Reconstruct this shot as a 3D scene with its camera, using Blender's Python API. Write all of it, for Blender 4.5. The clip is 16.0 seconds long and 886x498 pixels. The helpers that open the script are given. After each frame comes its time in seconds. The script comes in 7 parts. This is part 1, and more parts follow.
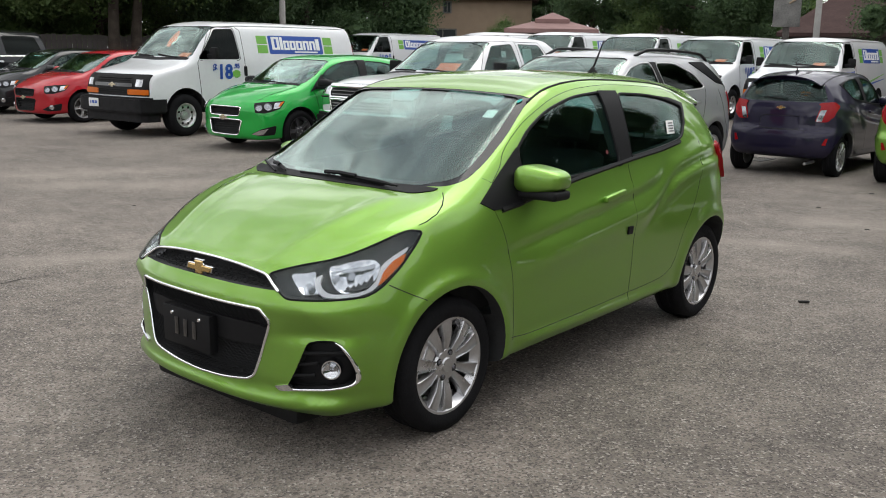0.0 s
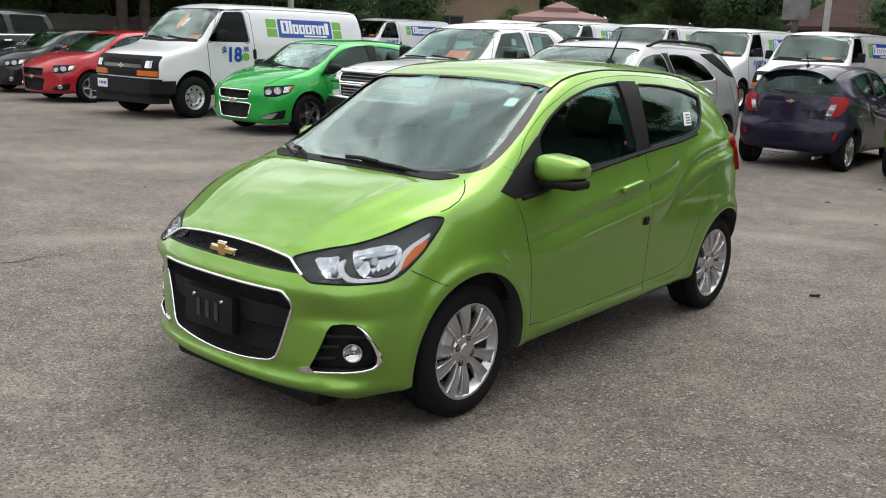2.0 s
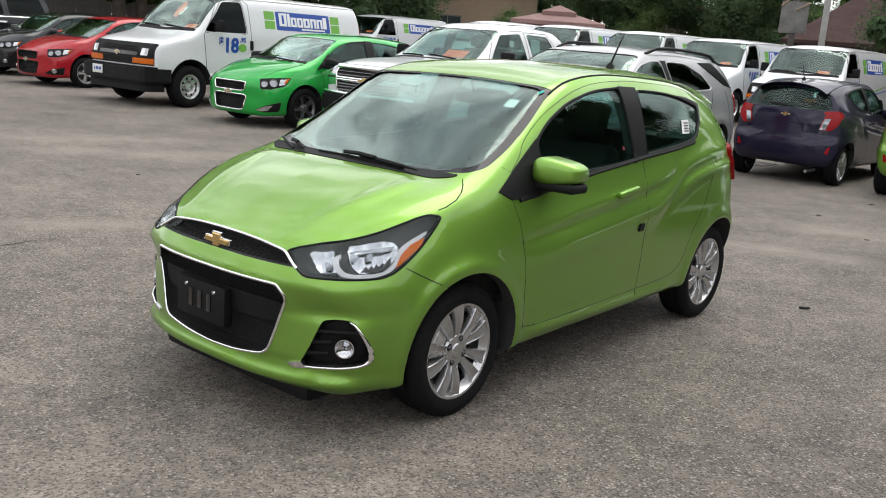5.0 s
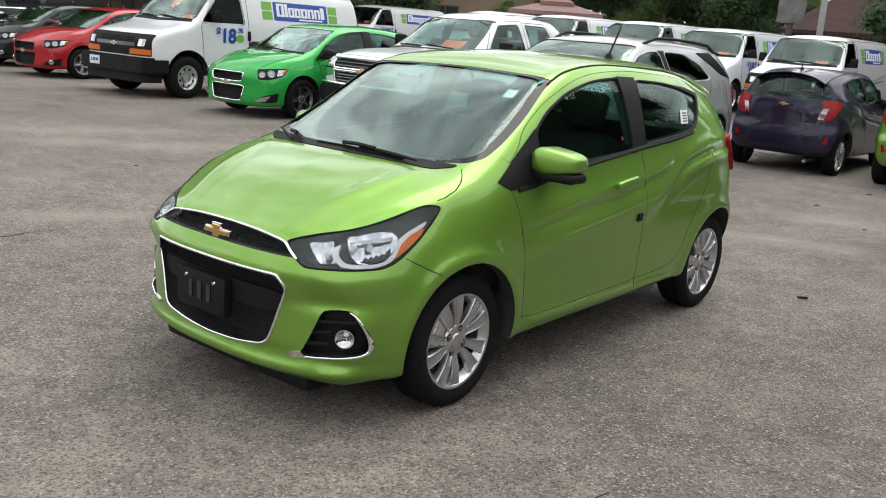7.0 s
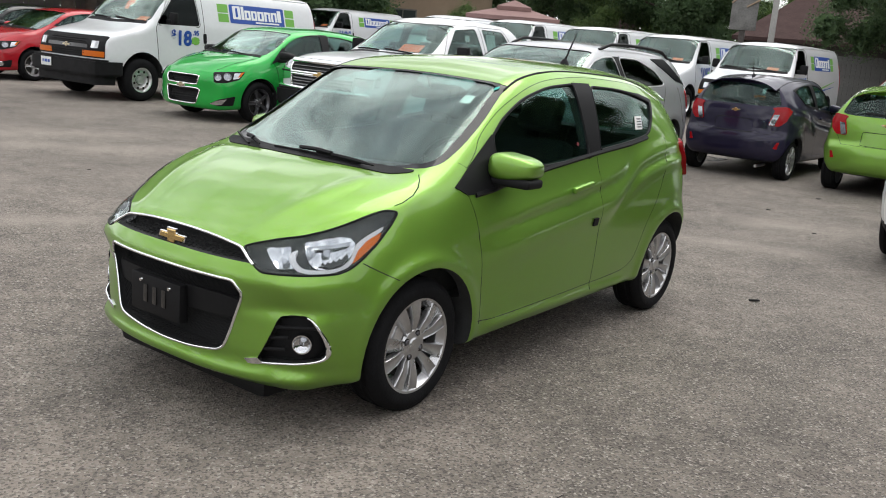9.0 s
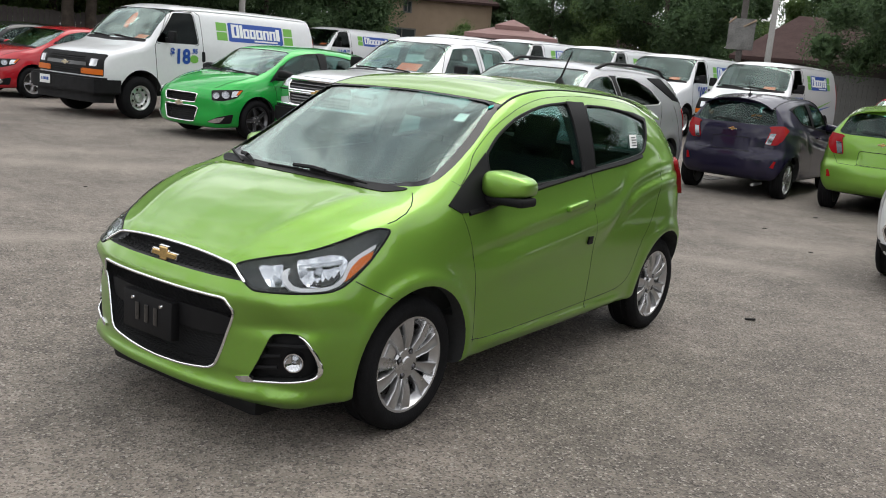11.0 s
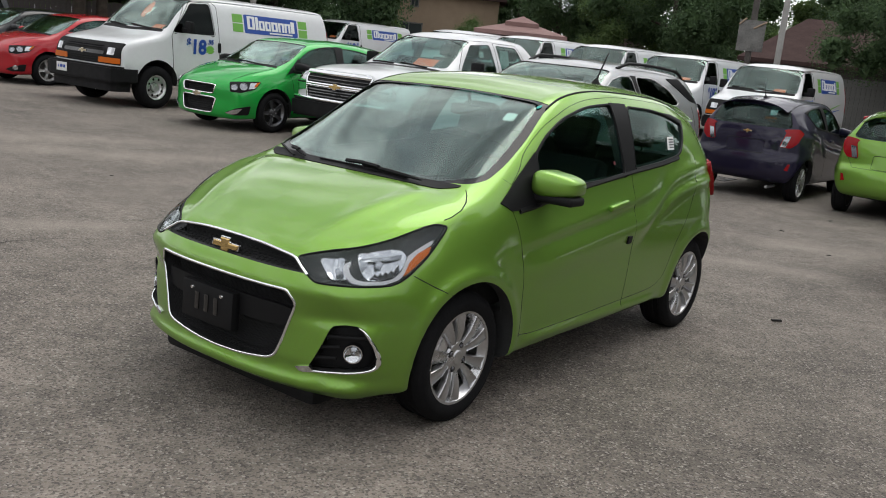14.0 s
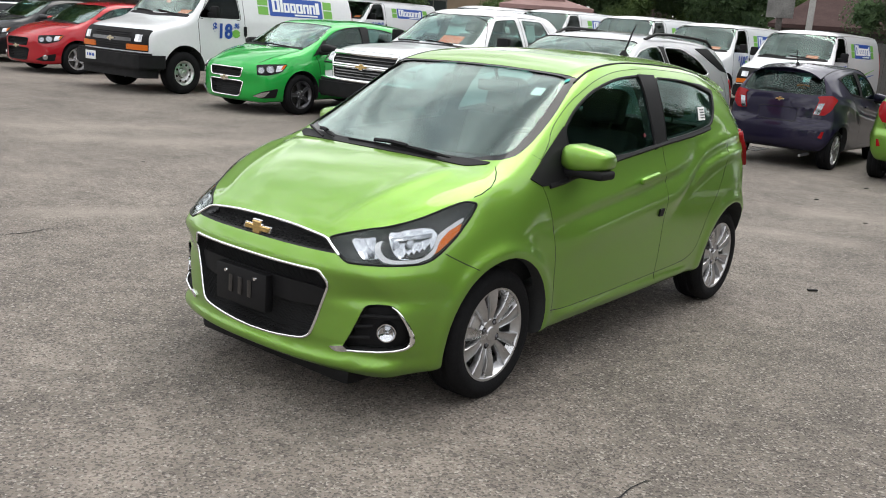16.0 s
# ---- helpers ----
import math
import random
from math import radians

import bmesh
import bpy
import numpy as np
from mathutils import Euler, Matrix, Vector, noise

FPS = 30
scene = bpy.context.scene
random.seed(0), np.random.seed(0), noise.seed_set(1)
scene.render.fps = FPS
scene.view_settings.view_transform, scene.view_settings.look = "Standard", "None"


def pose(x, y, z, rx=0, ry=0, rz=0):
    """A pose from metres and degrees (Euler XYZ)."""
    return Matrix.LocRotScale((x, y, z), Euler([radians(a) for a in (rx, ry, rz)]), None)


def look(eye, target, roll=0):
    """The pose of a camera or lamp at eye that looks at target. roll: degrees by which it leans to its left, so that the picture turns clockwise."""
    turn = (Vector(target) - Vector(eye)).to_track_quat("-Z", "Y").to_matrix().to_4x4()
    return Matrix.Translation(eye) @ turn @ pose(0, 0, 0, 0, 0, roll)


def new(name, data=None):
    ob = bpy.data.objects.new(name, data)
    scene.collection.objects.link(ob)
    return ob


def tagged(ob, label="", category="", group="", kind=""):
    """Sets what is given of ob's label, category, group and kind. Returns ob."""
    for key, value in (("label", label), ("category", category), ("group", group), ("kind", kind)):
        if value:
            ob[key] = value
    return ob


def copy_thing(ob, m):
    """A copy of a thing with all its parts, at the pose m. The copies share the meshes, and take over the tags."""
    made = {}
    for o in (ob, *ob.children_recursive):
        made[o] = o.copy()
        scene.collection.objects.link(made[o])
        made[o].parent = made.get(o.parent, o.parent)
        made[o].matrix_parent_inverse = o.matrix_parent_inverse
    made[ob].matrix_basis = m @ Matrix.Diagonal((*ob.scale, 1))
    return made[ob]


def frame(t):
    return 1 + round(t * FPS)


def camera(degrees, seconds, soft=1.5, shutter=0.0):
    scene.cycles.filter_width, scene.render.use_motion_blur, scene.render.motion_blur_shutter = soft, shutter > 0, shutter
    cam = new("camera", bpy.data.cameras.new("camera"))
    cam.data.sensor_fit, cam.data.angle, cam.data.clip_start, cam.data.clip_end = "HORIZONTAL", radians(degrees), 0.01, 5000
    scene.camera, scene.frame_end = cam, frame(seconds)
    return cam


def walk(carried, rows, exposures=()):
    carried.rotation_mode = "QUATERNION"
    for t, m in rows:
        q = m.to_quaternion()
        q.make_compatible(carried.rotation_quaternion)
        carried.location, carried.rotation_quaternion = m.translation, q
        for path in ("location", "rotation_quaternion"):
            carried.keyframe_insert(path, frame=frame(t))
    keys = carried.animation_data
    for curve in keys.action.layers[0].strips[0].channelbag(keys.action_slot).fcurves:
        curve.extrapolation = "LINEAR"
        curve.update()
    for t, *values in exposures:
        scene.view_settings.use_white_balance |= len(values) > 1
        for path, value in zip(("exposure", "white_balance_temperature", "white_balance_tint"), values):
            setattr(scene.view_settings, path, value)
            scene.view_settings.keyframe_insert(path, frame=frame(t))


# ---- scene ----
cam = camera(51.2, 16.0, 1.0)
PATH = [
    (0, (3.092, -2.845, 1.571), (1.836, -1.345, 1.154), 1.0),
    (0.5, (3.085, -2.842, 1.571), (1.828, -1.342, 1.159), 0.7),
    (1, (3.081, -2.863, 1.577), (1.822, -1.367, 1.16), 0.4),
    (1.5, (3.063, -2.901, 1.578), (1.794, -1.416, 1.144), 1.1),
    (2, (3.051, -2.921, 1.573), (1.797, -1.427, 1.129), 2.1),
    (2.5, (3.036, -2.923, 1.573), (1.799, -1.417, 1.124), 2.6),
    (3, (3.032, -2.92, 1.572), (1.792, -1.413, 1.134), 3.1),
    (3.5, (3.028, -2.924, 1.57), (1.782, -1.422, 1.133), 3.5),
    (4, (3.026, -2.928, 1.569), (1.782, -1.424, 1.132), 3.9),
    (6.5, (3.019, -2.934, 1.564), (1.792, -1.423, 1.105), 4.5),
    (7, (3.023, -2.94, 1.566), (1.795, -1.43, 1.103), 4.3),
    (7.5, (3.026, -2.942, 1.566), (1.807, -1.424, 1.106), 4.6),
    (8, (3.021, -2.945, 1.566), (1.816, -1.417, 1.106), 5.1),
    (8.5, (3.027, -2.944, 1.569), (1.844, -1.397, 1.113), 5.2),
    (8.7, (3.034, -2.949, 1.573), (1.862, -1.393, 1.118), 5.0),
    (10.8, (3.031, -2.931, 1.578), (1.901, -1.336, 1.16), 4.6),
    (11, (3.046, -2.927, 1.575), (1.882, -1.354, 1.165), 4.9),
    (11.5, (3.073, -2.913, 1.57), (1.846, -1.382, 1.181), 6.0),
    (12, (3.042, -2.937, 1.57), (1.823, -1.402, 1.174), 6.2),
    (12.5, (2.984, -3.024, 1.573), (1.813, -1.453, 1.17), 6.0),
    (13, (2.952, -3.099, 1.584), (1.828, -1.496, 1.18), 6.5),
    (13.5, (2.921, -3.113, 1.583), (1.804, -1.506, 1.173), 6.7),
    (14, (2.914, -3.135, 1.578), (1.754, -1.561, 1.157), 6.1),
    (14.5, (2.908, -3.148, 1.579), (1.712, -1.607, 1.134), 5.6),
    (15, (2.903, -3.141, 1.577), (1.702, -1.611, 1.116), 5.2),
    (15.5, (2.908, -3.135, 1.578), (1.707, -1.605, 1.111), 5.0),
    (16, (2.912, -3.135, 1.575), (1.71, -1.607, 1.102), 4.3),
]
walk(cam, [(t, look(eye, target, roll)) for t, eye, target, roll in PATH], exposures=[(0, -0.12), (1.0, -0.10), (1.6, 0.02), (4, 0.02), (7, 0.045), (11, -0.06), (13, -0.12), (13.5, -0.17), (14, -0.38), (14.3, -0.30), (14.6, -0.20), (15.2, 0.0), (16, 0.18)])

# ---- world, sun and large light ----
SUN_AZ, SUN_EL = radians(85), radians(64)
world = bpy.data.worlds.new("sky")
scene.world = world
world.use_nodes = True
wn, wl = world.node_tree.nodes, world.node_tree.links
wn.clear()
sky = wn.new("ShaderNodeTexSky")
sky.sky_type, sky.sun_disc = "NISHITA", False
sky.sun_elevation, sky.sun_rotation = SUN_EL, radians(90) - SUN_AZ
sky.air_density, sky.dust_density = 1.2, 3.0
w_co = wn.new("ShaderNodeTexCoord")
w_map = wn.new("ShaderNodeMapping")
w_map.inputs["Scale"].default_value = (1.0, 1.0, 2.2)
w_noise = wn.new("ShaderNodeTexNoise")
w_noise.inputs["Scale"].default_value = 2.6
w_noise.inputs["Detail"].default_value = 7.0
w_noise.inputs["Roughness"].default_value = 0.58
w_ramp = wn.new("ShaderNodeValToRGB")
w_ramp.color_ramp.elements[0].color = (0.45, 0.45, 0.45, 1)
w_ramp.color_ramp.elements[0].position, w_ramp.color_ramp.elements[1].position = 0.26, 0.52
w_mix = wn.new("ShaderNodeMixRGB")
w_sep = wn.new("ShaderNodeSeparateXYZ")
w_rise = wn.new("ShaderNodeMapRange")
w_rise.inputs["To Min"].default_value, w_rise.inputs["To Max"].default_value = 0.95, 1.10
w_cloud = wn.new("ShaderNodeMixRGB")
w_cloud.blend_type, w_cloud.inputs[0].default_value = "MULTIPLY", 1.0
w_cloud.inputs[1].default_value = (11.1, 11.2, 11.45, 1)
w_bg = wn.new("ShaderNodeBackground")
w_bg.inputs["Strength"].default_value = 0.124
w_out = wn.new("ShaderNodeOutputWorld")
wl.new(w_co.outputs["Generated"], w_map.inputs["Vector"])
wl.new(w_map.outputs["Vector"], w_noise.inputs["Vector"])
wl.new(w_noise.outputs["Fac"], w_ramp.inputs["Fac"])
wl.new(w_ramp.outputs["Color"], w_mix.inputs[0])
wl.new(w_co.outputs["Generated"], w_sep.inputs[0])
wl.new(w_sep.outputs[2], w_rise.inputs["Value"])
w_lump = wn.new("ShaderNodeTexNoise")
w_lump.inputs["Scale"].default_value, w_lump.inputs["Detail"].default_value = 5.5, 6.0
w_range = wn.new("ShaderNodeMapRange")
w_range.inputs["From Min"].default_value, w_range.inputs["From Max"].default_value = 0.36, 0.64
w_range.inputs["To Min"].default_value, w_range.inputs["To Max"].default_value = 0.55, 1.45
w_both = wn.new("ShaderNodeMath")
w_both.operation = "MULTIPLY"
wl.new(w_map.outputs["Vector"], w_lump.inputs["Vector"])
wl.new(w_lump.outputs["Fac"], w_range.inputs["Value"])
wl.new(w_range.outputs[0], w_both.inputs[0])
wl.new(w_rise.outputs[0], w_both.inputs[1])
wl.new(w_both.outputs[0], w_cloud.inputs[2])
wl.new(w_cloud.outputs[0], w_mix.inputs[2])
wl.new(sky.outputs["Color"], w_mix.inputs[1])
wl.new(w_mix.outputs["Color"], w_bg.inputs["Color"])
wl.new(w_bg.outputs["Background"], w_out.inputs["Surface"])
sun = new("sun", bpy.data.lights.new("sun", "SUN"))
sun.data.energy, sun.data.angle, sun.data.color = 1.45, radians(42), (1.0, 0.965, 0.91)
sun.matrix_world = look((0, 0, 30), (-30 * math.cos(SUN_AZ) / math.tan(SUN_EL), -30 * math.sin(SUN_AZ) / math.tan(SUN_EL), 0))


# ---- materials ----
def material(name, color, rough=0.5, metal=0.0, coat=0.0, spec=0.5, var=0.0, scale=8.0, bump=0.0, bump_scale=60.0, second=None, dirt=0.0, emit=0.0):
    """A node material: a base colour with variation at two scales, gloss and fine relief."""
    m = bpy.data.materials.new(name)
    m.use_nodes = True
    n, l = m.node_tree.nodes, m.node_tree.links
    b = n["Principled BSDF"]
    b.inputs["Base Color"].default_value = (*color, 1)
    b.inputs["Roughness"].default_value, b.inputs["Metallic"].default_value = rough, metal
    b.inputs["Coat Weight"].default_value, b.inputs["Coat Roughness"].default_value = coat, 0.03
    b.inputs["Specular IOR Level"].default_value = spec
    if emit:
        b.inputs["Emission Color"].default_value, b.inputs["Emission Strength"].default_value = (*color, 1), emit
    co = n.new("ShaderNodeTexCoord")
    if var:
        a, f, mul, mix = (n.new(k) for k in ("ShaderNodeTexNoise", "ShaderNodeTexNoise", "ShaderNodeMath", "ShaderNodeMixRGB"))
        a.inputs["Scale"].default_value, f.inputs["Scale"].default_value = scale, scale * 9
        a.inputs["Detail"].default_value = f.inputs["Detail"].default_value = 6
        mul.operation = "MULTIPLY"
        ramp = n.new("ShaderNodeValToRGB")
        ramp.color_ramp.elements[0].position, ramp.color_ramp.elements[1].position = 0.12, 0.38
        other = second or tuple(c * (1 - var) for c in color)
        mix.inputs[1].default_value, mix.inputs[2].default_value = (*other, 1), (*color, 1)
        for k in (a, f):
            l.new(co.outputs["Object"], k.inputs["Vector"])
        l.new(a.outputs["Fac"], mul.inputs[0])
        l.new(f.outputs["Fac"], mul.inputs[1])
        l.new(mul.outputs[0], ramp.inputs["Fac"])
        l.new(ramp.outputs["Color"], mix.inputs[0])
        l.new(mix.outputs[0], b.inputs["Base Color"])
        rr = n.new("ShaderNodeMapRange")
        rr.inputs["To Min"].default_value, rr.inputs["To Max"].default_value = min(1, rough * 1.25), rough * 0.85
        l.new(a.outputs["Fac"], rr.inputs["Value"])
        l.new(rr.outputs[0], b.inputs["Roughness"])
    if bump:
        t, bp = n.new("ShaderNodeTexNoise"), n.new("ShaderNodeBump")
        t.inputs["Scale"].default_value, t.inputs["Detail"].default_value = bump_scale, 5
        bp.inputs["Strength"].default_value, bp.inputs["Distance"].default_value = bump, 0.01
        l.new(co.outputs["Object"], t.inputs["Vector"])
        l.new(t.outputs["Fac"], bp.inputs["Height"])
        l.new(bp.outputs[0], b.inputs["Normal"])
    return m


def car_paint(name, color, flake=0.35, coat=1.0):
    """Metallic base under clear coat, with fine flakes."""
    m = material(name, color, 0.46, flake, coat, 0.15)
    n, l = m.node_tree.nodes, m.node_tree.links
    b, co = n["Principled BSDF"], n["Texture Coordinate"]
    v, mix = n.new("ShaderNodeTexVoronoi"), n.new("ShaderNodeMixRGB")
    b.inputs["Coat Roughness"].default_value = 0.05
    v.inputs["Scale"].default_value = 900
    mix.blend_type, mix.inputs[0].default_value = "OVERLAY", 0.12
    mix.inputs[1].default_value = (*color, 1)
    l.new(co.outputs["Object"], v.inputs["Vector"])
    l.new(v.outputs["Color"], mix.inputs[2])
    l.new(mix.outputs[0], b.inputs["Base Color"])
    return m


def glass(name, tint, gloss=1.0):
    """Tinted pane: it lets tinted light through and mirrors by Fresnel."""
    m = bpy.data.materials.new(name)
    m.use_nodes = True
    n, l = m.node_tree.nodes, m.node_tree.links
    n.clear()
    tr, gl, mix, fr, out, mul = (n.new(k) for k in ("ShaderNodeBsdfTransparent", "ShaderNodeBsdfGlossy", "ShaderNodeMixShader", "ShaderNodeLayerWeight", "ShaderNodeOutputMaterial", "ShaderNodeMath"))
    tr.inputs["Color"].default_value = (*tint, 1)
    gl.inputs["Roughness"].default_value = 0.015
    gl.inputs["Color"].default_value = (0.88, 0.97, 0.92, 1)
    fr.inputs["Blend"].default_value = 0.5
    pw, lift = n.new("ShaderNodeMath"), n.new("ShaderNodeMath")
    pw.operation, pw.inputs[1].default_value = "POWER", 4.0
    lift.operation, lift.inputs[1].default_value, lift.inputs[2].default_value = "MULTIPLY_ADD", 0.95, 0.045
    mul.operation, mul.inputs[1].default_value, mul.use_clamp = "MULTIPLY", gloss, True
    l.new(fr.outputs["Facing"], pw.inputs[0])
    l.new(pw.outputs[0], lift.inputs[0])
    l.new(lift.outputs[0], mul.inputs[0])
    l.new(mul.outputs[0], mix.inputs[0])
    l.new(tr.outputs[0], mix.inputs[1])
    l.new(gl.outputs[0], mix.inputs[2])
    l.new(mix.outputs[0], out.inputs["Surface"])
    return m


LIME = car_paint("lime_paint", (0.208, 0.398, 0.058), 0.86, 1.0)
GREEN = car_paint("green_paint", (0.012, 0.36, 0.05))
RED = car_paint("red_paint", (0.37, 0.008, 0.016), 0.15)
PURPLE = car_paint("purple_paint", (0.0135, 0.0108, 0.032), 0.25, 0.7)
BLACK_PAINT = car_paint("black_paint", (0.008, 0.009, 0.011), 0.1)
SILVER = car_paint("silver_paint", (0.38, 0.39, 0.40), 0.55)
WHITE = material("white_paint", (0.71, 0.725, 0.74), 0.3, 0, 0.8, var=0.06, scale=1.5)
TYRE = material("tyre_rubber", (0.010, 0.010, 0.011), 0.8, spec=0.14, var=0.3, scale=6, bump=0.25, bump_scale=90)
PLASTIC = material("black_plastic", (0.008, 0.008, 0.009), 0.6, spec=0.22, var=0.25, scale=9, bump=0.08, bump_scale=300)
GLOSS_BLACK = material("gloss_black", (0.006, 0.006, 0.007), 0.12, coat=0.6)
DARK = material("dark_cavity", (0.006, 0.006, 0.006), 0.9)
CHROME = material("chrome", (0.86, 0.87, 0.88), 0.12, 1.0)
ALLOY = material("alloy", (0.56, 0.56, 0.57), 0.27, 0.9, var=0.12, scale=10)
DARK_ALLOY = material("dark_alloy", (0.15, 0.15, 0.16), 0.3, 0.8)
STEEL = material("steel_wheel", (0.78, 0.78, 0.79), 0.30, 0.9, var=0.2, scale=8)
BRAKE = material("brake_iron", (0.10, 0.10, 0.095), 0.42, 0.9, var=0.3, scale=20)
GOLD = material("gold_badge", (0.70, 0.49, 0.20), 0.25, 0.85)
PALE_GOLD = material("pale_badge", (0.72, 0.64, 0.46), 0.25, 0.9)
AMBER = material("amber_lens", (0.60, 0.13, 0.003), 0.35, spec=0.25)
RED_LENS = material("red_lens", (0.30, 0.005, 0.009), 0.2, spec=0.3)
CLEAR_LENS = glass("clear_lens", (0.93, 0.94, 0.95), 0.5)
LAMP_SILVER = material("lamp_reflector", (0.58, 0.59, 0.61), 0.10, 1.0)
LAMP_SATIN = material("lamp_satin", (0.62, 0.62, 0.63), 0.3, 0.2)
LAMP_DARK = material("lamp_housing", (0.020, 0.020, 0.022), 0.35, spec=0.4, var=0.2, scale=20)
BLACK_GLASS = material("black_glass", (0.003, 0.003, 0.004), 0.30, spec=0.02)
LAMP_GREY = material("lamp_glass", (0.30, 0.31, 0.33), 0.10, 0.9, coat=0.6)
WS_GLASS = glass("windscreen_glass", (0.84, 0.96, 0.93), 1.15)
SIDE_GLASS = glass("side_glass", (0.56, 0.70, 0.68), 0.7)
DARK_GLASS = glass("privacy_glass", (0.14, 0.16, 0.16), 0.35)
INTERIOR = material("interior_cloth", (0.028, 0.029, 0.030), 0.85, var=0.3, scale=14, bump=0.2, bump_scale=240)
HEADLINER = material("headliner", (0.09, 0.09, 0.088), 0.9, var=0.12, scale=8)
TRIM_GREY = material("interior_trim", (0.10, 0.10, 0.105), 0.7, var=0.2, scale=10)
SEAM = material("panel_gap", (0.004, 0.005, 0.004), 0.8)
PAPER = material("paper", (0.75, 0.76, 0.74), 0.8)
ORANGE_TAG = material("orange_tag", (0.85, 0.14, 0.04), 0.7)
SIGN_BLUE = material("sign_blue", (0.015, 0.07, 0.36), 0.4)
SIGN_GREEN = material("sign_green", (0.16, 0.42, 0.06), 0.4)
SIGN_WHITE = material("sign_white", (0.82, 0.83, 0.84), 0.4)
BLACK_TRIM = material("black_trim", (0.007, 0.007, 0.008), 0.5, spec=0.2)
FRIT = material("enamel_glass", (0.009, 0.010, 0.011), 0.06, spec=0.34)
DARK_RED = material("dark_red_print", (0.12, 0.012, 0.016), 0.6)


# ---- mesh helpers ----
def mesh_of(bm, name, mats, smooth=35):
    bmesh.ops.recalc_face_normals(bm, faces=bm.faces)
    me = bpy.data.meshes.new(name)
    bm.to_mesh(me)
    bm.free()
    for m in (mats if isinstance(mats, (list, tuple)) else [mats]):
        me.materials.append(m)
    if smooth:
        me.shade_smooth()
        me.set_sharp_from_angle(angle=radians(smooth))
    return me


def part(name, bm, mats, parent, label="", smooth=35):
    ob = new(name, bm if isinstance(bm, bpy.types.Mesh) else mesh_of(bm, name, mats, smooth))
    ob.parent = parent
    if label:
        ob["label"] = label
    return ob


def thing(name, label, category, group="", m=None, kind=""):
    ob = tagged(new(name), label, category, group, kind)
    ob.empty_display_size = 0.2
    if m is not None:
        ob.matrix_basis = m
    return ob


def box(bm, lo, hi, bevel=0.0, segs=2):
    r = bmesh.ops.create_cube(bm, size=1)
    for v in r["verts"]:
        v.co = Vector([lo[i] + (v.co[i] + 0.5) * (hi[i] - lo[i]) for i in range(3)])
    if bevel:
        bmesh.ops.bevel(bm, geom=list({e for v in r["verts"] for e in v.link_edges}), offset=bevel, segments=segs, affect="EDGES", profile=0.6)


def boxes(*items, bevel=0.0):
    bm = bmesh.new()
    for lo, hi in items:
        box(bm, lo, hi, bevel)
    return bm


def lathe(profile, n=48, axis="x", bm=None):
    """Turns (radius, along) pairs round the axis."""
    bm = bm or bmesh.new()
    rings = []
    for r, a in profile:
        ring = []
        for k in range(n):
            c, s = math.cos(2 * math.pi * k / n) * r, math.sin(2 * math.pi * k / n) * r
            ring.append(bm.verts.new({"x": (a, c, s), "y": (c, a, s), "z": (c, s, a)}[axis]))
        rings.append(ring)
    for p, q in zip(rings, rings[1:]):
        for k in range(n):
            bm.faces.new((p[k], p[(k + 1) % n], q[(k + 1) % n], q[k]))
    return bm


def tube(pts, r, n=6, bm=None, close=False, taper=None):
    bm = bm or bmesh.new()
    pts = [Vector(p) for p in pts]
    rings, m = [], len(pts)
    for i, p in enumerate(pts):
        a, b = (pts[(i - 1) % m], pts[(i + 1) % m]) if close else (pts[max(i - 1, 0)], pts[min(i + 1, m - 1)])
        d = (b - a).normalized() if (b - a).length > 1e-9 else Vector((0, 0, 1))
        u = d.orthogonal().normalized() if abs(d.z) > 0.95 else d.cross(Vector((0, 0, 1))).normalized()
        w = d.cross(u)
        rr = r if taper is None else taper[i] if isinstance(taper, list) else r + (taper - r) * i / (m - 1)
        rings.append([bm.verts.new(p + (u * math.cos(2 * math.pi * k / n) + w * math.sin(2 * math.pi * k / n)) * rr) for k in range(n)])
    last = m if close else m - 1
    for i in range(last):
        p, q = rings[i], rings[(i + 1) % m]
        for k in range(n):
            bm.faces.new((p[k], p[(k + 1) % n], q[(k + 1) % n], q[k]))
    if not close:
        bm.faces.new(rings[0][::-1])
        bm.faces.new(rings[-1])
    return bm


def curve(pts):
    """Monotone cubic through (x, y) pairs, flat beyond its ends."""
    xs, ys = [p[0] for p in pts], [p[1] for p in pts]
    n = len(xs)
    d = [(ys[i + 1] - ys[i]) / (xs[i + 1] - xs[i]) for i in range(n - 1)]
    s = [d[0]] + [0 if d[i - 1] * d[i] <= 0 else 2 * d[i - 1] * d[i] / (d[i - 1] + d[i]) for i in range(1, n - 1)] + [d[-1]] if n > 1 else [0]

    def f(x):
        if x <= xs[0]:
            return ys[0]
        if x >= xs[-1]:
            return ys[-1]
        i = next(k for k in range(n - 1) if x <= xs[k + 1])
        h = xs[i + 1] - xs[i]
        t = (x - xs[i]) / h
        return ys[i] * (1 + 2 * t) * (1 - t) ** 2 + s[i] * h * t * (1 - t) ** 2 + ys[i + 1] * t * t * (3 - 2 * t) + s[i + 1] * h * t * t * (t - 1)
    return f


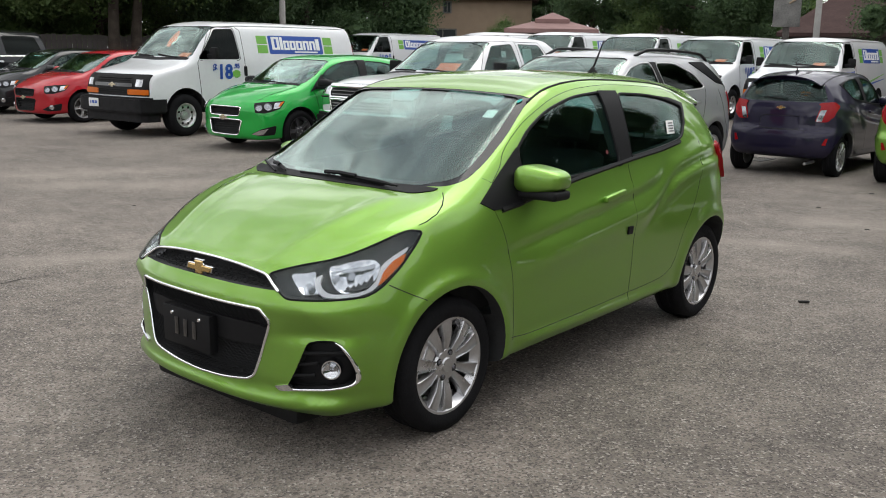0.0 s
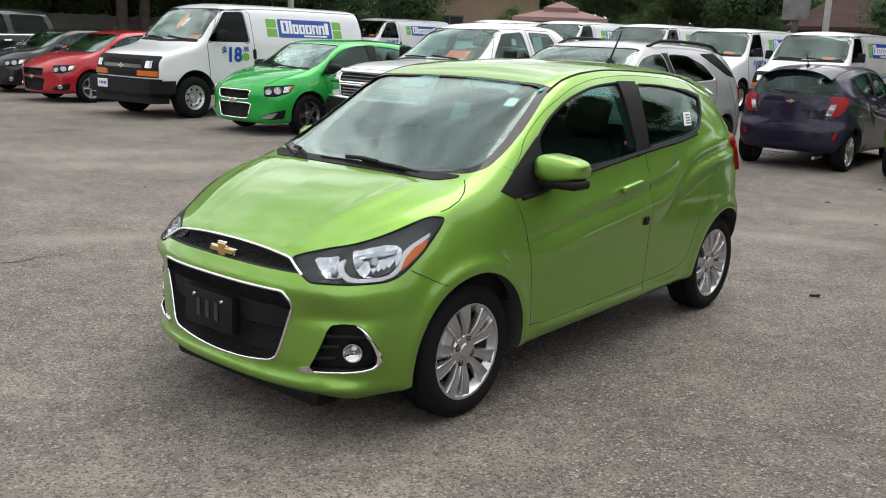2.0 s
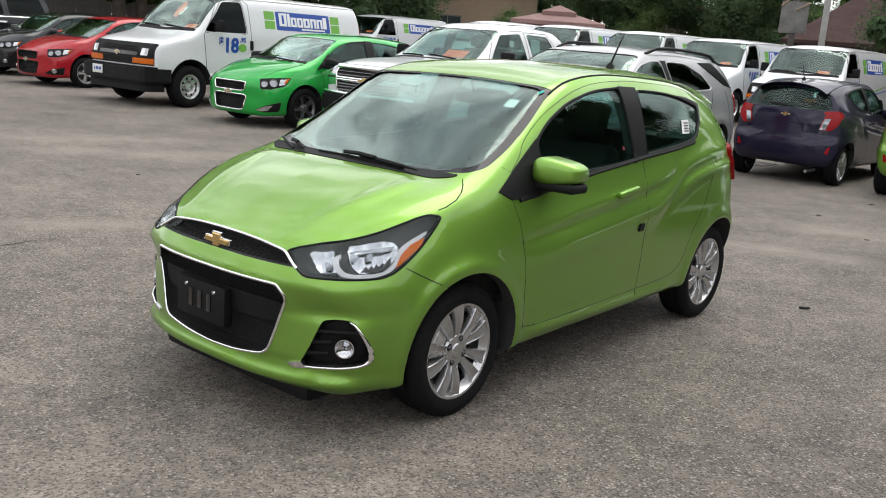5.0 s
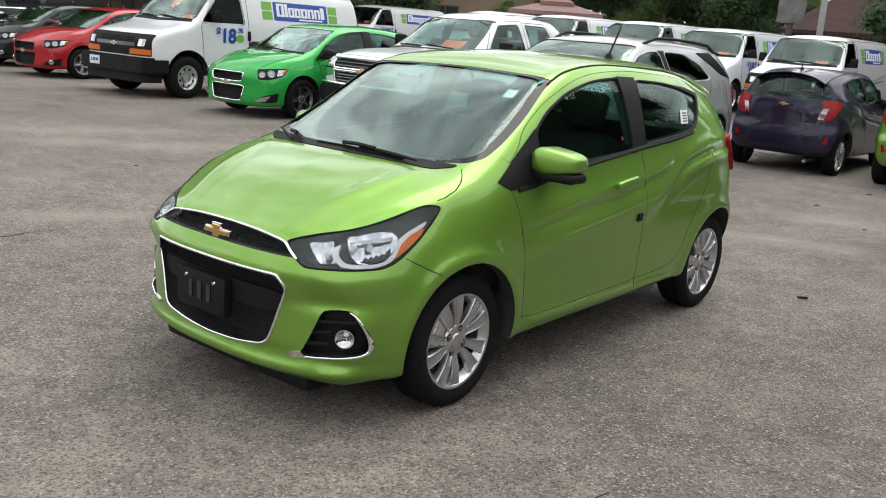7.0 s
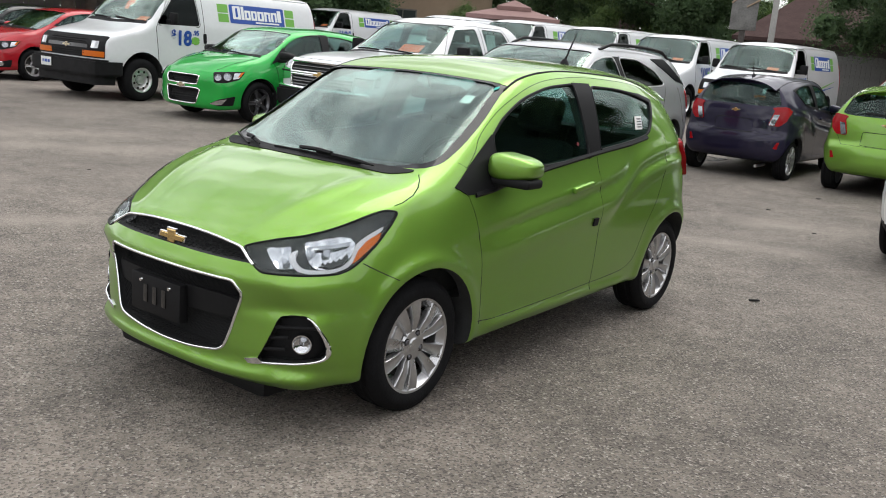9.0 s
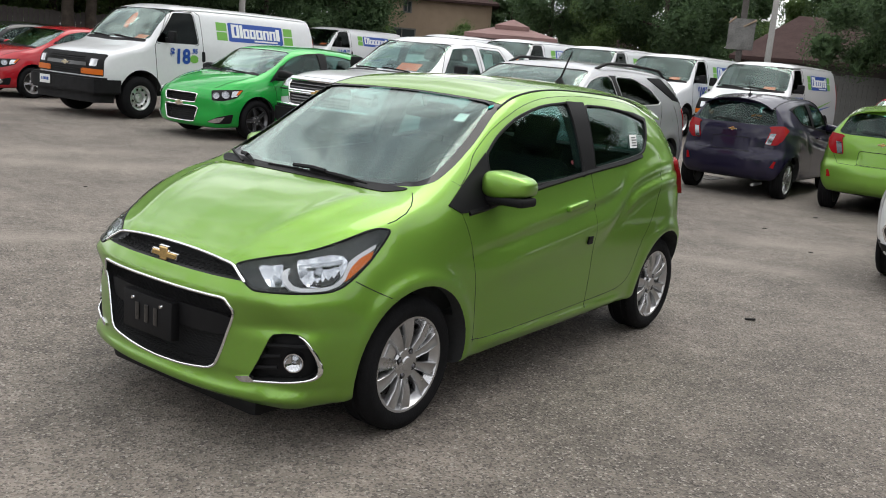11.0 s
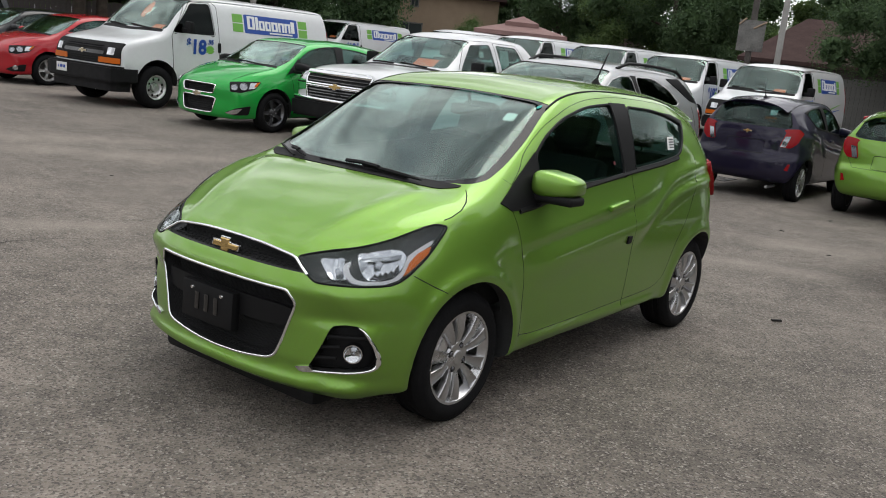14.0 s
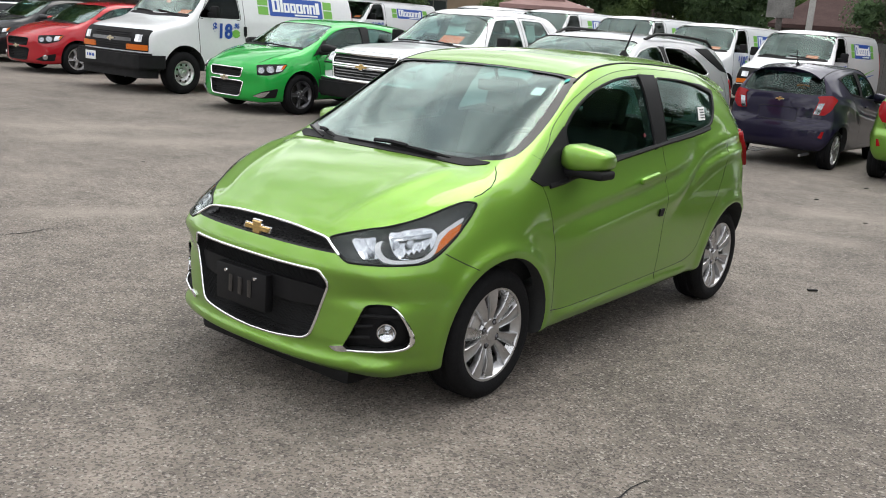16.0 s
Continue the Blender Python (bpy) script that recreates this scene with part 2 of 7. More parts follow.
def rounded(ctrl, frac, n=4):
    """A polyline with each inner corner rounded by a quadratic arc; frac 0.5 gives a smooth spline."""
    out = [Vector(ctrl[0])]
    for i in range(1, len(ctrl) - 1):
        a, p, b = (Vector(ctrl[k]) for k in (i - 1, i, i + 1))
        f = min(0.46, frac[i] if isinstance(frac, (list, tuple)) else frac)
        s, e = p.lerp(a, f), p.lerp(b, f)
        for k in range(n + 1):
            t = k / n
            out.append(s * (1 - t) ** 2 + p * 2 * t * (1 - t) + e * t * t)
    out.append(Vector(ctrl[-1]))
    return out


def rounded_loop(ctrl, frac=0.3, n=4):
    out, m = [], len(ctrl)
    for i in range(m):
        a, p, b = (Vector(ctrl[k % m]) for k in (i - 1, i, i + 1))
        f = min(0.46, frac[i] if isinstance(frac, (list, tuple)) else frac)
        s, e = p.lerp(a, f), p.lerp(b, f)
        for k in range(n + 1):
            t = k / n
            out.append(s * (1 - t) ** 2 + p * 2 * t * (1 - t) + e * t * t)
    return out


def even(pts, m):
    """The same line with m + 1 points at even steps."""
    a = np.array(pts)
    d = np.concatenate([[0], np.cumsum(np.hypot(*np.diff(a, axis=0).T))])
    t = np.linspace(0, d[-1], m + 1)
    return list(zip(np.interp(t, d, a[:, 0]).tolist(), np.interp(t, d, a[:, 1]).tolist()))


from mathutils.interpolate import poly_3d_calc


# ---- vehicle bodies ----
def shell(sp, inset=0.0, y0=None, y1=None, floor=None, step=0.06, n=4):
    """A closed body lofted from cross-sections along the length; x to its left, y to its back, front axle at y 0."""
    c = sp["c"]
    ya, yb = (sp["y0"] if y0 is None else y0), (sp["y1"] if y1 is None else y1)
    r = sp.get("edge", 0.10) if inset == 0 else 0.03
    ends = [r * (1 - math.cos(k * math.pi / 12)) for k in range(6)]
    mid = max(4, int((yb - ya - 2 * r) / step))
    ys = [ya + e for e in ends] + [ya + r + (yb - ya - 2 * r) * k / mid for k in range(mid + 1)] + [yb - e for e in ends[::-1]]
    bm = bmesh.new()
    frac = sp.get("frac", [0, 0.5, 0.32, 0.4, 0.5, 0.5, 0.3, 0.4, 0])

    def warp(x, y, z):
        s = (y - sp["y0"]) / sp["lf"]
        if s < 1:
            y += (1 - max(s, 0)) ** 1.5 * (sp["kf"] * abs(x) ** sp.get("pf", 2.5) + sp["pz"](z))
            if "front" in sp and s < 0.5:
                y += (1 - 2 * max(s, 0)) * sp["front"](x, z)
        s = (sp["y1"] - y) / sp["lr"]
        if s < 1:
            y -= (1 - max(s, 0)) ** 1.5 * (sp["kr"] * abs(x) ** 2.5 + sp["rz"](z))
        return y

    rings = []
    for y in ys:
        zc, ze, we, zb, wb, zm, wm, ws, zs = (c[k](y) for k in ("zc", "ze", "we", "zb", "wb", "zm", "wm", "ws", "zs"))
        zl, wl_ = zs + 0.35 * (zm - zs), ws + 0.75 * (wm - ws)
        if floor is not None:
            zs = floor
            zm, zl = max(zm, floor + 0.05), max(zl, floor + 0.02)
        ctrl = [(0, zc), (0.62 * we, zc - (0.10 if y < 0 else 0.22) * (zc - ze)), (we, ze), (wb, zb), (wm, zm), (wl_, zl), (ws, zs), (0.6 * ws, zs), (0, zs)]
        half = even([(p.x, p.y) for p in rounded([(*p, 0) for p in ctrl], frac, 5)], n * 9)
        e = min(y - ya, yb - y)
        d = inset + (r * (1 - math.sqrt(max(0, 1 - ((r - e) / r) ** 2))) if e < r else 0)
        zmid = (zc + zs) / 2
        hx, hz = max(p[0] for p in half), (zc - zs) / 2
        fx, fz = max(0.05, 1 - d / hx), max(0.05, 1 - d / hz)
        half = [(x * fx, zmid + (z - zmid) * fz) for x, z in half]
        full = half + [(-x, z) for x, z in half[-2:0:-1]]
        rings.append((y, zmid, full))
    m = len(rings[0][2])

    def ring_verts(y, pts):
        out = []
        for x, z in pts:
            yy = warp(x, y, z) if inset == 0 else y
            if "side" in sp and inset == 0:
                x += math.copysign(sp["side"](yy, z), x) if abs(x) > 0.45 else 0
            if "top" in sp and inset == 0 and z > 0.7 and yy < 0.05:
                z += sp["top"](x, yy)
            out.append(bm.verts.new((x, yy, z)))
        return out

    loops = []
    y, zm_, full = rings[0]
    for s in (0.06, 0.2, 0.34, 0.48, 0.62, 0.76, 0.88):
        loops.append(ring_verts(y, [(x * s, zm_ + (z - zm_) * s) for x, z in full]))
    for y, zm_, full in rings:
        loops.append(ring_verts(y, full))
    y, zm_, full = rings[-1]
    for s in (0.88, 0.76, 0.62, 0.48, 0.34, 0.2, 0.06):
        loops.append(ring_verts(y, [(x * s, zm_ + (z - zm_) * s) for x, z in full]))
    for p, q in zip(loops, loops[1:]):
        for k in range(m):
            bm.faces.new((p[k], p[(k + 1) % m], q[(k + 1) % m], q[k]))
    bm.faces.new(loops[0])
    bm.faces.new(loops[-1])
    bmesh.ops.recalc_face_normals(bm, faces=bm.faces)
    return bm


def prism(poly, axis, a, b):
    """A solid over a closed 2D outline: axis x takes (y, z), y takes (x, z), z takes (x, y)."""
    bm = bmesh.new()

    def at(p, w):
        return {"x": (w, p[0], p[1]), "y": (p[0], w, p[1]), "z": (p[0], p[1], w)}[axis]
    lo, hi = [bm.verts.new(at(p, a)) for p in poly], [bm.verts.new(at(p, b)) for p in poly]
    n = len(poly)
    for k in range(n):
        bm.faces.new((lo[k], lo[(k + 1) % n], hi[(k + 1) % n], hi[k]))
    bm.faces.new(lo[::-1])
    bm.faces.new(hi)
    bmesh.ops.recalc_face_normals(bm, faces=bm.faces)
    return bm


def area_of(me):
    return sum(f.area for f in me.polygons)


def carve(bm, cutters, name):
    """Takes the cutters out of the body, one after another, and gives the carved mesh."""
    me = bpy.data.meshes.new(name)
    bmesh.ops.recalc_face_normals(bm, faces=bm.faces)
    bm.to_mesh(me)
    bm.free()
    ob = new("carving", me)
    for cut in cutters:
        cm = bpy.data.meshes.new("cutter")
        cut.to_mesh(cm)
        cut.free()
        co = new("cutter", cm)
        mod = ob.modifiers.new("cut", "BOOLEAN")
        mod.operation, mod.solver, mod.object = "DIFFERENCE", "EXACT", co
        before = area_of(ob.data)
        out = None
        for k in range(6):
            co.location = (0.0007 * k, -0.0011 * k, 0.0009 * k)
            bpy.context.view_layer.update()
            got = bpy.data.meshes.new_from_object(ob.evaluated_get(bpy.context.evaluated_depsgraph_get()))
            if 0.8 * before < area_of(got) < 2.5 * before:
                out = got
                break
            bpy.data.meshes.remove(got)
        ob.modifiers.clear()
        if out:
            old = ob.data
            ob.data = out
            bpy.data.meshes.remove(old)
        bpy.data.objects.remove(co)
        bpy.data.meshes.remove(cm)
    out = ob.data
    bpy.data.objects.remove(ob)
    b2 = bmesh.new()
    b2.from_mesh(out)
    bpy.data.meshes.remove(out)
    return b2


class Skin:
    """The uncut outer surface of a body, on which panes, lamps, trims and gaps are laid."""

    def __init__(self, bm):
        from mathutils.bvhtree import BVHTree
        bm.normal_update()
        bm.verts.ensure_lookup_table()
        bm.faces.ensure_lookup_table()
        self.tree = BVHTree.FromBMesh(bm)
        bm.verts.index_update()
        self.fans = [[v.index for v in f.verts] for f in bm.faces]
        self.at = [v.co.copy() for v in bm.verts]
        self.up = [v.normal.copy() for v in bm.verts]

    def smooth(self, p):
        """The normal of the rounded surface nearest to a point."""
        q, normal, i, _ = self.tree.find_nearest(p)
        ids = self.fans[i]
        if len(ids) != 4:
            return normal
        w = poly_3d_calc([self.at[k] for k in ids], q)
        n = Vector((0, 0, 0))
        for k, f in zip(ids, w):
            n += self.up[k] * f
        return n.normalized()

    def hit(self, p, axis, side=1, off=0.0):
        """Meets the surface along the axis from outside: side 1 comes from the plus end."""
        k = "xyz".index(axis)
        q = [0.0, 0.0, 0.0]
        o = [i for i in range(3) if i != k]
        q[o[0]], q[o[1]], q[k] = p[0], p[1], 6.0 * side
        way = [0, 0, 0]
        way[k] = -side
        place, normal, _, _ = self.tree.ray_cast(Vector(q), Vector(way))
        if place is None:
            place, normal, _, _ = self.tree.find_nearest(Vector([q[i] if i != k else 0.9 * side for i in range(3)]))
        if normal.dot(Vector(way)) > 0:
            normal = -normal
        return place + normal * off, normal

    def line(self, pts, axis, side=1, off=0.0, step=0.03, close=False):
        """A 2D path laid on the surface, in short steps."""
        pts = [Vector((*p[:2], 0)) for p in pts]
        if close:
            pts = pts + [pts[0]]
        flat = []
        for a, b in zip(pts, pts[1:]):
            n = max(1, int((b - a).length / step))
            flat += [a.lerp(b, k / n) for k in range(n)]
        if not close:
            flat.append(pts[-1])
        return [self.hit(p, axis, side, off)[0] for p in flat]

    def patch(self, poly, axis, side=1, off=0.003, thick=0.006, step=0.06, push=None, along=None):
        """A plate over a closed 2D outline that follows the surface; push(u, v) sets it deeper or prouder."""
        bm = bmesh.new()
        f = bm.faces.new([bm.verts.new((p[0], p[1], 0)) for p in poly])
        us, vs = [p[0] for p in poly], [p[1] for p in poly]
        for k, (lo, hi) in enumerate(((min(us), max(us)), (min(vs), max(vs)))):
            n = max(1, int((hi - lo) / step))
            for i in range(1, n):
                co, no = [0, 0, 0], [0, 0, 0]
                co[k], no[k] = lo + (hi - lo) * i / n, 1
                bmesh.ops.bisect_plane(bm, geom=bm.verts[:] + bm.edges[:] + bm.faces[:], plane_co=co, plane_no=no)
        bmesh.ops.triangulate(bm, faces=[g for g in bm.faces if len(g.verts) > 4])
        low = {}
        for v in list(bm.verts):
            u = (v.co.x, v.co.y)
            place, normal = self.hit(u, axis, side)
            normal = along or normal
            o = off + (push(*u) if push else 0)
            low[v] = bm.verts.new(place + normal * (o - thick))
            v.co = place + normal * o
        top = list(bm.faces)
        for e in [e for e in bm.edges if len(e.link_faces) == 1]:
            a, b = e.verts
            bm.faces.new((a, b, low[b], low[a]))
        for f in top:
            bm.faces.new([low[v] for v in f.verts][::-1])
        return bm


def circle(cy, cz, r, n=40, a0=0.0, a1=360.0):
    return [(cy + r * math.cos(radians(a0 + (a1 - a0) * k / n)), cz + r * math.sin(radians(a0 + (a1 - a0) * k / n))) for k in range(n if a1 - a0 >= 360 else n + 1)]


def mirror_x(bm):
    """A copy of a mesh on the other side of the car."""
    b2 = bm.copy()
    for v in b2.verts:
        v.co.x = -v.co.x
    bmesh.ops.reverse_faces(b2, faces=b2.faces)
    return b2


# ---- vehicle kinds ----
def skin_axis_f(skin, p, side, off):
    """Meets the front corner of a body along the diagonal of its plan; p is ((x + y) / root 2, z), on the left side."""
    q = 0.70710678
    o = Vector((p[0] * q + 6 * q, p[0] * q - 6 * q, p[1]))
    way = Vector((-q, q, 0))
    place, normal, _, _ = skin.tree.ray_cast(o, way)
    if place is None:
        place, normal, _, _ = skin.tree.find_nearest(o + way * 5.6)
    if normal.dot(way) > 0:
        normal = -normal
    return place + normal * off, normal


_plain_hit = Skin.hit
Skin.hit = lambda self, p, axis, side=1, off=0.0: skin_axis_f(self, p, side, off) if axis == "f" else _plain_hit(self, p, axis, side, off)


def make_spec(raw, y0, y1, scale=None, **more):
    """Curves of a body from (y, value) pairs; scale = (x, z, front overhang, wheelbase, rear overhang, wheelbase length)."""
    out = dict(more)

    def ty(y):
        if not scale:
            return y
        _, _, a, b, c, w = scale
        return y * a if y < 0 else y * b if y <= w else w * b + (y - w) * c
    out["ty"] = ty
    sx, sz = (scale[0], scale[1]) if scale else (1, 1)
    out["sx"], out["sz"] = sx, sz
    out["c"] = {k: curve([(ty(y), v * (sz if k[0] == "z" else sx)) for y, v in pts]) for k, pts in raw.items()}
    out["y0"], out["y1"] = ty(y0), ty(y1)
    for k in ("pz", "rz"):
        out[k] = curve([(z * sz, v) for z, v in more[k]])
    return out


HATCH = dict(
    zc=[(-0.72, 0.72), (-0.66, 0.782), (-0.5, 0.864), (-0.3, 0.932), (-0.1, 0.977), (0.065, 1.005), (0.33, 1.145), (0.635, 1.305), (0.885, 1.413), (1.12, 1.461), (1.5, 1.48), (2.0, 1.472), (2.5, 1.445), (2.8, 1.425), (2.92, 1.415)],
    ze=[(-0.72, 0.71), (-0.62, 0.762), (-0.4, 0.852), (-0.12, 0.928), (0.1, 0.99), (0.32, 1.10), (0.475, 1.195), (0.805, 1.385), (1.02, 1.422), (1.3, 1.435), (1.53, 1.43), (2.0, 1.405), (2.26, 1.375), (2.6, 1.325), (2.92, 1.29)],
    we=[(-0.72, 0.55), (-0.6, 0.60), (-0.4, 0.645), (-0.12, 0.69), (0.1, 0.668), (0.45, 0.635), (0.78, 0.60), (1.3, 0.585), (2.0, 0.575), (2.5, 0.555), (2.92, 0.53)],
    zb=[(-0.72, 0.60), (-0.6, 0.65), (-0.4, 0.73), (-0.12, 0.815), (0.1, 0.87), (0.3, 0.93), (0.85, 0.98), (1.44, 1.04), (2.04, 1.10), (2.5, 1.08), (2.92, 1.02)],
    wb=[(-0.72, 0.65), (-0.5, 0.71), (-0.12, 0.745), (0.1, 0.745), (0.3, 0.745), (0.85, 0.75), (1.44, 0.755), (2.04, 0.755), (2.5, 0.745), (2.92, 0.70)],
    zm=[(-0.72, 0.45), (-0.3, 0.55), (0.1, 0.62), (1.0, 0.62), (1.9, 0.72), (2.4, 0.78), (2.92, 0.65)],
    wm=[(-0.72, 0.70), (-0.5, 0.76), (-0.3, 0.785), (0.0, 0.812), (0.4, 0.80), (1.2, 0.80), (1.8, 0.808), (2.3, 0.822), (2.7, 0.80), (2.92, 0.74)],
    ws=[(-0.72, 0.62), (-0.4, 0.73), (0.0, 0.775), (0.5, 0.775), (1.8, 0.775), (2.5, 0.76), (2.92, 0.64)],
    zs=[(-0.72, 0.172), (-0.55, 0.182), (-0.3, 0.195), (0.3, 0.215), (1.9, 0.235), (2.5, 0.24), (2.92, 0.28)],
)
HATCH_PZ = [(0.15, 0.06), (0.22, 0.02), (0.32, 0.005), (0.45, 0.008), (0.60, 0.0), (0.66, 0.012), (0.74, 0.045), (0.80, 0.085)]
HATCH_RZ = [(0.25, 0.05), (0.40, 0.0), (0.61, 0.004), (0.655, 0.025), (0.70, 0.055), (0.85, 0.062), (1.0, 0.082), (1.1, 0.11), (1.25, 0.17), (1.38, 0.22), (1.46, 0.23)]


DOOR_LINE = curve([(0.2, 0.735), (0.8, 0.80), (1.2, 0.845), (1.49, 0.885), (1.9, 0.96)])
HAUNCH_LINE = curve([(1.5, 0.65), (1.716, 0.767), (1.92, 0.882), (2.1, 0.925), (2.3, 0.952), (2.7, 0.975)])


def ease(t):
    t = min(1.0, max(0.0, t))
    return t * t * (3 - 2 * t)



def hatch_side(y, z):
    """Creases of the doors and the haunch."""
    out = 0.0
    t = (y - 0.22) / 1.72
    if 0 < t < 1:
        d = z - DOOR_LINE(y)
        f = ease(3.5 * t) * ease(4 * (1 - t))
        out += f * (0.017 * math.exp(-(d / (0.028 if d < 0 else 0.06)) ** 2) - 0.022 * math.exp(-((d + 0.13) / 0.085) ** 2))
    t = (y - 1.45) / 1.25
    if 0 < t < 1:
        d = z - HAUNCH_LINE(y)
        f = ease(2.6 * t) * ease(4 * (1 - t))
        out += f * (0.022 * math.exp(-(d / (0.050 if d < 0 else 0.030)) ** 2) - 0.014 * math.exp(-((d - 0.085) / 0.05) ** 2))
    out += 0.016 * math.exp(-((z - 0.292) / 0.02) ** 2) * ease((y - 0.4) * 6) * ease((1.95 - y) * 6)
    for c in (0.0, 2.385):
        d = math.hypot(y - c, z - 0.30)
        out += 0.012 * math.exp(-((d - 0.36) / 0.035) ** 2)
    return out


def hatch_front(x, z):
    """Ridge between the grilles, groove over the fog lamps and the chin lip; minus is forward."""
    k = min(1.0, max(0.0, (abs(x) - 0.44) / 0.08))
    out = -0.014 * math.exp(-((z - 0.615) / 0.035) ** 2)
    out += 0.020 * k * math.exp(-((z - 0.515) / 0.035) ** 2)
    out -= 0.027 * math.exp(-((z - 0.232) / 0.024) ** 2)
    out += 0.010 * math.exp(-((z - 0.278) / 0.018) ** 2)
    return out


HOOD_LINE = curve([(-0.68, 0.31), (-0.4, 0.40), (0.02, 0.50)])


def hatch_top(x, y):
    """Soft ridges along the hood."""
    return 0.008 * math.exp(-((abs(x) - HOOD_LINE(y)) / 0.045) ** 2) * ease((y + 0.68) * 5) * ease((0.02 - y) * 8)


SMALL = make_spec(HATCH, -0.72, 2.885, pz=HATCH_PZ, rz=HATCH_RZ, lf=0.75, kf=0.49, pf=2.7, lr=0.7, kr=0.34, frac=[0, 0.5, 0.40, 0.4, 0.5, 0.5, 0.3, 0.4, 0], side=hatch_side, edge=0.055, front=hatch_front, top=hatch_top)


def tyre_mesh(R, rim, w, name="tyre"):
    h = w / 2
    prof = [(rim - 0.012, -h * 0.82), (rim + 0.004, -h * 0.96), (rim + 0.35 * (R - rim), -h * 1.02), (R - 0.022, -h * 0.93), (R - 0.006, -h * 0.8)]
    for k in (-0.55, -0.5, -0.18, -0.13, 0.13, 0.18, 0.5, 0.55):
        deep = abs(k) in (0.5, 0.18)
        prof.append((R - (0.007 if deep else 0.0), h * k))
    prof += [(R - 0.006, h * 0.8), (R - 0.022, h * 0.93), (rim + 0.62 * (R - rim), h * 1.0), (rim + 0.60 * (R - rim), h * 1.015), (rim + 0.35 * (R - rim), h * 1.02), (rim + 0.004, h * 0.96), (rim - 0.012, h * 0.82), (rim - 0.014, -h * 0.82)]
    return mesh_of(lathe(prof, 64), name, TYRE, 40)


def spoke(bm, r0, r1, w0, w1, x0, x1, depth, ang):
    """One tapered, ridged spoke in the wheel's plane."""
    c, s = math.cos(ang), math.sin(ang)
    rows = []
    for t in (0, 0.15, 0.5, 0.85, 1):
        r, w, x = r0 + (r1 - r0) * t, w0 + (w1 - w0) * t, x0 + (x1 - x0) * t + 0.012 * math.sin(math.pi * t)
        sec = [(-w, x - depth), (-w, x - 0.005), (-w * 0.88, x), (-w * 0.70, x - 0.003), (0, x - 0.007), (w * 0.70, x - 0.003), (w * 0.88, x), (w, x - 0.005), (w, x - depth)]
        rows.append([bm.verts.new((xx, r * c - a * s, r * s + a * c)) for a, xx in sec])
    for p, q in zip(rows, rows[1:]):
        for k in range(9):
            bm.faces.new((p[k], p[(k + 1) % 9], q[(k + 1) % 9], q[k]))
    bm.faces.new(rows[0])
    bm.faces.new(rows[-1][::-1])


def rim_mesh(rim, w, kind):
    h = w / 2
    prof = [(rim - 0.016, -h * 0.9), (rim - 0.03, -h * 0.5), (rim - 0.035, h * 0.55), (rim - 0.018, h * 0.75), (rim - 0.010, h * 0.90), (rim + 0.004, h * 0.93), (rim + 0.004, h * 0.80), (rim - 0.004, -h * 0.9), (rim - 0.016, -h * 0.9)]
    bm = lathe(prof, 64)
    if kind == "twin":
        for k in range(5):
            for d in (-0.255, 0.255):
                spoke(bm, 0.045, rim - 0.006, 0.014, 0.034, h * 0.66, h * 0.88, 0.03, radians(90 + 72 * k) + d)
    elif kind == "five":
        for k in range(5):
            spoke(bm, 0.04, rim - 0.012, 0.022, 0.030, h * 0.6, h * 0.8, 0.03, radians(90 + 72 * k))
    elif kind == "ten":
        for k in range(10):
            spoke(bm, 0.045, rim - 0.012, 0.016, 0.022, h * 0.55, h * 0.78, 0.03, radians(90 + 36 * k))
    elif kind == "six":
        for k in range(6):
            spoke(bm, 0.045, rim - 0.012, 0.030, 0.036, h * 0.55, h * 0.8, 0.03, radians(90 + 60 * k))
    else:
        lathe([(rim - 0.03, h * 0.35), (rim - 0.05, h * 0.62), (rim - 0.085, h * 0.66), (0.10, h * 0.30), (0.085, h * 0.30)], 48, bm=bm)
        # rim holes as flat near-black discs, the shade behind put into the colour
        for k in range(8):
            a = radians(45 * k)
            c, s = math.cos(a) * (rim - 0.068), math.sin(a) * (rim - 0.068)
            ring = [bm.verts.new((h * 0.67, c + 0.024 * math.cos(t * math.pi / 4), s + 0.024 * math.sin(t * math.pi / 4))) for t in range(8)]
            f = bm.faces.new(ring)
            f.material_index = 1
    lathe([(0.001, h * 0.80), (0.028, h * 0.80), (0.034, h * 0.74), (0.066, h * 0.72), (0.074, h * 0.62), (0.074, h * 0.25), (0.001, h * 0.2)], 32, bm=bm)
    return bm


def caliper_mesh(rim, w):
    """A cast caliper over the disc's edge."""
    bm = bmesh.new()
    r = rim - 0.075
    box(bm, (0.0, r - 0.03, -0.075), (0.055, r + 0.035, 0.075), 0.014, 2)
    box(bm, (0.05, r - 0.045, -0.05), (0.064, r + 0.012, 0.05), 0.006, 2)
    return mesh_of(bm, "brake_caliper", STEEL, 40)


def pocket_mesh(w):
    """The dark countersunk seat of a wheel nut."""
    return mesh_of(lathe([(0.0165, w * 0.362), (0.0165, w * 0.366), (0.009, w * 0.364), (0.001, w * 0.364)], 16), "nut_seat", DARK)


def brake_mesh(rim, w):
    bm = lathe([(0.04, 0.0), (rim - 0.06, 0.0), (rim - 0.06, 0.02), (0.06, 0.022), (0.06, 0.035), (0.001, 0.035)], 40)
    return mesh_of(bm, "brake_disc", BRAKE, 40)


WHEELS = {}


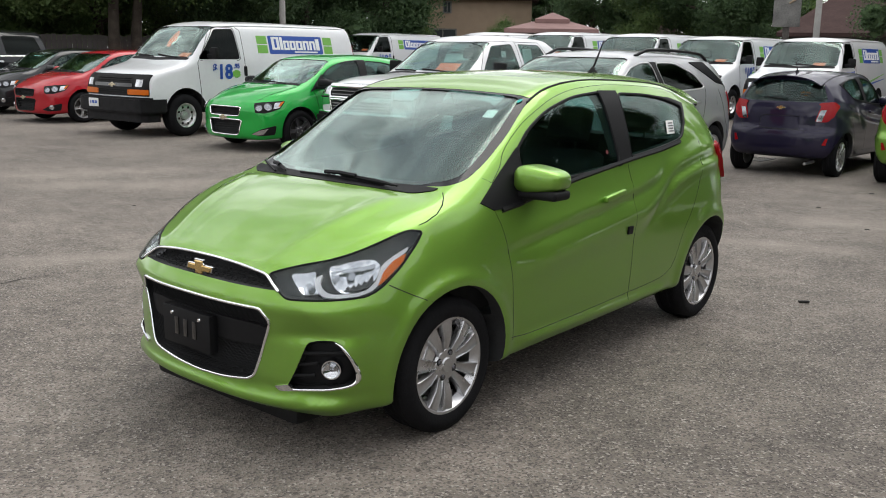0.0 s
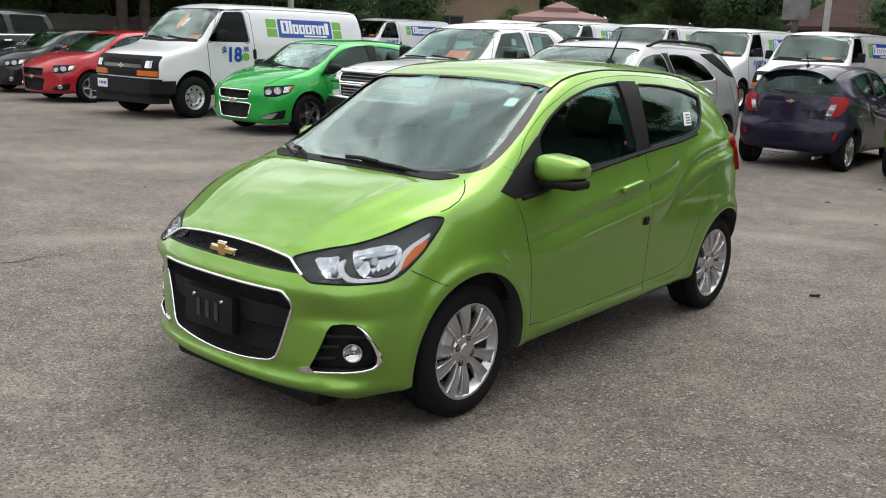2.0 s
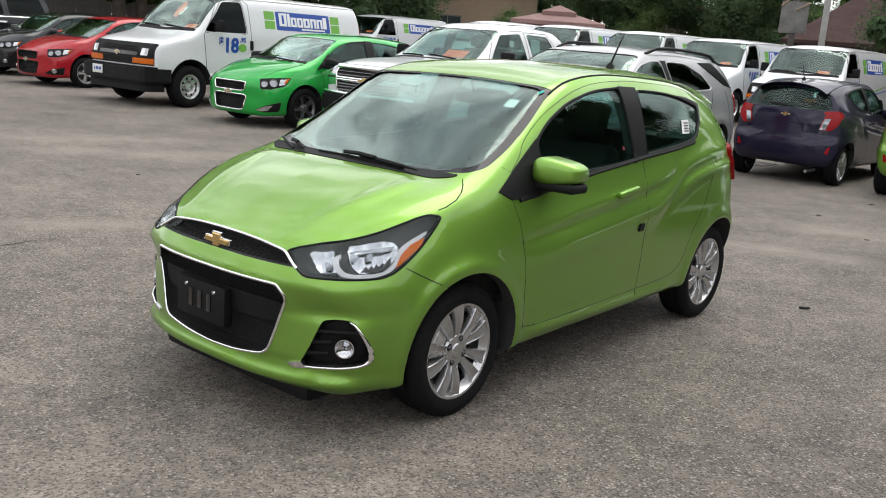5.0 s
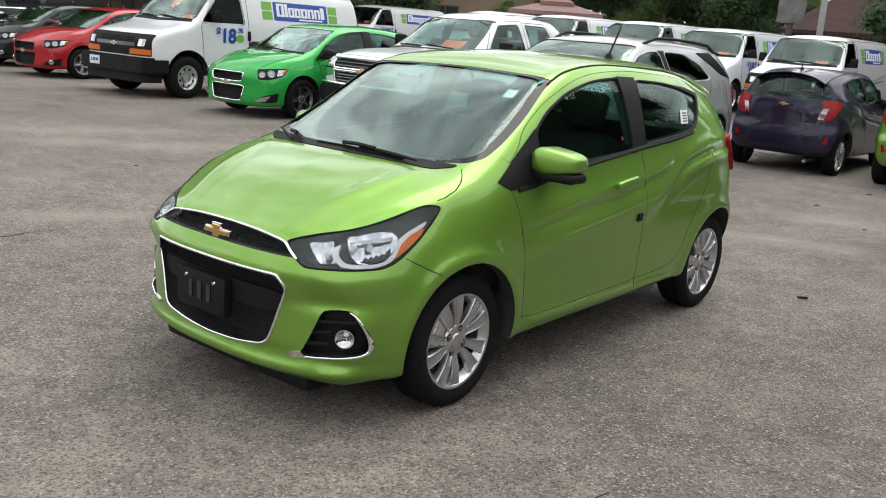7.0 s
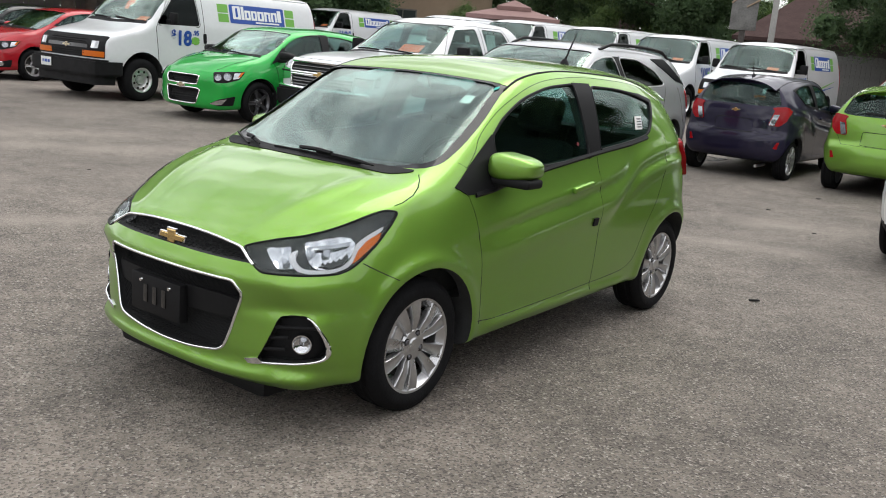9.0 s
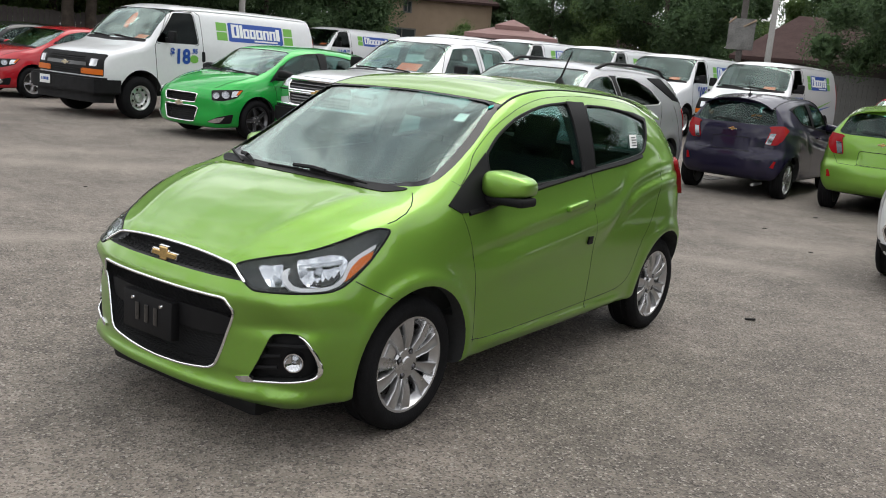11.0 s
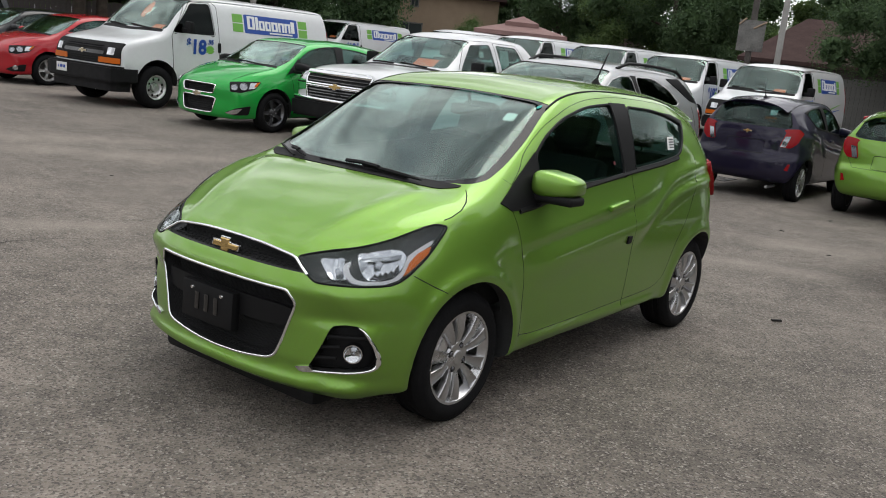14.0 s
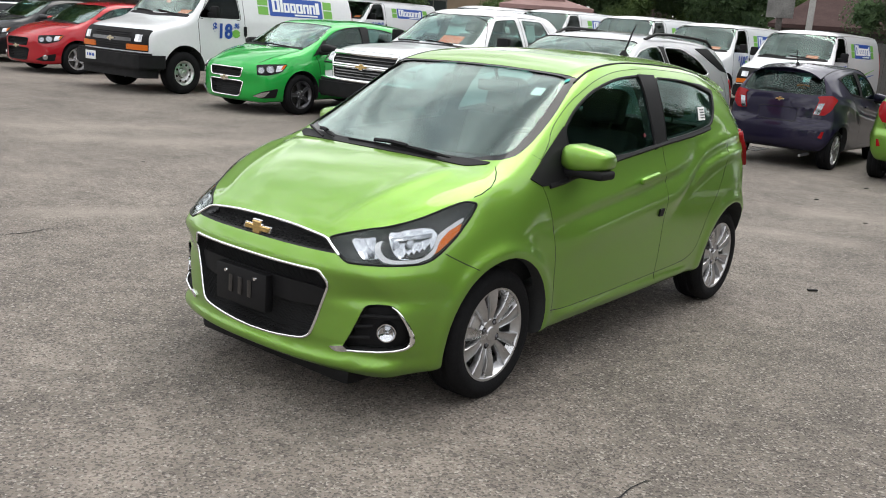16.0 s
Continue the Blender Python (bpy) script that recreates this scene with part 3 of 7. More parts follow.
def wheel_set(car, key, axles, track, R, rim, w, kind, rim_mat):
    """Four wheels under a car, each with tyre, rim, bolts and brake."""
    if key not in WHEELS:
        bolts = lathe([(0.001, w * 0.405), (0.008, w * 0.405), (0.0105, w * 0.38), (0.0105, w * 0.3)], 10)
        WHEELS[key] = (tyre_mesh(R, rim, w), mesh_of(rim_mesh(rim, w, kind), "rim", [rim_mat, DARK], 35), mesh_of(bolts, "wheel_bolt", DARK_ALLOY if kind == "twin" else STEEL), brake_mesh(rim, w))
    ty, ri, bo, br = WHEELS[key]
    for y in axles:
        for side in (1, -1):
            wh = new("wheel")
            wh.parent = car
            wh.matrix_basis = pose(side * track / 2, y, R - 0.004, 20 + 31 * y, 0, 0 if side > 0 else 180)
            for nm, me in (("tyre", ty), ("rim", ri), ("brake_disc", br)):
                o = new(nm, me)
                o.parent = wh
            if kind == "twin":
                o = new("brake_caliper", WHEELS.setdefault("caliper", caliper_mesh(rim, w)))
                o.parent = wh
                o.matrix_basis = pose(0, 0, 0, (150 if y < 1 else 30) - 20 - 31 * y)
                if side < 0:
                    o.matrix_basis = pose(0, 0, 0, (30 if y < 1 else 150) - 20 - 31 * y)
            for k in range(4 if kind == "twin" else 5):
                if kind == "twin":
                    a = radians(45 + 90 * k)
                    o = new("nut_seat", WHEELS.setdefault("seat", pocket_mesh(w)))
                    o.parent = wh
                    o.matrix_basis = pose(0, 0.052 * math.cos(a), 0.052 * math.sin(a))
                a = radians(45 + 360 / (4 if kind == "twin" else 5) * k)
                o = new("wheel_bolt", bo)
                o.parent = wh
                o.matrix_basis = pose(0, 0.052 * math.cos(a), 0.052 * math.sin(a))


def seat(parent, x, y, z, s=1.0, lean=18):
    bm = bmesh.new()
    box(bm, (-0.24 * s, -0.25 * s, 0), (0.24 * s, 0.25 * s, 0.16 * s), 0.05, 3)
    cushion = bm
    b2 = bmesh.new()
    box(b2, (-0.23 * s, -0.05, 0), (0.23 * s, 0.08, 0.60 * s), 0.045, 3)
    b3 = bmesh.new()
    box(b3, (-0.12 * s, -0.04, 0.64 * s), (0.12 * s, 0.06, 0.83 * s), 0.035, 3)
    tube([(-0.06, 0.01, 0.55 * s), (-0.06, 0.01, 0.68 * s)], 0.007, bm=b3)
    tube([(0.06, 0.01, 0.55 * s), (0.06, 0.01, 0.68 * s)], 0.007, bm=b3)
    rot = Matrix.Translation((0, 0.22 * s, 0.08)) @ Matrix.Rotation(radians(-lean), 4, "X")
    st = new("seat")
    st.parent = parent
    st.matrix_basis = pose(x, y, z)
    for b in (b2, b3):
        bmesh.ops.transform(b, matrix=rot, verts=b.verts)
    part("cushion", cushion, INTERIOR, st)
    part("backrest", b2, INTERIOR, st)
    part("headrest", b3, INTERIOR, st)


def cross_badge(w, h, d=0.012):
    """The slanted cross badge, flat in x and z, facing -y."""
    a, b = w / 2, h / 2
    pts = [(-a * 0.30, b), (a * 0.34, b), (a * 0.30, b * 0.38), (a, b * 0.38), (a * 0.86, -b * 0.38), (a * 0.22, -b * 0.38), (a * 0.18, -b), (-a * 0.38, -b), (-a * 0.34, -b * 0.38), (-a, -b * 0.38), (-a * 0.86, b * 0.38), (-a * 0.26, b * 0.38)]
    return prism(pts, "y", -d, 0.0)


def badge(parent, place, w, h, rx=0, rz=0, mat=None):
    bm = cross_badge(w, h)
    bmesh.ops.bevel(bm, geom=bm.edges[:], offset=0.002, segments=1, affect="EDGES")
    o = part("emblem", bm, mat or GOLD, parent, "gold slanted cross emblem with chrome rim", 30)
    o.matrix_basis = pose(*place, rx, 0, rz)
    r = part("emblem_rim", prism([(p[0] * 1.0, p[1] * 1.0) for p in [(q.co.x * 1.12, q.co.z * 1.16) for q in cross_badge(w, h).verts][:12]], "y", -0.006, 0.004), CHROME, o)
    return o


def carve_body(car, sp, paint, axles, arch, windows, cabin, floor=0.38, extra=(), step=0.06, n=4, label=""):
    """Shell, hollow cabin, wheel arches and openings; windows are (axis, side, outline, from, to, glass, name)."""
    bm = shell(sp, step=step, n=n)
    skin = Skin(bm)
    cutters = [shell(sp, inset=0.05, y0=cabin[0], y1=cabin[1], floor=floor, step=max(step, 0.09), n=3)]
    for y in axles:
        for s in (1, -1):
            a, b = sorted((s * (0.5 * sp["sx"]), s * 1.6))
            cutters.append(prism(circle(y, arch[1], arch[0], 44), "x", a, b))
    for ax, side, poly, a, b, gl, nm in windows:
        cutters.append(prism(poly, ax, a, b))
    cutters += list(extra)
    bm = carve(bm, cutters, "body")
    roof_z = 1.13 * sp["sz"]
    for f in bm.faces:
        c = f.calc_center_median()
        _, _, _, d = skin.tree.find_nearest(c)
        if d > 0.006 or (f.normal.z < -0.9 and c.z < 0.5):
            f.material_index = 2 if c.z > roof_z else 1
    body = part("body", bm, [paint, INTERIOR, HEADLINER], car, label, 28)
    true_normals(body.data, skin)
    for ax, side, poly, a, b, gl, nm in windows:
        cx, cz = sum(p[0] for p in poly) / len(poly), sum(p[1] for p in poly) / len(poly)
        big = [(cx + (p[0] - cx) * 1.015, cz + (p[1] - cz) * 1.03) for p in poly]
        for sd in ((1, -1) if ax == "x" else (side,)):
            o = part(nm, skin.patch(big, ax, sd, -0.004, 0.004, 0.07), gl, car, "", 60)
            o.visible_shadow = False
    return skin


def true_normals(me, skin):
    """Gives the carved outside the smooth normals of the uncut body."""
    seen, loops = {}, [None] * len(me.loops)
    flat = [tuple(c.vector) for c in me.corner_normals]
    for f in me.polygons:
        for li in f.loop_indices:
            loops[li] = flat[li]
            if f.material_index == 0:
                vi = me.loops[li].vertex_index
                if vi not in seen:
                    seen[vi] = skin.smooth(me.vertices[vi].co)
                if seen[vi].dot(f.normal) > 0.6:
                    loops[li] = tuple(seen[vi])
    me.normals_split_custom_set(loops)


def gap(car, skin, pts, axis, side=1, r=0.0021, mat=None, name="panel_gap", off=-0.001, both=True):
    for s in ((1, -1) if (axis == "x" and both) else (side,)):
        part(name, tube(skin.line(pts, axis, s, off), r, 5), mat or SEAM, car)


def loc_poly(poly, sp):
    return [(sp["ty"](y), z * sp["sz"]) for y, z in poly]


SMALL_FRONT_WIN = rounded_loop([(0.545, 0.985), (0.555, 1.14), (0.67, 1.228), (0.84, 1.308), (1.10, 1.366), (1.365, 1.382), (1.355, 1.022), (1.0, 1.0)], [0.1, 0.2, 0.4, 0.4, 0.4, 0.1, 0.1, 0.4], 3)
SMALL_REAR_WIN = rounded_loop([(1.475, 1.05), (1.54, 1.372), (1.85, 1.359), (2.085, 1.327), (2.25, 1.285), (2.15, 1.184), (2.06, 1.115), (1.81, 1.08)], [0.1, 0.15, 0.4, 0.4, 0.3, 0.4, 0.3, 0.4], 3)
SMALL_WS = rounded_loop([(-0.645, 1.035), (-0.637, 1.12), (-0.610, 1.235), (-0.565, 1.376), (0.0, 1.394), (0.565, 1.376), (0.610, 1.235), (0.637, 1.12), (0.645, 1.035), (0.59, 1.008), (0.0, 0.995), (-0.59, 1.008)], [0.3, 0.4, 0.4, 0.15, 0.5, 0.15, 0.4, 0.4, 0.3, 0.3, 0.5, 0.3], 3)
SMALL_BACK = rounded_loop([(-0.61, 1.055), (-0.49, 1.35), (0.49, 1.35), (0.61, 1.055)], 0.15, 3)


def hatch_windows(sp, side_glass=None, rear_glass=None):
    sx, sz = sp["sx"], sp["sz"]
    fx = [(x * sx, z * sz) for x, z in SMALL_WS]
    bx = [(x * sx, z * sz) for x, z in SMALL_BACK]
    return [("x", 1, loc_poly(SMALL_FRONT_WIN, sp), -1.3, 1.3, side_glass or SIDE_GLASS, "side_window"),
            ("x", 1, loc_poly(SMALL_REAR_WIN, sp), -1.3, 1.3, rear_glass or SIDE_GLASS, "side_window"),
            ("y", -1, fx, -1.4, sp["ty"](1.0), WS_GLASS, "windscreen"),
            ("y", 1, bx, sp["ty"](2.3), sp["ty"](3.4), rear_glass or SIDE_GLASS, "rear_window")]


def cabin_fittings(car, sp, wheel_side=1, dy=0.0, dz=0.0):
    """Seats, dashboard and steering wheel."""
    sx, sz = sp["sx"], sp["sz"] + dz
    ty = (lambda y: sp["ty"](y) + dy)
    for x in (0.34, -0.34):
        seat(car, x * sx, ty(1.05), 0.42 * sz, 1.0 * sz)
        seat(car, x * sx, ty(1.85), 0.46 * sz, 0.95 * sz)
    prof = [(ty(0.12), 0.45 * sz), (ty(0.08), 0.92 * sz), (ty(0.30), 0.985 * sz), (ty(0.52), 0.93 * sz), (ty(0.58), 0.80 * sz), (ty(0.45), 0.45 * sz)]
    part("dashboard", prism(rounded_loop(prof, 0.25, 3), "x", -0.66 * sx, 0.66 * sx), INTERIOR, car)
    bm = tube([(0.185 * math.cos(a), 0, 0.185 * math.sin(a)) for a in (2 * math.pi * k / 28 for k in range(28))], 0.016, 8, close=True)
    box(bm, (-0.17, -0.01, -0.03), (0.17, 0.03, 0.03), 0.01)
    box(bm, (-0.03, -0.01, -0.17), (0.03, 0.03, 0.02), 0.01)
    o = part("steering_wheel", bm, PLASTIC, car)
    o.matrix_basis = pose(0.34 * sx * wheel_side, ty(0.68), 0.92 * sz, -24)
    bm = bmesh.new()
    box(bm, (-0.12, -0.02, -0.03), (0.12, 0.02, 0.03), 0.012)
    tube([(0, 0, 0.02), (0, -0.03, 0.09)], 0.01, bm=bm)
    o = part("inner_mirror", bm, PLASTIC, car)
    o.matrix_basis = pose(0, ty(0.93), 1.275 * sz, 0)


def mirror_pair(car, sp, paint, y, z, x, s=1.0):
    """Door mirrors: painted cap, black foot and glass."""
    for side in (1, -1):
        m = new("door_mirror")
        m.parent = car
        m.matrix_basis = pose(side * x, y, z)
        bm = bmesh.new()
        bmesh.ops.create_uvsphere(bm, u_segments=28, v_segments=16, radius=1.0)
        for v in bm.verts:
            x_, y_, z_ = (math.copysign(abs(c) ** 0.62, c) for c in v.co)
            t = x_ * side
            v.co = Vector((x_ * 0.112 * s, y_ * 0.075 * s * (1 - 0.18 * t) + 0.022 * t * s + (0.03 * s if y_ > 0 else 0), (z_ * 0.060 * (1 - 0.22 * t) - 0.004 * t) * s))
        part("cap", bm, paint, m, "", 60)
        bm = bmesh.new()
        box(bm, (-0.12 * s, -0.06 * s, -0.088 * s), (0.11 * s, 0.075 * s, -0.045 * s), 0.018 * s, 3)
        a, b = sorted((-side * 0.22 * s, -side * 0.05 * s))
        box(bm, (a, -0.045 * s, -0.105 * s), (b, 0.05 * s, -0.05 * s), 0.015 * s, 3)
        for v in bm.verts:
            v.co.y += 0.10 * (v.co.x * side)
        part("foot", bm, PLASTIC, m, "", 60)
        part("mirror_glass", boxes(((-0.070 * s, 0.080 * s, -0.040 * s), (0.070 * s, 0.090 * s, 0.036 * s)), bevel=0.004), CHROME, m)


# ---- the ground ----
def asphalt():
    m = material("asphalt", (0.115, 0.110, 0.104), 0.82)
    n, l = m.node_tree.nodes, m.node_tree.links
    b, co = n["Principled BSDF"], n["Texture Coordinate"]

    def noise_at(s, detail=6, rough=0.6):
        t = n.new("ShaderNodeTexNoise")
        t.inputs["Scale"].default_value, t.inputs["Detail"].default_value, t.inputs["Roughness"].default_value = s, detail, rough
        l.new(co.outputs["Object"], t.inputs["Vector"])
        return t

    def mixer(kind, fac, a, c):
        x = n.new("ShaderNodeMixRGB")
        x.blend_type = kind
        for i, v in ((0, fac), (1, a), (2, c)):
            if isinstance(v, (int, float)):
                x.inputs[i].default_value = v
            elif isinstance(v, tuple):
                x.inputs[i].default_value = (*v, 1)
            else:
                l.new(v, x.inputs[i])
        return x.outputs[0]

    def ramp(src, a, c, ca=(0, 0, 0), cb=(1, 1, 1)):
        r = n.new("ShaderNodeValToRGB")
        r.color_ramp.elements[0].position, r.color_ramp.elements[1].position = a, c
        r.color_ramp.elements[0].color, r.color_ramp.elements[1].color = (*ca, 1), (*cb, 1)
        l.new(src, r.inputs["Fac"])
        return r.outputs["Color"]
    big, mid, fine = noise_at(0.22, 4), noise_at(1.4, 6), noise_at(14, 5)
    col = mixer("MIX", ramp(big.outputs["Fac"], 0.35, 0.68), (0.136, 0.1165, 0.099), (0.214, 0.185, 0.157))
    col = mixer("OVERLAY", 0.30, col, ramp(mid.outputs["Fac"], 0.3, 0.7))
    col = mixer("OVERLAY", 0.12, col, ramp(noise_at(5.5, 5).outputs["Fac"], 0.34, 0.66))
    vor = n.new("ShaderNodeTexVoronoi")
    vor.inputs["Scale"].default_value = 110
    l.new(co.outputs["Object"], vor.inputs["Vector"])
    stone = n.new("ShaderNodeSeparateColor")
    l.new(vor.outputs["Color"], stone.inputs[0])
    col = mixer("MIX", ramp(stone.outputs[0], 0.80, 0.97), col, (0.32, 0.293, 0.257))
    col = mixer("MULTIPLY", ramp(stone.outputs[1], 0.1, 0.5, (1, 1, 1), (0, 0, 0)), col, (0.40, 0.40, 0.40))
    col = mixer("OVERLAY", 0.16, col, ramp(fine.outputs["Fac"], 0.3, 0.7))
    for (x, y), turn, (sx, sy) in (((-3.35, 0.65), 58, (1.1, 0.28)), ((-6.6, 3.0), 60, (1.8, 0.5)), ((0.3, 5.0), 20, (1.2, 0.35)), ((0.4, 6.6), 30, (1.6, 0.5)), ((-8.0, 3.0), 60, (2.2, 0.6))):
        mp, sph = n.new("ShaderNodeMapping"), n.new("ShaderNodeTexGradient")
        mp.vector_type = "TEXTURE"
        mp.inputs["Location"].default_value, mp.inputs["Rotation"].default_value[2], mp.inputs["Scale"].default_value = (x, y, 0), radians(turn), (sx, sy, 1)
        sph.gradient_type = "SPHERICAL"
        l.new(co.outputs["Object"], mp.inputs["Vector"])
        l.new(mp.outputs[0], sph.inputs["Vector"])
        f = n.new("ShaderNodeMath")
        f.operation = "MULTIPLY"
        l.new(sph.outputs["Fac"], f.inputs[0])
        l.new(mid.outputs["Fac"], f.inputs[1])
        g = n.new("ShaderNodeMath")
        g.operation, g.inputs[1].default_value, g.use_clamp = "MULTIPLY", 1.1, True
        l.new(f.outputs[0], g.inputs[0])
        col = mixer("MIX", g.outputs[0], col, (0.30, 0.265, 0.225))
    l.new(col, b.inputs["Base Color"])
    bp = n.new("ShaderNodeBump")
    bp.inputs["Strength"].default_value, bp.inputs["Distance"].default_value = 0.8, 0.007
    l.new(vor.outputs["Distance"], bp.inputs["Height"])
    l.new(bp.outputs[0], b.inputs["Normal"])
    return m


def dip(x, y):
    """The lot falls gently to a drain and rises to its back corner."""
    rise = 0.16 * ease((-5 - x) / 8) * ease((y - 13) / 5) * ease((60 - y) / 20)
    return rise - 0.095 * math.exp(-((x + 1.2) ** 2 + (y - 12.0) ** 2) / (2 * 3.2 ** 2))


ASPHALT = asphalt()
bm = bmesh.new()
bmesh.ops.create_grid(bm, x_segments=320, y_segments=320, size=400)
for v in bm.verts:
    v.co.z = dip(v.co.x, v.co.y)
tagged(new("ground", mesh_of(bm, "ground", ASPHALT)), "worn grey asphalt of a car lot with light patches", "ground", kind="structure")


# ---- the lime hatchback in front ----
def flat_loop(poly, frac):
    return [tuple(p[:2]) for p in rounded_loop([(*p, 0) for p in poly], frac, 3)]


def hatch_car(name, label, m, paint, hero=True, group=""):
    car = thing(name, label, "car", group, m)
    sp = SMALL
    up = rounded_loop([(-0.445, 0.676), (-0.362, 0.722), (-0.2, 0.741), (0.0, 0.745), (0.2, 0.741), (0.362, 0.722), (0.445, 0.676), (0.25, 0.677), (0.0, 0.679), (-0.25, 0.677)], [0.08, 0.2, 0.5, 0.5, 0.5, 0.2, 0.08, 0.5, 0.5, 0.5], 3)
    up_top = [tuple(q[:2]) for q in rounded([(-0.446, 0.672, 0), (-0.362, 0.725, 0), (-0.2, 0.744, 0), (0, 0.748, 0), (0.2, 0.744, 0), (0.362, 0.725, 0), (0.446, 0.672, 0)], [0, 0.2, 0.5, 0.5, 0.5, 0.2, 0], 3)]
    low = rounded_loop([(-0.385, 0.607), (0.0, 0.608), (0.385, 0.607), (0.419, 0.553), (0.400, 0.505), (0.343, 0.330), (0.305, 0.306), (0.152, 0.283), (0.0, 0.275), (-0.152, 0.283), (-0.305, 0.306), (-0.343, 0.330), (-0.400, 0.505), (-0.419, 0.553)], [0.12, 0.5, 0.12, 0.3, 0.3, 0.3, 0.3, 0.4, 0.5, 0.4, 0.3, 0.3, 0.3, 0.3], 3)
    lamp = flat_loop([(-0.186, 0.727), (-0.132, 0.746), (-0.047, 0.766), (0.04, 0.780), (0.119, 0.799), (0.185, 0.820), (0.311, 0.867), (0.362, 0.879), (0.412, 0.872), (0.387, 0.831), (0.327, 0.756), (0.261, 0.696), (0.222, 0.671), (0.182, 0.658), (0.125, 0.654), (-0.038, 0.652), (-0.108, 0.651), (-0.132, 0.664), (-0.155, 0.688)], 0.3)
    fog = flat_loop([(-0.036, 0.486), (0.016, 0.497), (0.066, 0.498), (0.098, 0.483), (0.144, 0.423), (0.170, 0.366), (0.164, 0.338), (0.131, 0.315), (0.024, 0.301), (-0.07, 0.290), (-0.128, 0.283), (-0.104, 0.328), (-0.078, 0.383)], 0.25)
    pockets = []
    if hero:
        bare = Skin(shell(sp, step=0.03, n=10))
        for poly, deep in ((lamp, 0.062), (fog, 0.068)):
            b = bare.patch(poly, "f", 1, 0.03, 0.03 + deep, 0.03, along=Vector((0.7071, -0.7071, 0)))
            bmesh.ops.recalc_face_normals(b, faces=b.faces)
            pockets += [mirror_x(b), b]
    skin = carve_body(car, sp, paint, (0, 2.385), (0.338, 0.30), hatch_windows(sp), (0.16, 2.56), extra=[prism(up, "y", -1.2, -0.59), prism(low, "y", -1.2, -0.59), *pockets], step=0.024 if hero else 0.04, n=16 if hero else 9)
    wheel_set(car, "hatch", (0, 2.385), 1.345, 0.292, 0.209, 0.185, "twin", ALLOY)
    cabin_fittings(car, sp)
    # grilles
    for nm, poly, r in (("upper_grille", up, 0.0065), ("lower_grille", low, 0.0065)):
        if poly is up:
            part(nm + "_trim", tube(skin.line(up_top, "y", -1, 0.002, 0.03), r, 8), CHROME, car, "chrome grille trim", 60)
        else:
            part(nm + "_trim", tube(skin.line(poly, "y", -1, 0.001, 0.03, True), r, 8, close=True), CHROME, car, "chrome grille surround", 60)
        zs = [p[1] for p in poly]
        bars = bmesh.new()
        z, odd = min(zs) + 0.008, 0
        while z < max(zs) - 0.004:
            xs = [a[0] + (b[0] - a[0]) * (z - a[1]) / (b[1] - a[1]) for a, b in zip(poly, poly[1:] + poly[:1]) if (a[1] - z) * (b[1] - z) < 0]
            if len(xs) >= 2:
                w = max(xs) - 0.008
                m = int(2 * w / 0.014)
                tube([skin.hit((-w + 2 * w * k / m, z + (0.0035 if (k + odd) % 2 else -0.0035)), "y", -1, -0.022)[0] for k in range(m + 1)], 0.0021, 4, bm=bars)
            z, odd = z + 0.0115, 1 - odd
        part(nm + "_mesh", bars, PLASTIC, car, "black honeycomb mesh")
    part("grille_bar", skin.patch(rounded_loop([(-0.40, 0.53), (0.40, 0.53), (0.37, 0.44), (-0.37, 0.44)], 0.2), "y", -1, -0.016, 0.02, 0.08), PLASTIC, car, "", 50)
    e, _ = skin.hit((0, 0.703), "y", -1, 0.004)
    badge(car, (0.012, e.y, e.z), 0.158, 0.058, 8)
    pl = new("plate_bracket")
    pl.parent = car
    pl.matrix_basis = pose(-0.037, -0.724, 0.448)
    bm = bmesh.new()
    box(bm, (-0.16, -0.012, -0.08), (0.16, 0.03, 0.08), 0.008)
    part("bracket_plate", bm, PLASTIC, pl)
    # slots are thin black blocks on the plate, standing for shaded openings
    for x in (-0.06, 0.0, 0.06):
        part("slot", boxes(((x - 0.013, -0.016, -0.035), (x + 0.013, -0.0115, 0.04)), bevel=0.002), GLOSS_BLACK, pl)
    for x in (-0.0925, 0.0925):
        b = lathe([(0.001, -0.018), (0.007, -0.018), (0.009, -0.012)], 10, "y")
        bmesh.ops.translate(b, verts=b.verts, vec=(x, 0, 0.052))
        part("bolt", b, CHROME, pl)
    # headlights and fog lamps
    for s in (1, -1):
        flip = (lambda b: b) if s > 0 else mirror_x
        hl = new("headlight")
        hl.parent = car
        sink = -0.040 if hero else 0.006
        mid = (0.09, 0.745)
        part("housing", flip(skin.patch([(mid[0] + (u - mid[0]) * 0.985, mid[1] + (v - mid[1]) * 0.97) for u, v in lamp], "f", 1, sink, 0.010, 0.02)), LAMP_DARK, hl, "", 60)
        part("gasket", flip(tube(skin.line(lamp, "f", 1, 0.0, 0.02, True), 0.0045, 6, close=True)), BLACK_TRIM, hl, "", 60)
        drl = flat_loop([(0.025, 0.744), (0.013, 0.725), (0.018, 0.701), (0.039, 0.681), (0.074, 0.674), (0.153, 0.674), (0.196, 0.683), (0.228, 0.710), (0.237, 0.738), (0.252, 0.768), (0.289, 0.791), (0.334, 0.813), (0.358, 0.824), (0.351, 0.806), (0.297, 0.776), (0.271, 0.754), (0.256, 0.731), (0.247, 0.709), (0.218, 0.678), (0.16, 0.662), (0.075, 0.661), (0.026, 0.666), (0.000, 0.688), (-0.010, 0.712), (-0.003, 0.733)], 0.3)
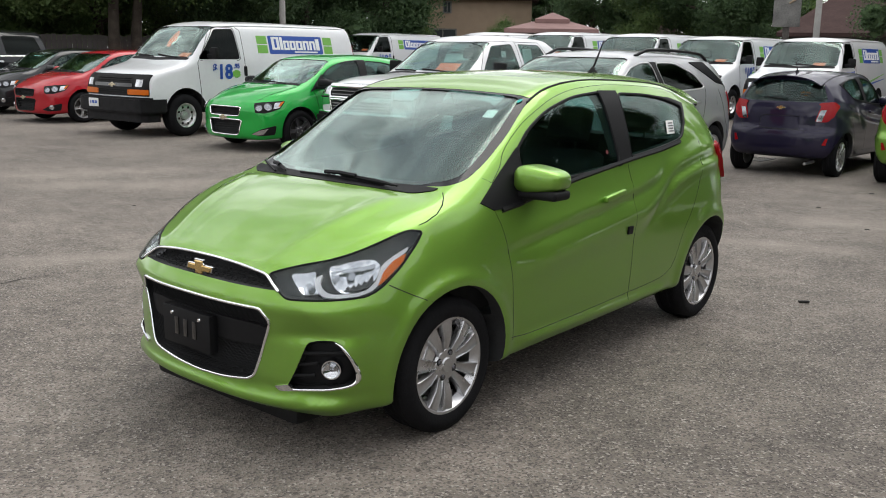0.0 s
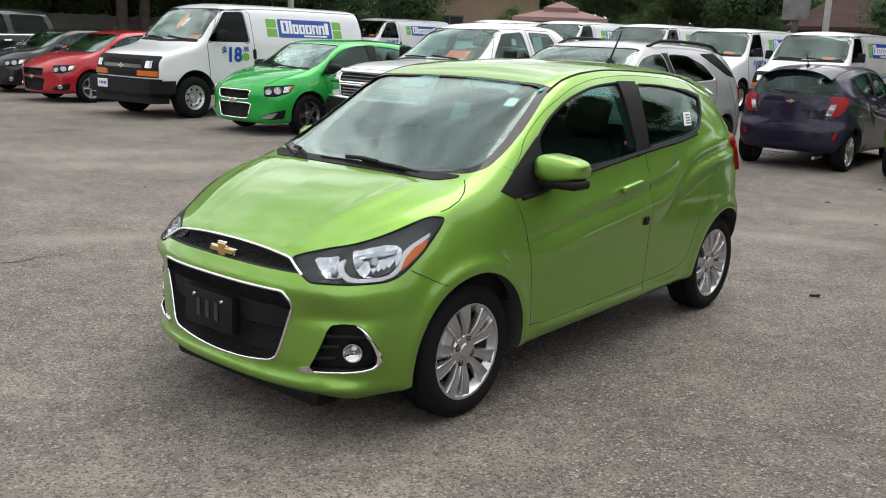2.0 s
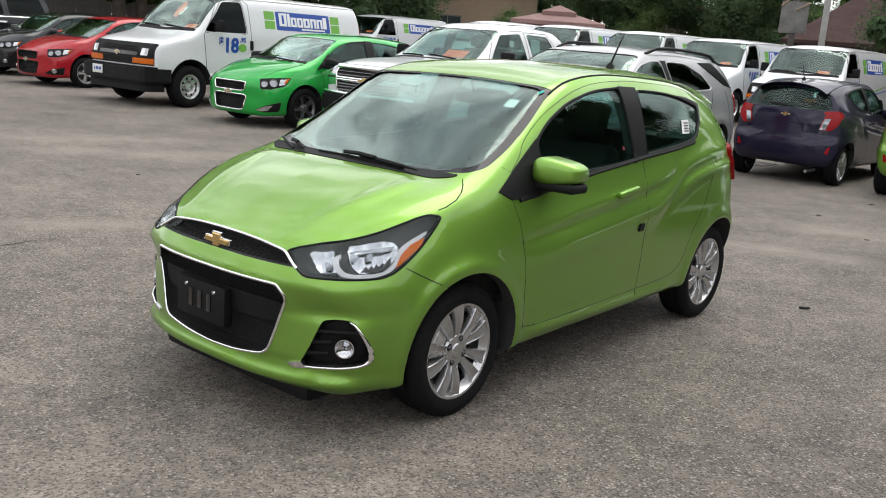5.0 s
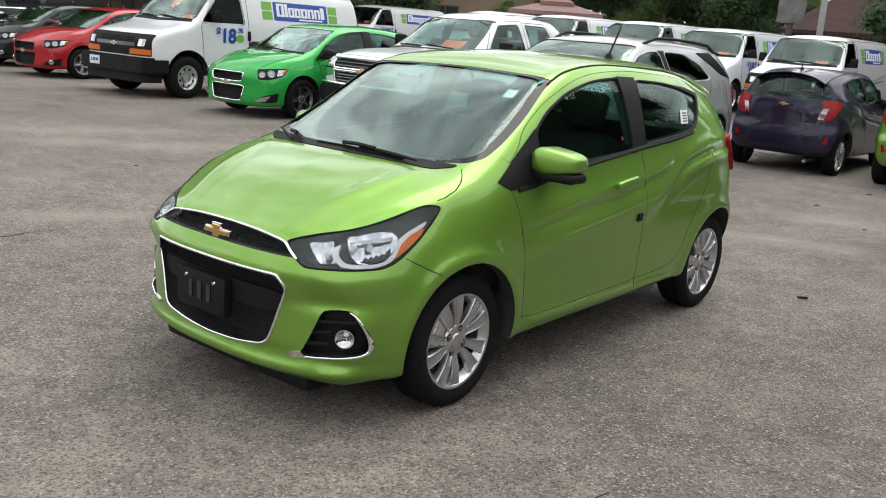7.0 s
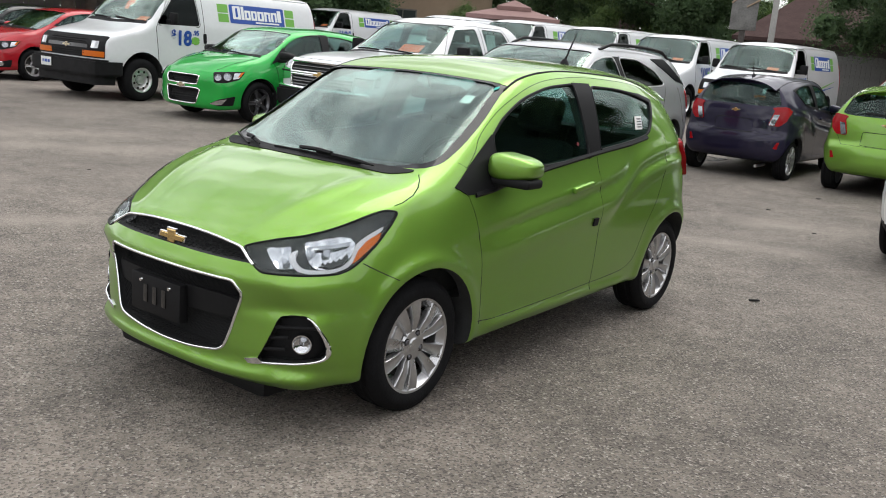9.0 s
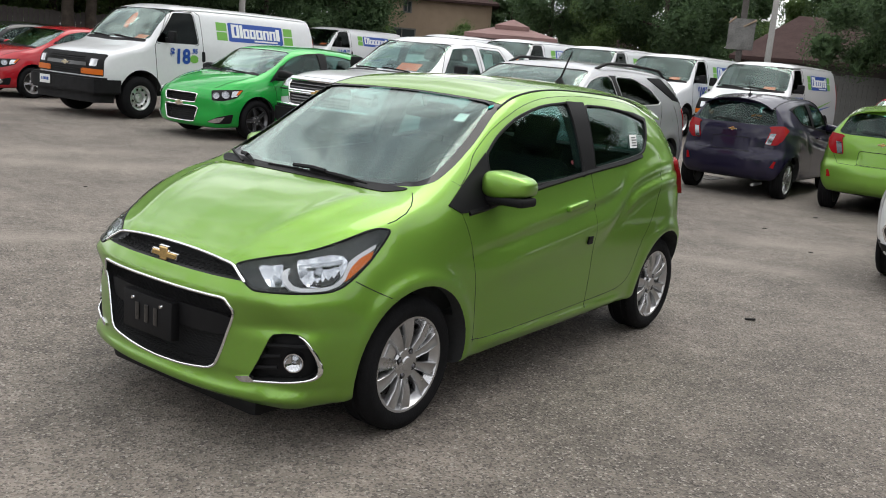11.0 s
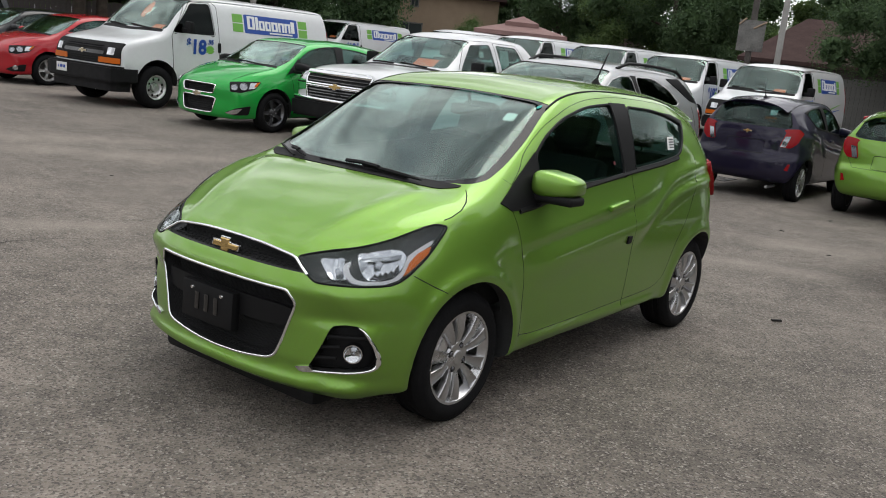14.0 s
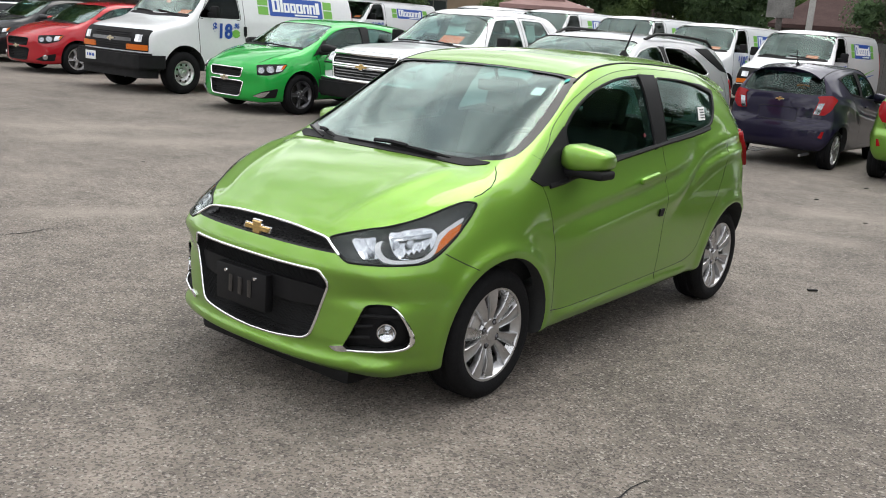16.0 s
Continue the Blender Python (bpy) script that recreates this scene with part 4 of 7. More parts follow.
        part("reflector_band", flip(skin.patch(drl, "f", 1, -0.010 if hero else 0.0105, 0.022 if hero else 0.006, 0.02)), LAMP_SATIN, hl, "satin silver light band", 60)
        main = flat_loop([(0.046, 0.769), (0.091, 0.777), (0.12, 0.787), (0.178, 0.794), (0.222, 0.787), (0.245, 0.767), (0.240, 0.738), (0.224, 0.713), (0.196, 0.688), (0.153, 0.677), (0.095, 0.678), (0.066, 0.702), (0.052, 0.732)], 0.3)
        inner = flat_loop([(-0.100, 0.733), (-0.086, 0.743), (-0.004, 0.754), (-0.006, 0.724), (-0.001, 0.700), (0.008, 0.677), (-0.053, 0.674), (-0.070, 0.689), (-0.086, 0.711)], 0.2)
        for nm, poly, cu, cz, wide in (("main_reflector", main, 0.15, 0.735, 0.10), ("side_reflector", inner, -0.04, 0.712, 0.055)):
            part(nm, flip(skin.patch(poly, "f", 1, -0.034 if hero else 0.010, 0.006, 0.008, lambda u, v, cu=cu, cz=cz, w=wide: 0.022 * min(1.0, ((u - cu) ** 2 + 1.6 * (v - cz) ** 2) / w ** 2) + (0.0035 * abs(((u - cu) * 60 + (v - cz) * 14) % 2 - 1) if v < cz + 0.012 else 0.0))), LAMP_SILVER, hl, "bright faceted reflector", 30)
        shade = [(0.050, 0.752), (0.118, 0.760), (0.225, 0.772), (0.222, 0.758), (0.150, 0.750), (0.085, 0.745), (0.090, 0.728), (0.072, 0.712), (0.056, 0.730)]
        saw = [(0.112, 0.694), (0.121, 0.702), (0.131, 0.692), (0.141, 0.706), (0.151, 0.695), (0.161, 0.711), (0.172, 0.700), (0.184, 0.716), (0.193, 0.708), (0.214, 0.734), (0.218, 0.714), (0.192, 0.690), (0.150, 0.680)]
        if hero:
            part("lamp_shade", flip(skin.patch(shade, "f", 1, -0.012, 0.008, 0.03)), LAMP_GREY, hl, "grey lamp visor", 60)
            part("lamp_teeth", flip(skin.patch(saw, "f", 1, -0.012, 0.006, 0.03)), LAMP_DARK, hl, "dark toothed edge of the reflector", 60)
        for nm, cu, cz, r in (("bulb", 0.135, 0.735, 0.014), ("side_bulb", -0.03, 0.705, 0.011)):
            part(nm, flip(skin.patch(circle(cu, cz, r, 16), "f", 1, -0.014 if hero else 0.013, 0.010, 0.02)), LAMP_GREY, hl, "", 60)
        amb = flat_loop([(0.346, 0.800), (0.336, 0.772), (0.299, 0.740), (0.259, 0.707), (0.236, 0.692), (0.246, 0.718), (0.258, 0.743), (0.291, 0.775)], 0.2)
        part("amber_marker", flip(skin.patch(amb, "f", 1, -0.006 if hero else 0.009, 0.014 if hero else 0.006, 0.02)), AMBER, hl, "amber turn signal lens", 60)
        o = part("lens", flip(skin.patch(lamp, "f", 1, 0.001 if hero else 0.017, 0.003, 0.025)), CLEAR_LENS, hl, "clear headlight lens", 60)
        o.visible_shadow = False
        fl = new("fog_lamp")
        fl.parent = car
        mid = (0.04, 0.39)
        part("bezel", flip(skin.patch([(mid[0] + (u - mid[0]) * 0.97, mid[1] + (v - mid[1]) * 0.97) for u, v in fog], "f", 1, -0.046 if hero else 0.005, 0.012, 0.025)), PLASTIC, fl, "", 60)
        if hero:
            for z, a, b in ((0.345, -0.108, -0.01), (0.392, -0.086, 0.0), (0.440, -0.060, 0.12)):
                part("fin", flip(tube(skin.line([(a, z), (b, z + 0.012)], "f", 1, -0.016, 0.02), 0.008, 6)), PLASTIC, fl, "", 60)
        run = [tuple(p[:2]) for p in rounded([(0.070, 0.491, 0), (0.094, 0.479, 0), (0.138, 0.420, 0), (0.160, 0.366, 0), (0.154, 0.338, 0), (0.128, 0.320, 0), (0.024, 0.304, 0), (-0.07, 0.294, 0), (-0.135, 0.285, 0)], 0.4, 4)]
        run = skin.line(run, "f", 1, 0.0, 0.02)
        girth = curve([(0, 0.003), (0.2, 0.008), (0.42, 0.013), (0.55, 0.008), (0.7, 0.0055), (1, 0.0065)])
        part("trim", flip(tube(run, 0.006, 8, taper=[girth(k / (len(run) - 1)) for k in range(len(run))])), CHROME, fl, "chrome fog lamp trim", 60)
        part("trim_blade", flip(skin.patch(flat_loop([(-0.164, 0.302), (-0.145, 0.280), (-0.100, 0.287), (-0.094, 0.300), (-0.112, 0.315)], 0.2), "f", 1, 0.007, 0.016, 0.02)), CHROME, fl, "chrome fog lamp trim", 40)
        c, nrm = skin.hit((0.053, 0.384), "f", 1, -0.018 if hero else 0.008)
        b = lathe([(0.001, -0.010), (0.007, -0.004), (0.008, 0.004), (0.010, -0.006), (0.022, -0.002), (0.031, 0.006), (0.034, 0.010), (0.038, 0.010), (0.040, -0.03)], 28, "z")
        bmesh.ops.transform(b, matrix=Matrix.Translation(c) @ nrm.to_track_quat("Z", "Y").to_matrix().to_4x4(), verts=b.verts)
        part("lamp", flip(b), LAMP_SILVER, fl, "", 25)
    # tail lights
    tail = [(0.475, 0.785), (0.535, 1.0), (0.50, 1.03), (0.54, 1.048), (0.68, 1.062), (0.735, 1.0), (0.70, 0.86), (0.63, 0.785)]
    tl = rounded_loop([(*p, 0) for p in tail], 0.2, 3)
    tside = rounded_loop([(2.50, 1.055, 0), (2.66, 1.05, 0), (2.71, 0.94, 0), (2.69, 0.83, 0), (2.64, 0.84, 0), (2.56, 0.95, 0)], 0.3, 3)
    for s in (1, -1):
        flip = (lambda b: b) if s > 0 else mirror_x
        t = new("tail_light")
        t.parent = car
        part("lens", flip(skin.patch([tuple(p[:2]) for p in tl], "y", 1, 0.012, 0.02, 0.03)), RED_LENS, t, "", 60)
        if hero:
            part("side_lens", flip(skin.patch([tuple(p[:2]) for p in tside], "x", 1, 0.022, 0.04, 0.05)), RED_LENS, t, "", 60)
        rv = [(0.487, 0.792), (0.532, 0.945), (0.605, 0.952), (0.56, 0.792)]
        part("reverse_lens", flip(skin.patch(rv, "y", 1, 0.016, 0.02, 0.03)), LAMP_GREY, t, "clear reversing lamp", 60)
        part("bumper_reflector", flip(skin.patch([(0.60, 0.47), (0.64, 0.56), (0.67, 0.56), (0.65, 0.46)], "y", 1, 0.006, 0.01, 0.05)), RED_LENS, t, "", 60)
    # side: pillars, mouldings, gaps, handles
    pillar = [(1.35, 1.012), (1.36, 1.388), (1.545, 1.384), (1.48, 1.04)]
    tri = [(0.225, 0.945), (0.405, 1.06), (0.558, 1.155), (0.548, 0.99), (0.47, 0.908), (0.297, 0.908)]
    quarter = [(1.95, 1.348), (2.13, 1.333), (2.29, 1.299), (2.165, 1.185), (2.14, 1.184), (2.235, 1.283), (2.08, 1.320)]
    for s in (1, -1):
        for poly in (pillar, tri, quarter):
            part("pillar_trim", skin.patch(poly, "x", s, 0.005, 0.010, 0.035), BLACK_TRIM, car, "", 60)
    gap(car, skin, [(0.35, 0.905), (0.48, 0.918), (0.66, 0.95), (0.99, 0.99), (1.446, 1.038), (1.81, 1.07), (2.03, 1.098)], "x", r=0.013, mat=BLACK_TRIM, name="window_moulding", off=0.0)
    for poly in (SMALL_FRONT_WIN, SMALL_REAR_WIN):
        for s in (1, -1):
            part("window_seal", tube(skin.line([tuple(p[:2]) for p in poly], "x", s, 0.0, 0.04, True), 0.0075, 6, close=True), BLACK_TRIM, car)
    gap(car, skin, [tuple(p[:2]) for p in rounded([(0.40, 0.315, 0), (0.385, 0.5, 0), (0.35, 0.80, 0), (0.30, 0.91, 0)], 0.5, 3)], "x")
    gap(car, skin, [tuple(p[:2]) for p in rounded([(0.385, 0.33, 0), (0.5, 0.318, 0), (1.0, 0.325, 0), (1.80, 0.350, 0), (1.93, 0.40, 0), (2.02, 0.60, 0), (2.12, 0.72, 0), (2.20, 0.85, 0), (2.27, 1.10, 0)], 0.3, 3)], "x")
    gap(car, skin, [(1.40, 1.40), (1.435, 1.05), (1.455, 0.75), (1.44, 0.30)], "x")
    gap(car, skin, [tuple(p[:2]) for p in rounded([(0.265, 1.059, 0), (0.338, 1.019, 0), (0.426, 1.086, 0), (0.467, 1.14, 0), (0.674, 1.272, 0), (0.909, 1.36, 0), (1.146, 1.404, 0), (1.516, 1.42, 0), (2.1, 1.392, 0), (2.34, 1.345, 0)], [0, 0.05, 0.4, 0.4, 0.4, 0.4, 0.4, 0.4, 0.4, 0], 3)], "x")
    for s in (1, -1):
        ditch = skin.line([(s * 0.572, 0.76), (s * 0.55, 0.9), (s * 0.532, 1.09), (s * 0.515, 1.4), (s * 0.505, 2.2), (s * 0.49, 2.55)], "z", 1, 0.0)
        part("roof_ditch", tube(ditch, 0.006, 6), BLACK_TRIM, car)
        hood = skin.line([(s * 0.690, -0.130), (s * 0.697, -0.09), (s * 0.692, -0.02), (s * 0.672, 0.035), (s * 0.645, 0.075), (s * 0.615, 0.105)], "z", 1, -0.001)
        part("panel_gap", tube(hood, 0.003, 5), SEAM, car)
        part("panel_gap", tube([mirror_v(p, s) for p in skin.line([(0.275, 0.690), (0.36, 0.645), (0.455, 0.600)], "f", 1, -0.001)], 0.0026, 5), SEAM, car)
        for y in (1.115,):
            h = new("door_handle")
            h.parent = car
            zb = 0.874
            if y < 1.5:
                a, nn = skin.hit((y + 0.10, zb), "x", s)
                b = bmesh.new()
                box(b, (-0.012, -0.085, -0.016), (0.016, 0.105, 0.016), 0.012, 3)
                bmesh.ops.transform(b, matrix=Matrix.Translation(a + nn * 0.02) @ Matrix.Rotation(radians(7), 4, "X"), verts=b.verts)
                part("grip", b, paint, h, "", 60)
                cup = circle(y + 0.09, zb + 0.005, 0.042, 20)
                part("recess", skin.patch(cup, "x", s, 0.001, 0.006, 0.03, lambda u, v: -0.004), paint, h, "", 60)
    mirror_pair(car, sp, paint, 0.54, 1.026, 0.818, 0.96)
    # cowl, wipers, aerial, spoiler
    cowl = [(-0.60, 0.095), (-0.52, 0.032), (-0.28, 0.01), (0.0, -0.004), (0.28, 0.01), (0.50, 0.030), (0.575, 0.095), (0.58, 0.12), (0.54, 0.112), (0.28, 0.075), (0.0, 0.062), (-0.28, 0.075), (-0.56, 0.118), (-0.61, 0.13)]
    part("cowl", skin.patch([tuple(p[:2]) for p in rounded_loop([(*p, 0) for p in cowl], 0.25, 3)], "z", 1, 0.003, 0.02, 0.06), PLASTIC, car, "", 50)
    outer = [(p[0], p[1]) for p in SMALL_WS]
    ring_in = [(x * 0.946, z + (0.016 if z < 1.07 else -0.006 if z > 1.35 else 0)) for x, z in outer]
    part("windscreen_border", skin_ring(skin, outer, ring_in, "y", -1, -0.001), FRIT, car, "black enamel border of the windscreen", 60)
    for x0, x1, y0_, y1_ in ((0.42, -0.10, 0.036, 0.060), (-0.29, -0.47, 0.022, 0.105)):
        bl = [skin.hit((x0 + (x1 - x0) * k / 10, y0_ + (y1_ - y0_) * (k / 10) ** 0.8), "z", 1, 0.014)[0] for k in range(11)]
        w = new("wiper")
        w.parent = car
        part("arm", tube([p + Vector((0, 0, 0.005)) for p in bl[:8]], 0.009, 6, taper=[0.004, 0.007, 0.009, 0.010, 0.010, 0.009, 0.008, 0.007]), PLASTIC, w)
        part("blade_bridge", tube([bl[5] + Vector((0, -0.004, 0.012)), bl[7] + Vector((0, -0.004, 0.014)), bl[9] + Vector((0, -0.004, 0.008))], 0.010, 6), BLACK_TRIM, w)
        part("blade", tube([p + Vector((0, -0.004, -0.006)) for p in skin_line(skin, x0 - 0.09, x1 - 0.12, y0_ + 0.018, y1_ + (0.0 if x0 > 0 else 0.05))], 0.006, 5), BLACK_TRIM, w)
    part("under_tray", boxes(((-0.48, -0.60, 0.12), (0.48, -0.30, 0.20)), bevel=0.03), PLASTIC, car, "black plastic valance under the bumper")
    base, _ = skin.hit((0, 2.28), "z", 1)
    an = new("aerial")
    an.parent = car
    part("foot", lathe([(0.001, 0.035), (0.012, 0.033), (0.03, 0.008), (0.036, -0.004)], 18, "z"), BLACK_TRIM, an).matrix_basis = pose(*base)
    part("rod", tube([base + Vector((0, 0, 0.02)), base + Vector((0, 0.12, 0.20))], 0.008, 6, taper=0.0045), BLACK_TRIM, an)
    part("spoiler", spoiler_mesh(skin), paint, car, "roof spoiler over the rear window", 40)
    # rear plate recess and badge
    part("plate_recess", skin.patch(rounded_loop([(-0.27, 0.68), (0.27, 0.68), (0.26, 0.84), (-0.26, 0.84)], 0.1, 3), "y", 1, 0.002, 0.01, 0.08), paint, car, "", 50)
    gap(car, skin, rounded_loop([(-0.29, 0.67), (0.29, 0.67), (0.28, 0.855), (-0.28, 0.855)], 0.12, 3), "y", 1, 0.004, both=False)
    gap(car, skin, [(-0.62, 0.78), (-0.54, 0.66), (0.54, 0.66), (0.62, 0.78)], "y", 1, 0.003, both=False)
    e, _ = skin.hit((0, 0.965), "y", 1, 0.006)
    badge(car, (e.x, e.y, e.z), 0.12, 0.045, 0, 180)
    bl = [skin.hit((-0.02 + 0.30 * k / 6, 1.085 + 0.02 * k / 6), "y", 1, 0.014)[0] for k in range(7)]
    part("rear_wiper", tube(bl, 0.007, 5), BLACK_TRIM, car)
    part("exhaust", tube([(-0.42, 2.5, 0.2), (-0.42, 2.88, 0.2)], 0.022, 10), STEEL, car)
    return car, skin


def spoiler_mesh(skin):
    """A roof spoiler that carries the roof's line on over the rear window."""
    bm = bmesh.new()
    top, low = [], []
    for i in range(17):
        x = -0.50 + i / 16
        edge = 0.03 * abs(x / 0.5) ** 3
        base = skin.hit((x, 2.48), "z", 1)[0].z
        fall = base - skin.hit((x, 2.56), "z", 1)[0].z
        col_t, col_l = [], []
        for k in range(7):
            y = 2.44 + (0.33 - edge) * k / 6
            if y < 2.56:
                z = skin.hit((x, y), "z", 1)[0].z + 0.006 * ease((y - 2.44) / 0.08) + 0.001
            else:
                z = base + 0.007 - fall * (y - 2.48) / 0.08 * 0.9
            col_t.append(bm.verts.new((x, y, z)))
            col_l.append(bm.verts.new((x, y, z - 0.012 - 0.03 * (1 - k / 6) * (1 if k > 1 else 0))))
        top.append(col_t)
        low.append(col_l)
    for a, b, c, d in zip(top, top[1:], low, low[1:]):
        for k in range(6):
            bm.faces.new((a[k], a[k + 1], b[k + 1], b[k]))
            bm.faces.new((c[k], d[k], d[k + 1], c[k + 1]))
        bm.faces.new((a[6], c[6], d[6], b[6]))
        bm.faces.new((a[0], b[0], d[0], c[0]))
    for a, c in ((top[0], low[0]), (top[-1], low[-1])):
        for k in range(6):
            bm.faces.new((a[k], c[k], c[k + 1], a[k + 1]))
    return bm


def skin_ring(skin, outer, inner, axis, side, off):
    """A band on the surface between two outlines of equal length."""
    bm = bmesh.new()
    rows = [[bm.verts.new(skin.hit((a[0] + (b[0] - a[0]) * t, a[1] + (b[1] - a[1]) * t), axis, side, off)[0]) for t in (0, 0.33, 0.67, 1)] for a, b in zip(outer, inner)]
    for p, q in zip(rows, rows[1:] + rows[:1]):
        for k in range(3):
            bm.faces.new((p[k], p[k + 1], q[k + 1], q[k]))
    return bm


def mirror_v(p, s):
    return Vector((p.x * s, p.y, p.z))


def skin_line(skin, x0, x1, y0_, y1_):
    return [skin.hit((x0 + (x1 - x0) * k / 12, y0_ + (y1_ - y0_) * k / 12), "z", 1, 0.012)[0] for k in range(13)]


hero, hero_skin = hatch_car("small_hatchback", "bright lime green small hatchback with alloy wheels, parked on asphalt", None, LIME)

# stickers and marks on it
part("inspection_sticker", hero_skin.patch(circle(0.545, 1.350, 0.008, 16), "y", -1, 0.004, 0.002, 0.05), material("teal_paper", (0.02, 0.42, 0.36), 0.6), hero, "teal round sticker")
part("door_guard", hero_skin.patch([(1.365, 0.665), (1.365, 0.705), (1.41, 0.705), (1.41, 0.665)], "x", 1, 0.010, 0.012, 0.05), BLACK_TRIM, hero, "small black square pad on the door")
part("window_label", hero_skin.patch([(1.91, 1.145), (1.945, 1.215), (2.03, 1.215), (1.995, 1.145)], "x", 1, 0.003, 0.002, 0.05), PAPER, hero, "white paper label on the rear side window")
for k in range(4):
    part("label_bar", hero_skin.patch([(1.94 + 0.006 * k, 1.155 + 0.014 * k), (1.94 + 0.006 * k, 1.161 + 0.014 * k), (1.99 + 0.006 * k, 1.161 + 0.014 * k), (1.99 + 0.006 * k, 1.155 + 0.014 * k)], "x", 1, 0.005, 0.002, 0.05), TRIM_GREY, hero)
part("round_sticker", hero_skin.patch(circle(1.262, 1.09, 0.010, 16), "x", 1, 0.001, 0.002, 0.05), DARK_RED, hero, "small red round sticker")
part("screen_label", hero_skin.patch([(0.425, 1.285), (0.415, 1.318), (0.475, 1.318), (0.485, 1.285)], "y", -1, -0.010, 0.002, 0.05), PAPER, hero, "white paper label behind the windscreen")


# ---- the other hatchbacks of the same kind ----
purple, _ = hatch_car("small_hatchback", "dark purple small hatchback seen from behind, parked facing away", pose(-1.82, 13.25, -0.085, 0, 0, 180.5), PURPLE, False)
lime_two, _ = hatch_car("small_hatchback", "second lime green small hatchback parked facing away beside the purple one", pose(0.25, 13.15, -0.075, 0, 0, 180.5), LIME, False)


def flat(poly, frac=0.15):
    return [tuple(p[:2]) for p in rounded_loop([(p[0], p[1], 0) for p in poly], frac, 3)]


def lay(parent, name, skin, poly, axis, mat, off=0.006, side=1, thick=0.012, step=0.05, label="", frac=0.15, both=True):
    """Plates on a body: on both front corners (f), both flanks (x), or the front or back (y)."""
    made = []
    for s in ((1, -1) if both and axis in "fx" else (1,)):
        b = skin.patch(flat(poly, frac), axis, 1 if axis in "fx" else side, off, thick, step)
        made.append(part(name, b if s > 0 else mirror_x(b), mat, parent, label, 60))
    return made


def lens_round(parent, name, skin, p, axis, r, mat, off=0.014, side=1):
    for s in ((1, -1) if axis == "f" else (1,)):
        c, nrm = skin.hit(p, axis, side, off)
        b = lathe([(0.001, 0.006), (r * 0.5, 0.005), (r * 0.86, 0.0), (r * 0.9, 0.008), (r, 0.008), (r * 1.02, -0.02)], 24, "z")
        bmesh.ops.transform(b, matrix=Matrix.Translation(c) @ nrm.to_track_quat("Z", "Y").to_matrix().to_4x4(), verts=b.verts)
        part(name, b if s > 0 else mirror_x(b), mat, parent, "", 60)


def grille_bars(car, skin, poly, name, mat, r=0.006, pitch=0.035, deep=-0.03):
    bars = bmesh.new()
    zs = [p[1] for p in poly]
    z = min(zs) + pitch * 0.6
    while z < max(zs) - pitch * 0.3:
        xs = [a[0] + (b[0] - a[0]) * (z - a[1]) / (b[1] - a[1]) for a, b in zip(poly, poly[1:] + poly[:1]) if (a[1] - z) * (b[1] - z) < 0]
        if len(xs) >= 2:
            w = max(xs) - 0.01
            tube([skin.hit((-w + 2 * w * k / 10, z), "y", -1, deep)[0] for k in range(11)], r, 5, bm=bars)
        z += pitch
    part(name, bars, mat, car)


def wipers(car, skin, sp_list, r=0.009):
    for x0, x1, y0_, y1_ in sp_list:
        w = new("wiper")
        w.parent = car
        part("blade", tube(skin_line(skin, x0, x1, y0_, y1_), r, 5), BLACK_TRIM, w)


# ---- compact hatchbacks ----
COMPACT = make_spec(HATCH, -0.72, 2.92, (1.088, 1.015, 1.18, 1.0587, 1.22, 2.385), pz=HATCH_PZ, rz=HATCH_RZ, lf=0.85, kf=0.42, pf=2.6, lr=0.6, kr=0.3, edge=0.07)
SUV_RAW = dict(
    zc=[(-0.93, 0.95), (-0.85, 1.03), (-0.3, 1.12), (0.2, 1.17), (0.5, 1.36), (0.85, 1.56), (1.15, 1.63), (1.7, 1.66), (2.5, 1.65), (3.2, 1.61), (3.6, 1.57), (3.8, 1.54)],
    ze=[(-0.93, 0.93), (-0.3, 1.05), (0.2, 1.12), (0.55, 1.35), (0.9, 1.53), (1.2, 1.575), (1.8, 1.59), (2.5, 1.57), (3.0, 1.54), (3.5, 1.47), (3.8, 1.43)],
    we=[(-0.93, 0.72), (-0.3, 0.80), (0.2, 0.80), (0.55, 0.74), (0.9, 0.69), (1.5, 0.67), (2.5, 0.665), (3.2, 0.64), (3.8, 0.58)],
    zb=[(-0.93, 0.85), (0.2, 1.03), (0.6, 1.07), (1.5, 1.12), (2.5, 1.17), (3.8, 1.15)],
    wb=[(-0.93, 0.80), (-0.3, 0.86), (0.6, 0.86), (2.5, 0.87), (3.2, 0.85), (3.8, 0.78)],
    zm=[(-0.93, 0.65), (1.0, 0.72), (2.8, 0.85), (3.8, 0.75)],
    wm=[(-0.93, 0.84), (-0.2, 0.92), (1.2, 0.90), (2.8, 0.935), (3.4, 0.90), (3.8, 0.84)],
    ws=[(-0.93, 0.75), (0.0, 0.86), (3.8, 0.80)],
    zs=[(-0.93, 0.25), (0.4, 0.28), (3.8, 0.32)])


def suv_side(y, z):
    """Flared arches."""
    return sum(0.022 * math.exp(-((math.hypot(y - c, z - 0.37) - 0.46) / 0.05) ** 2) for c in (0.0, 2.857))


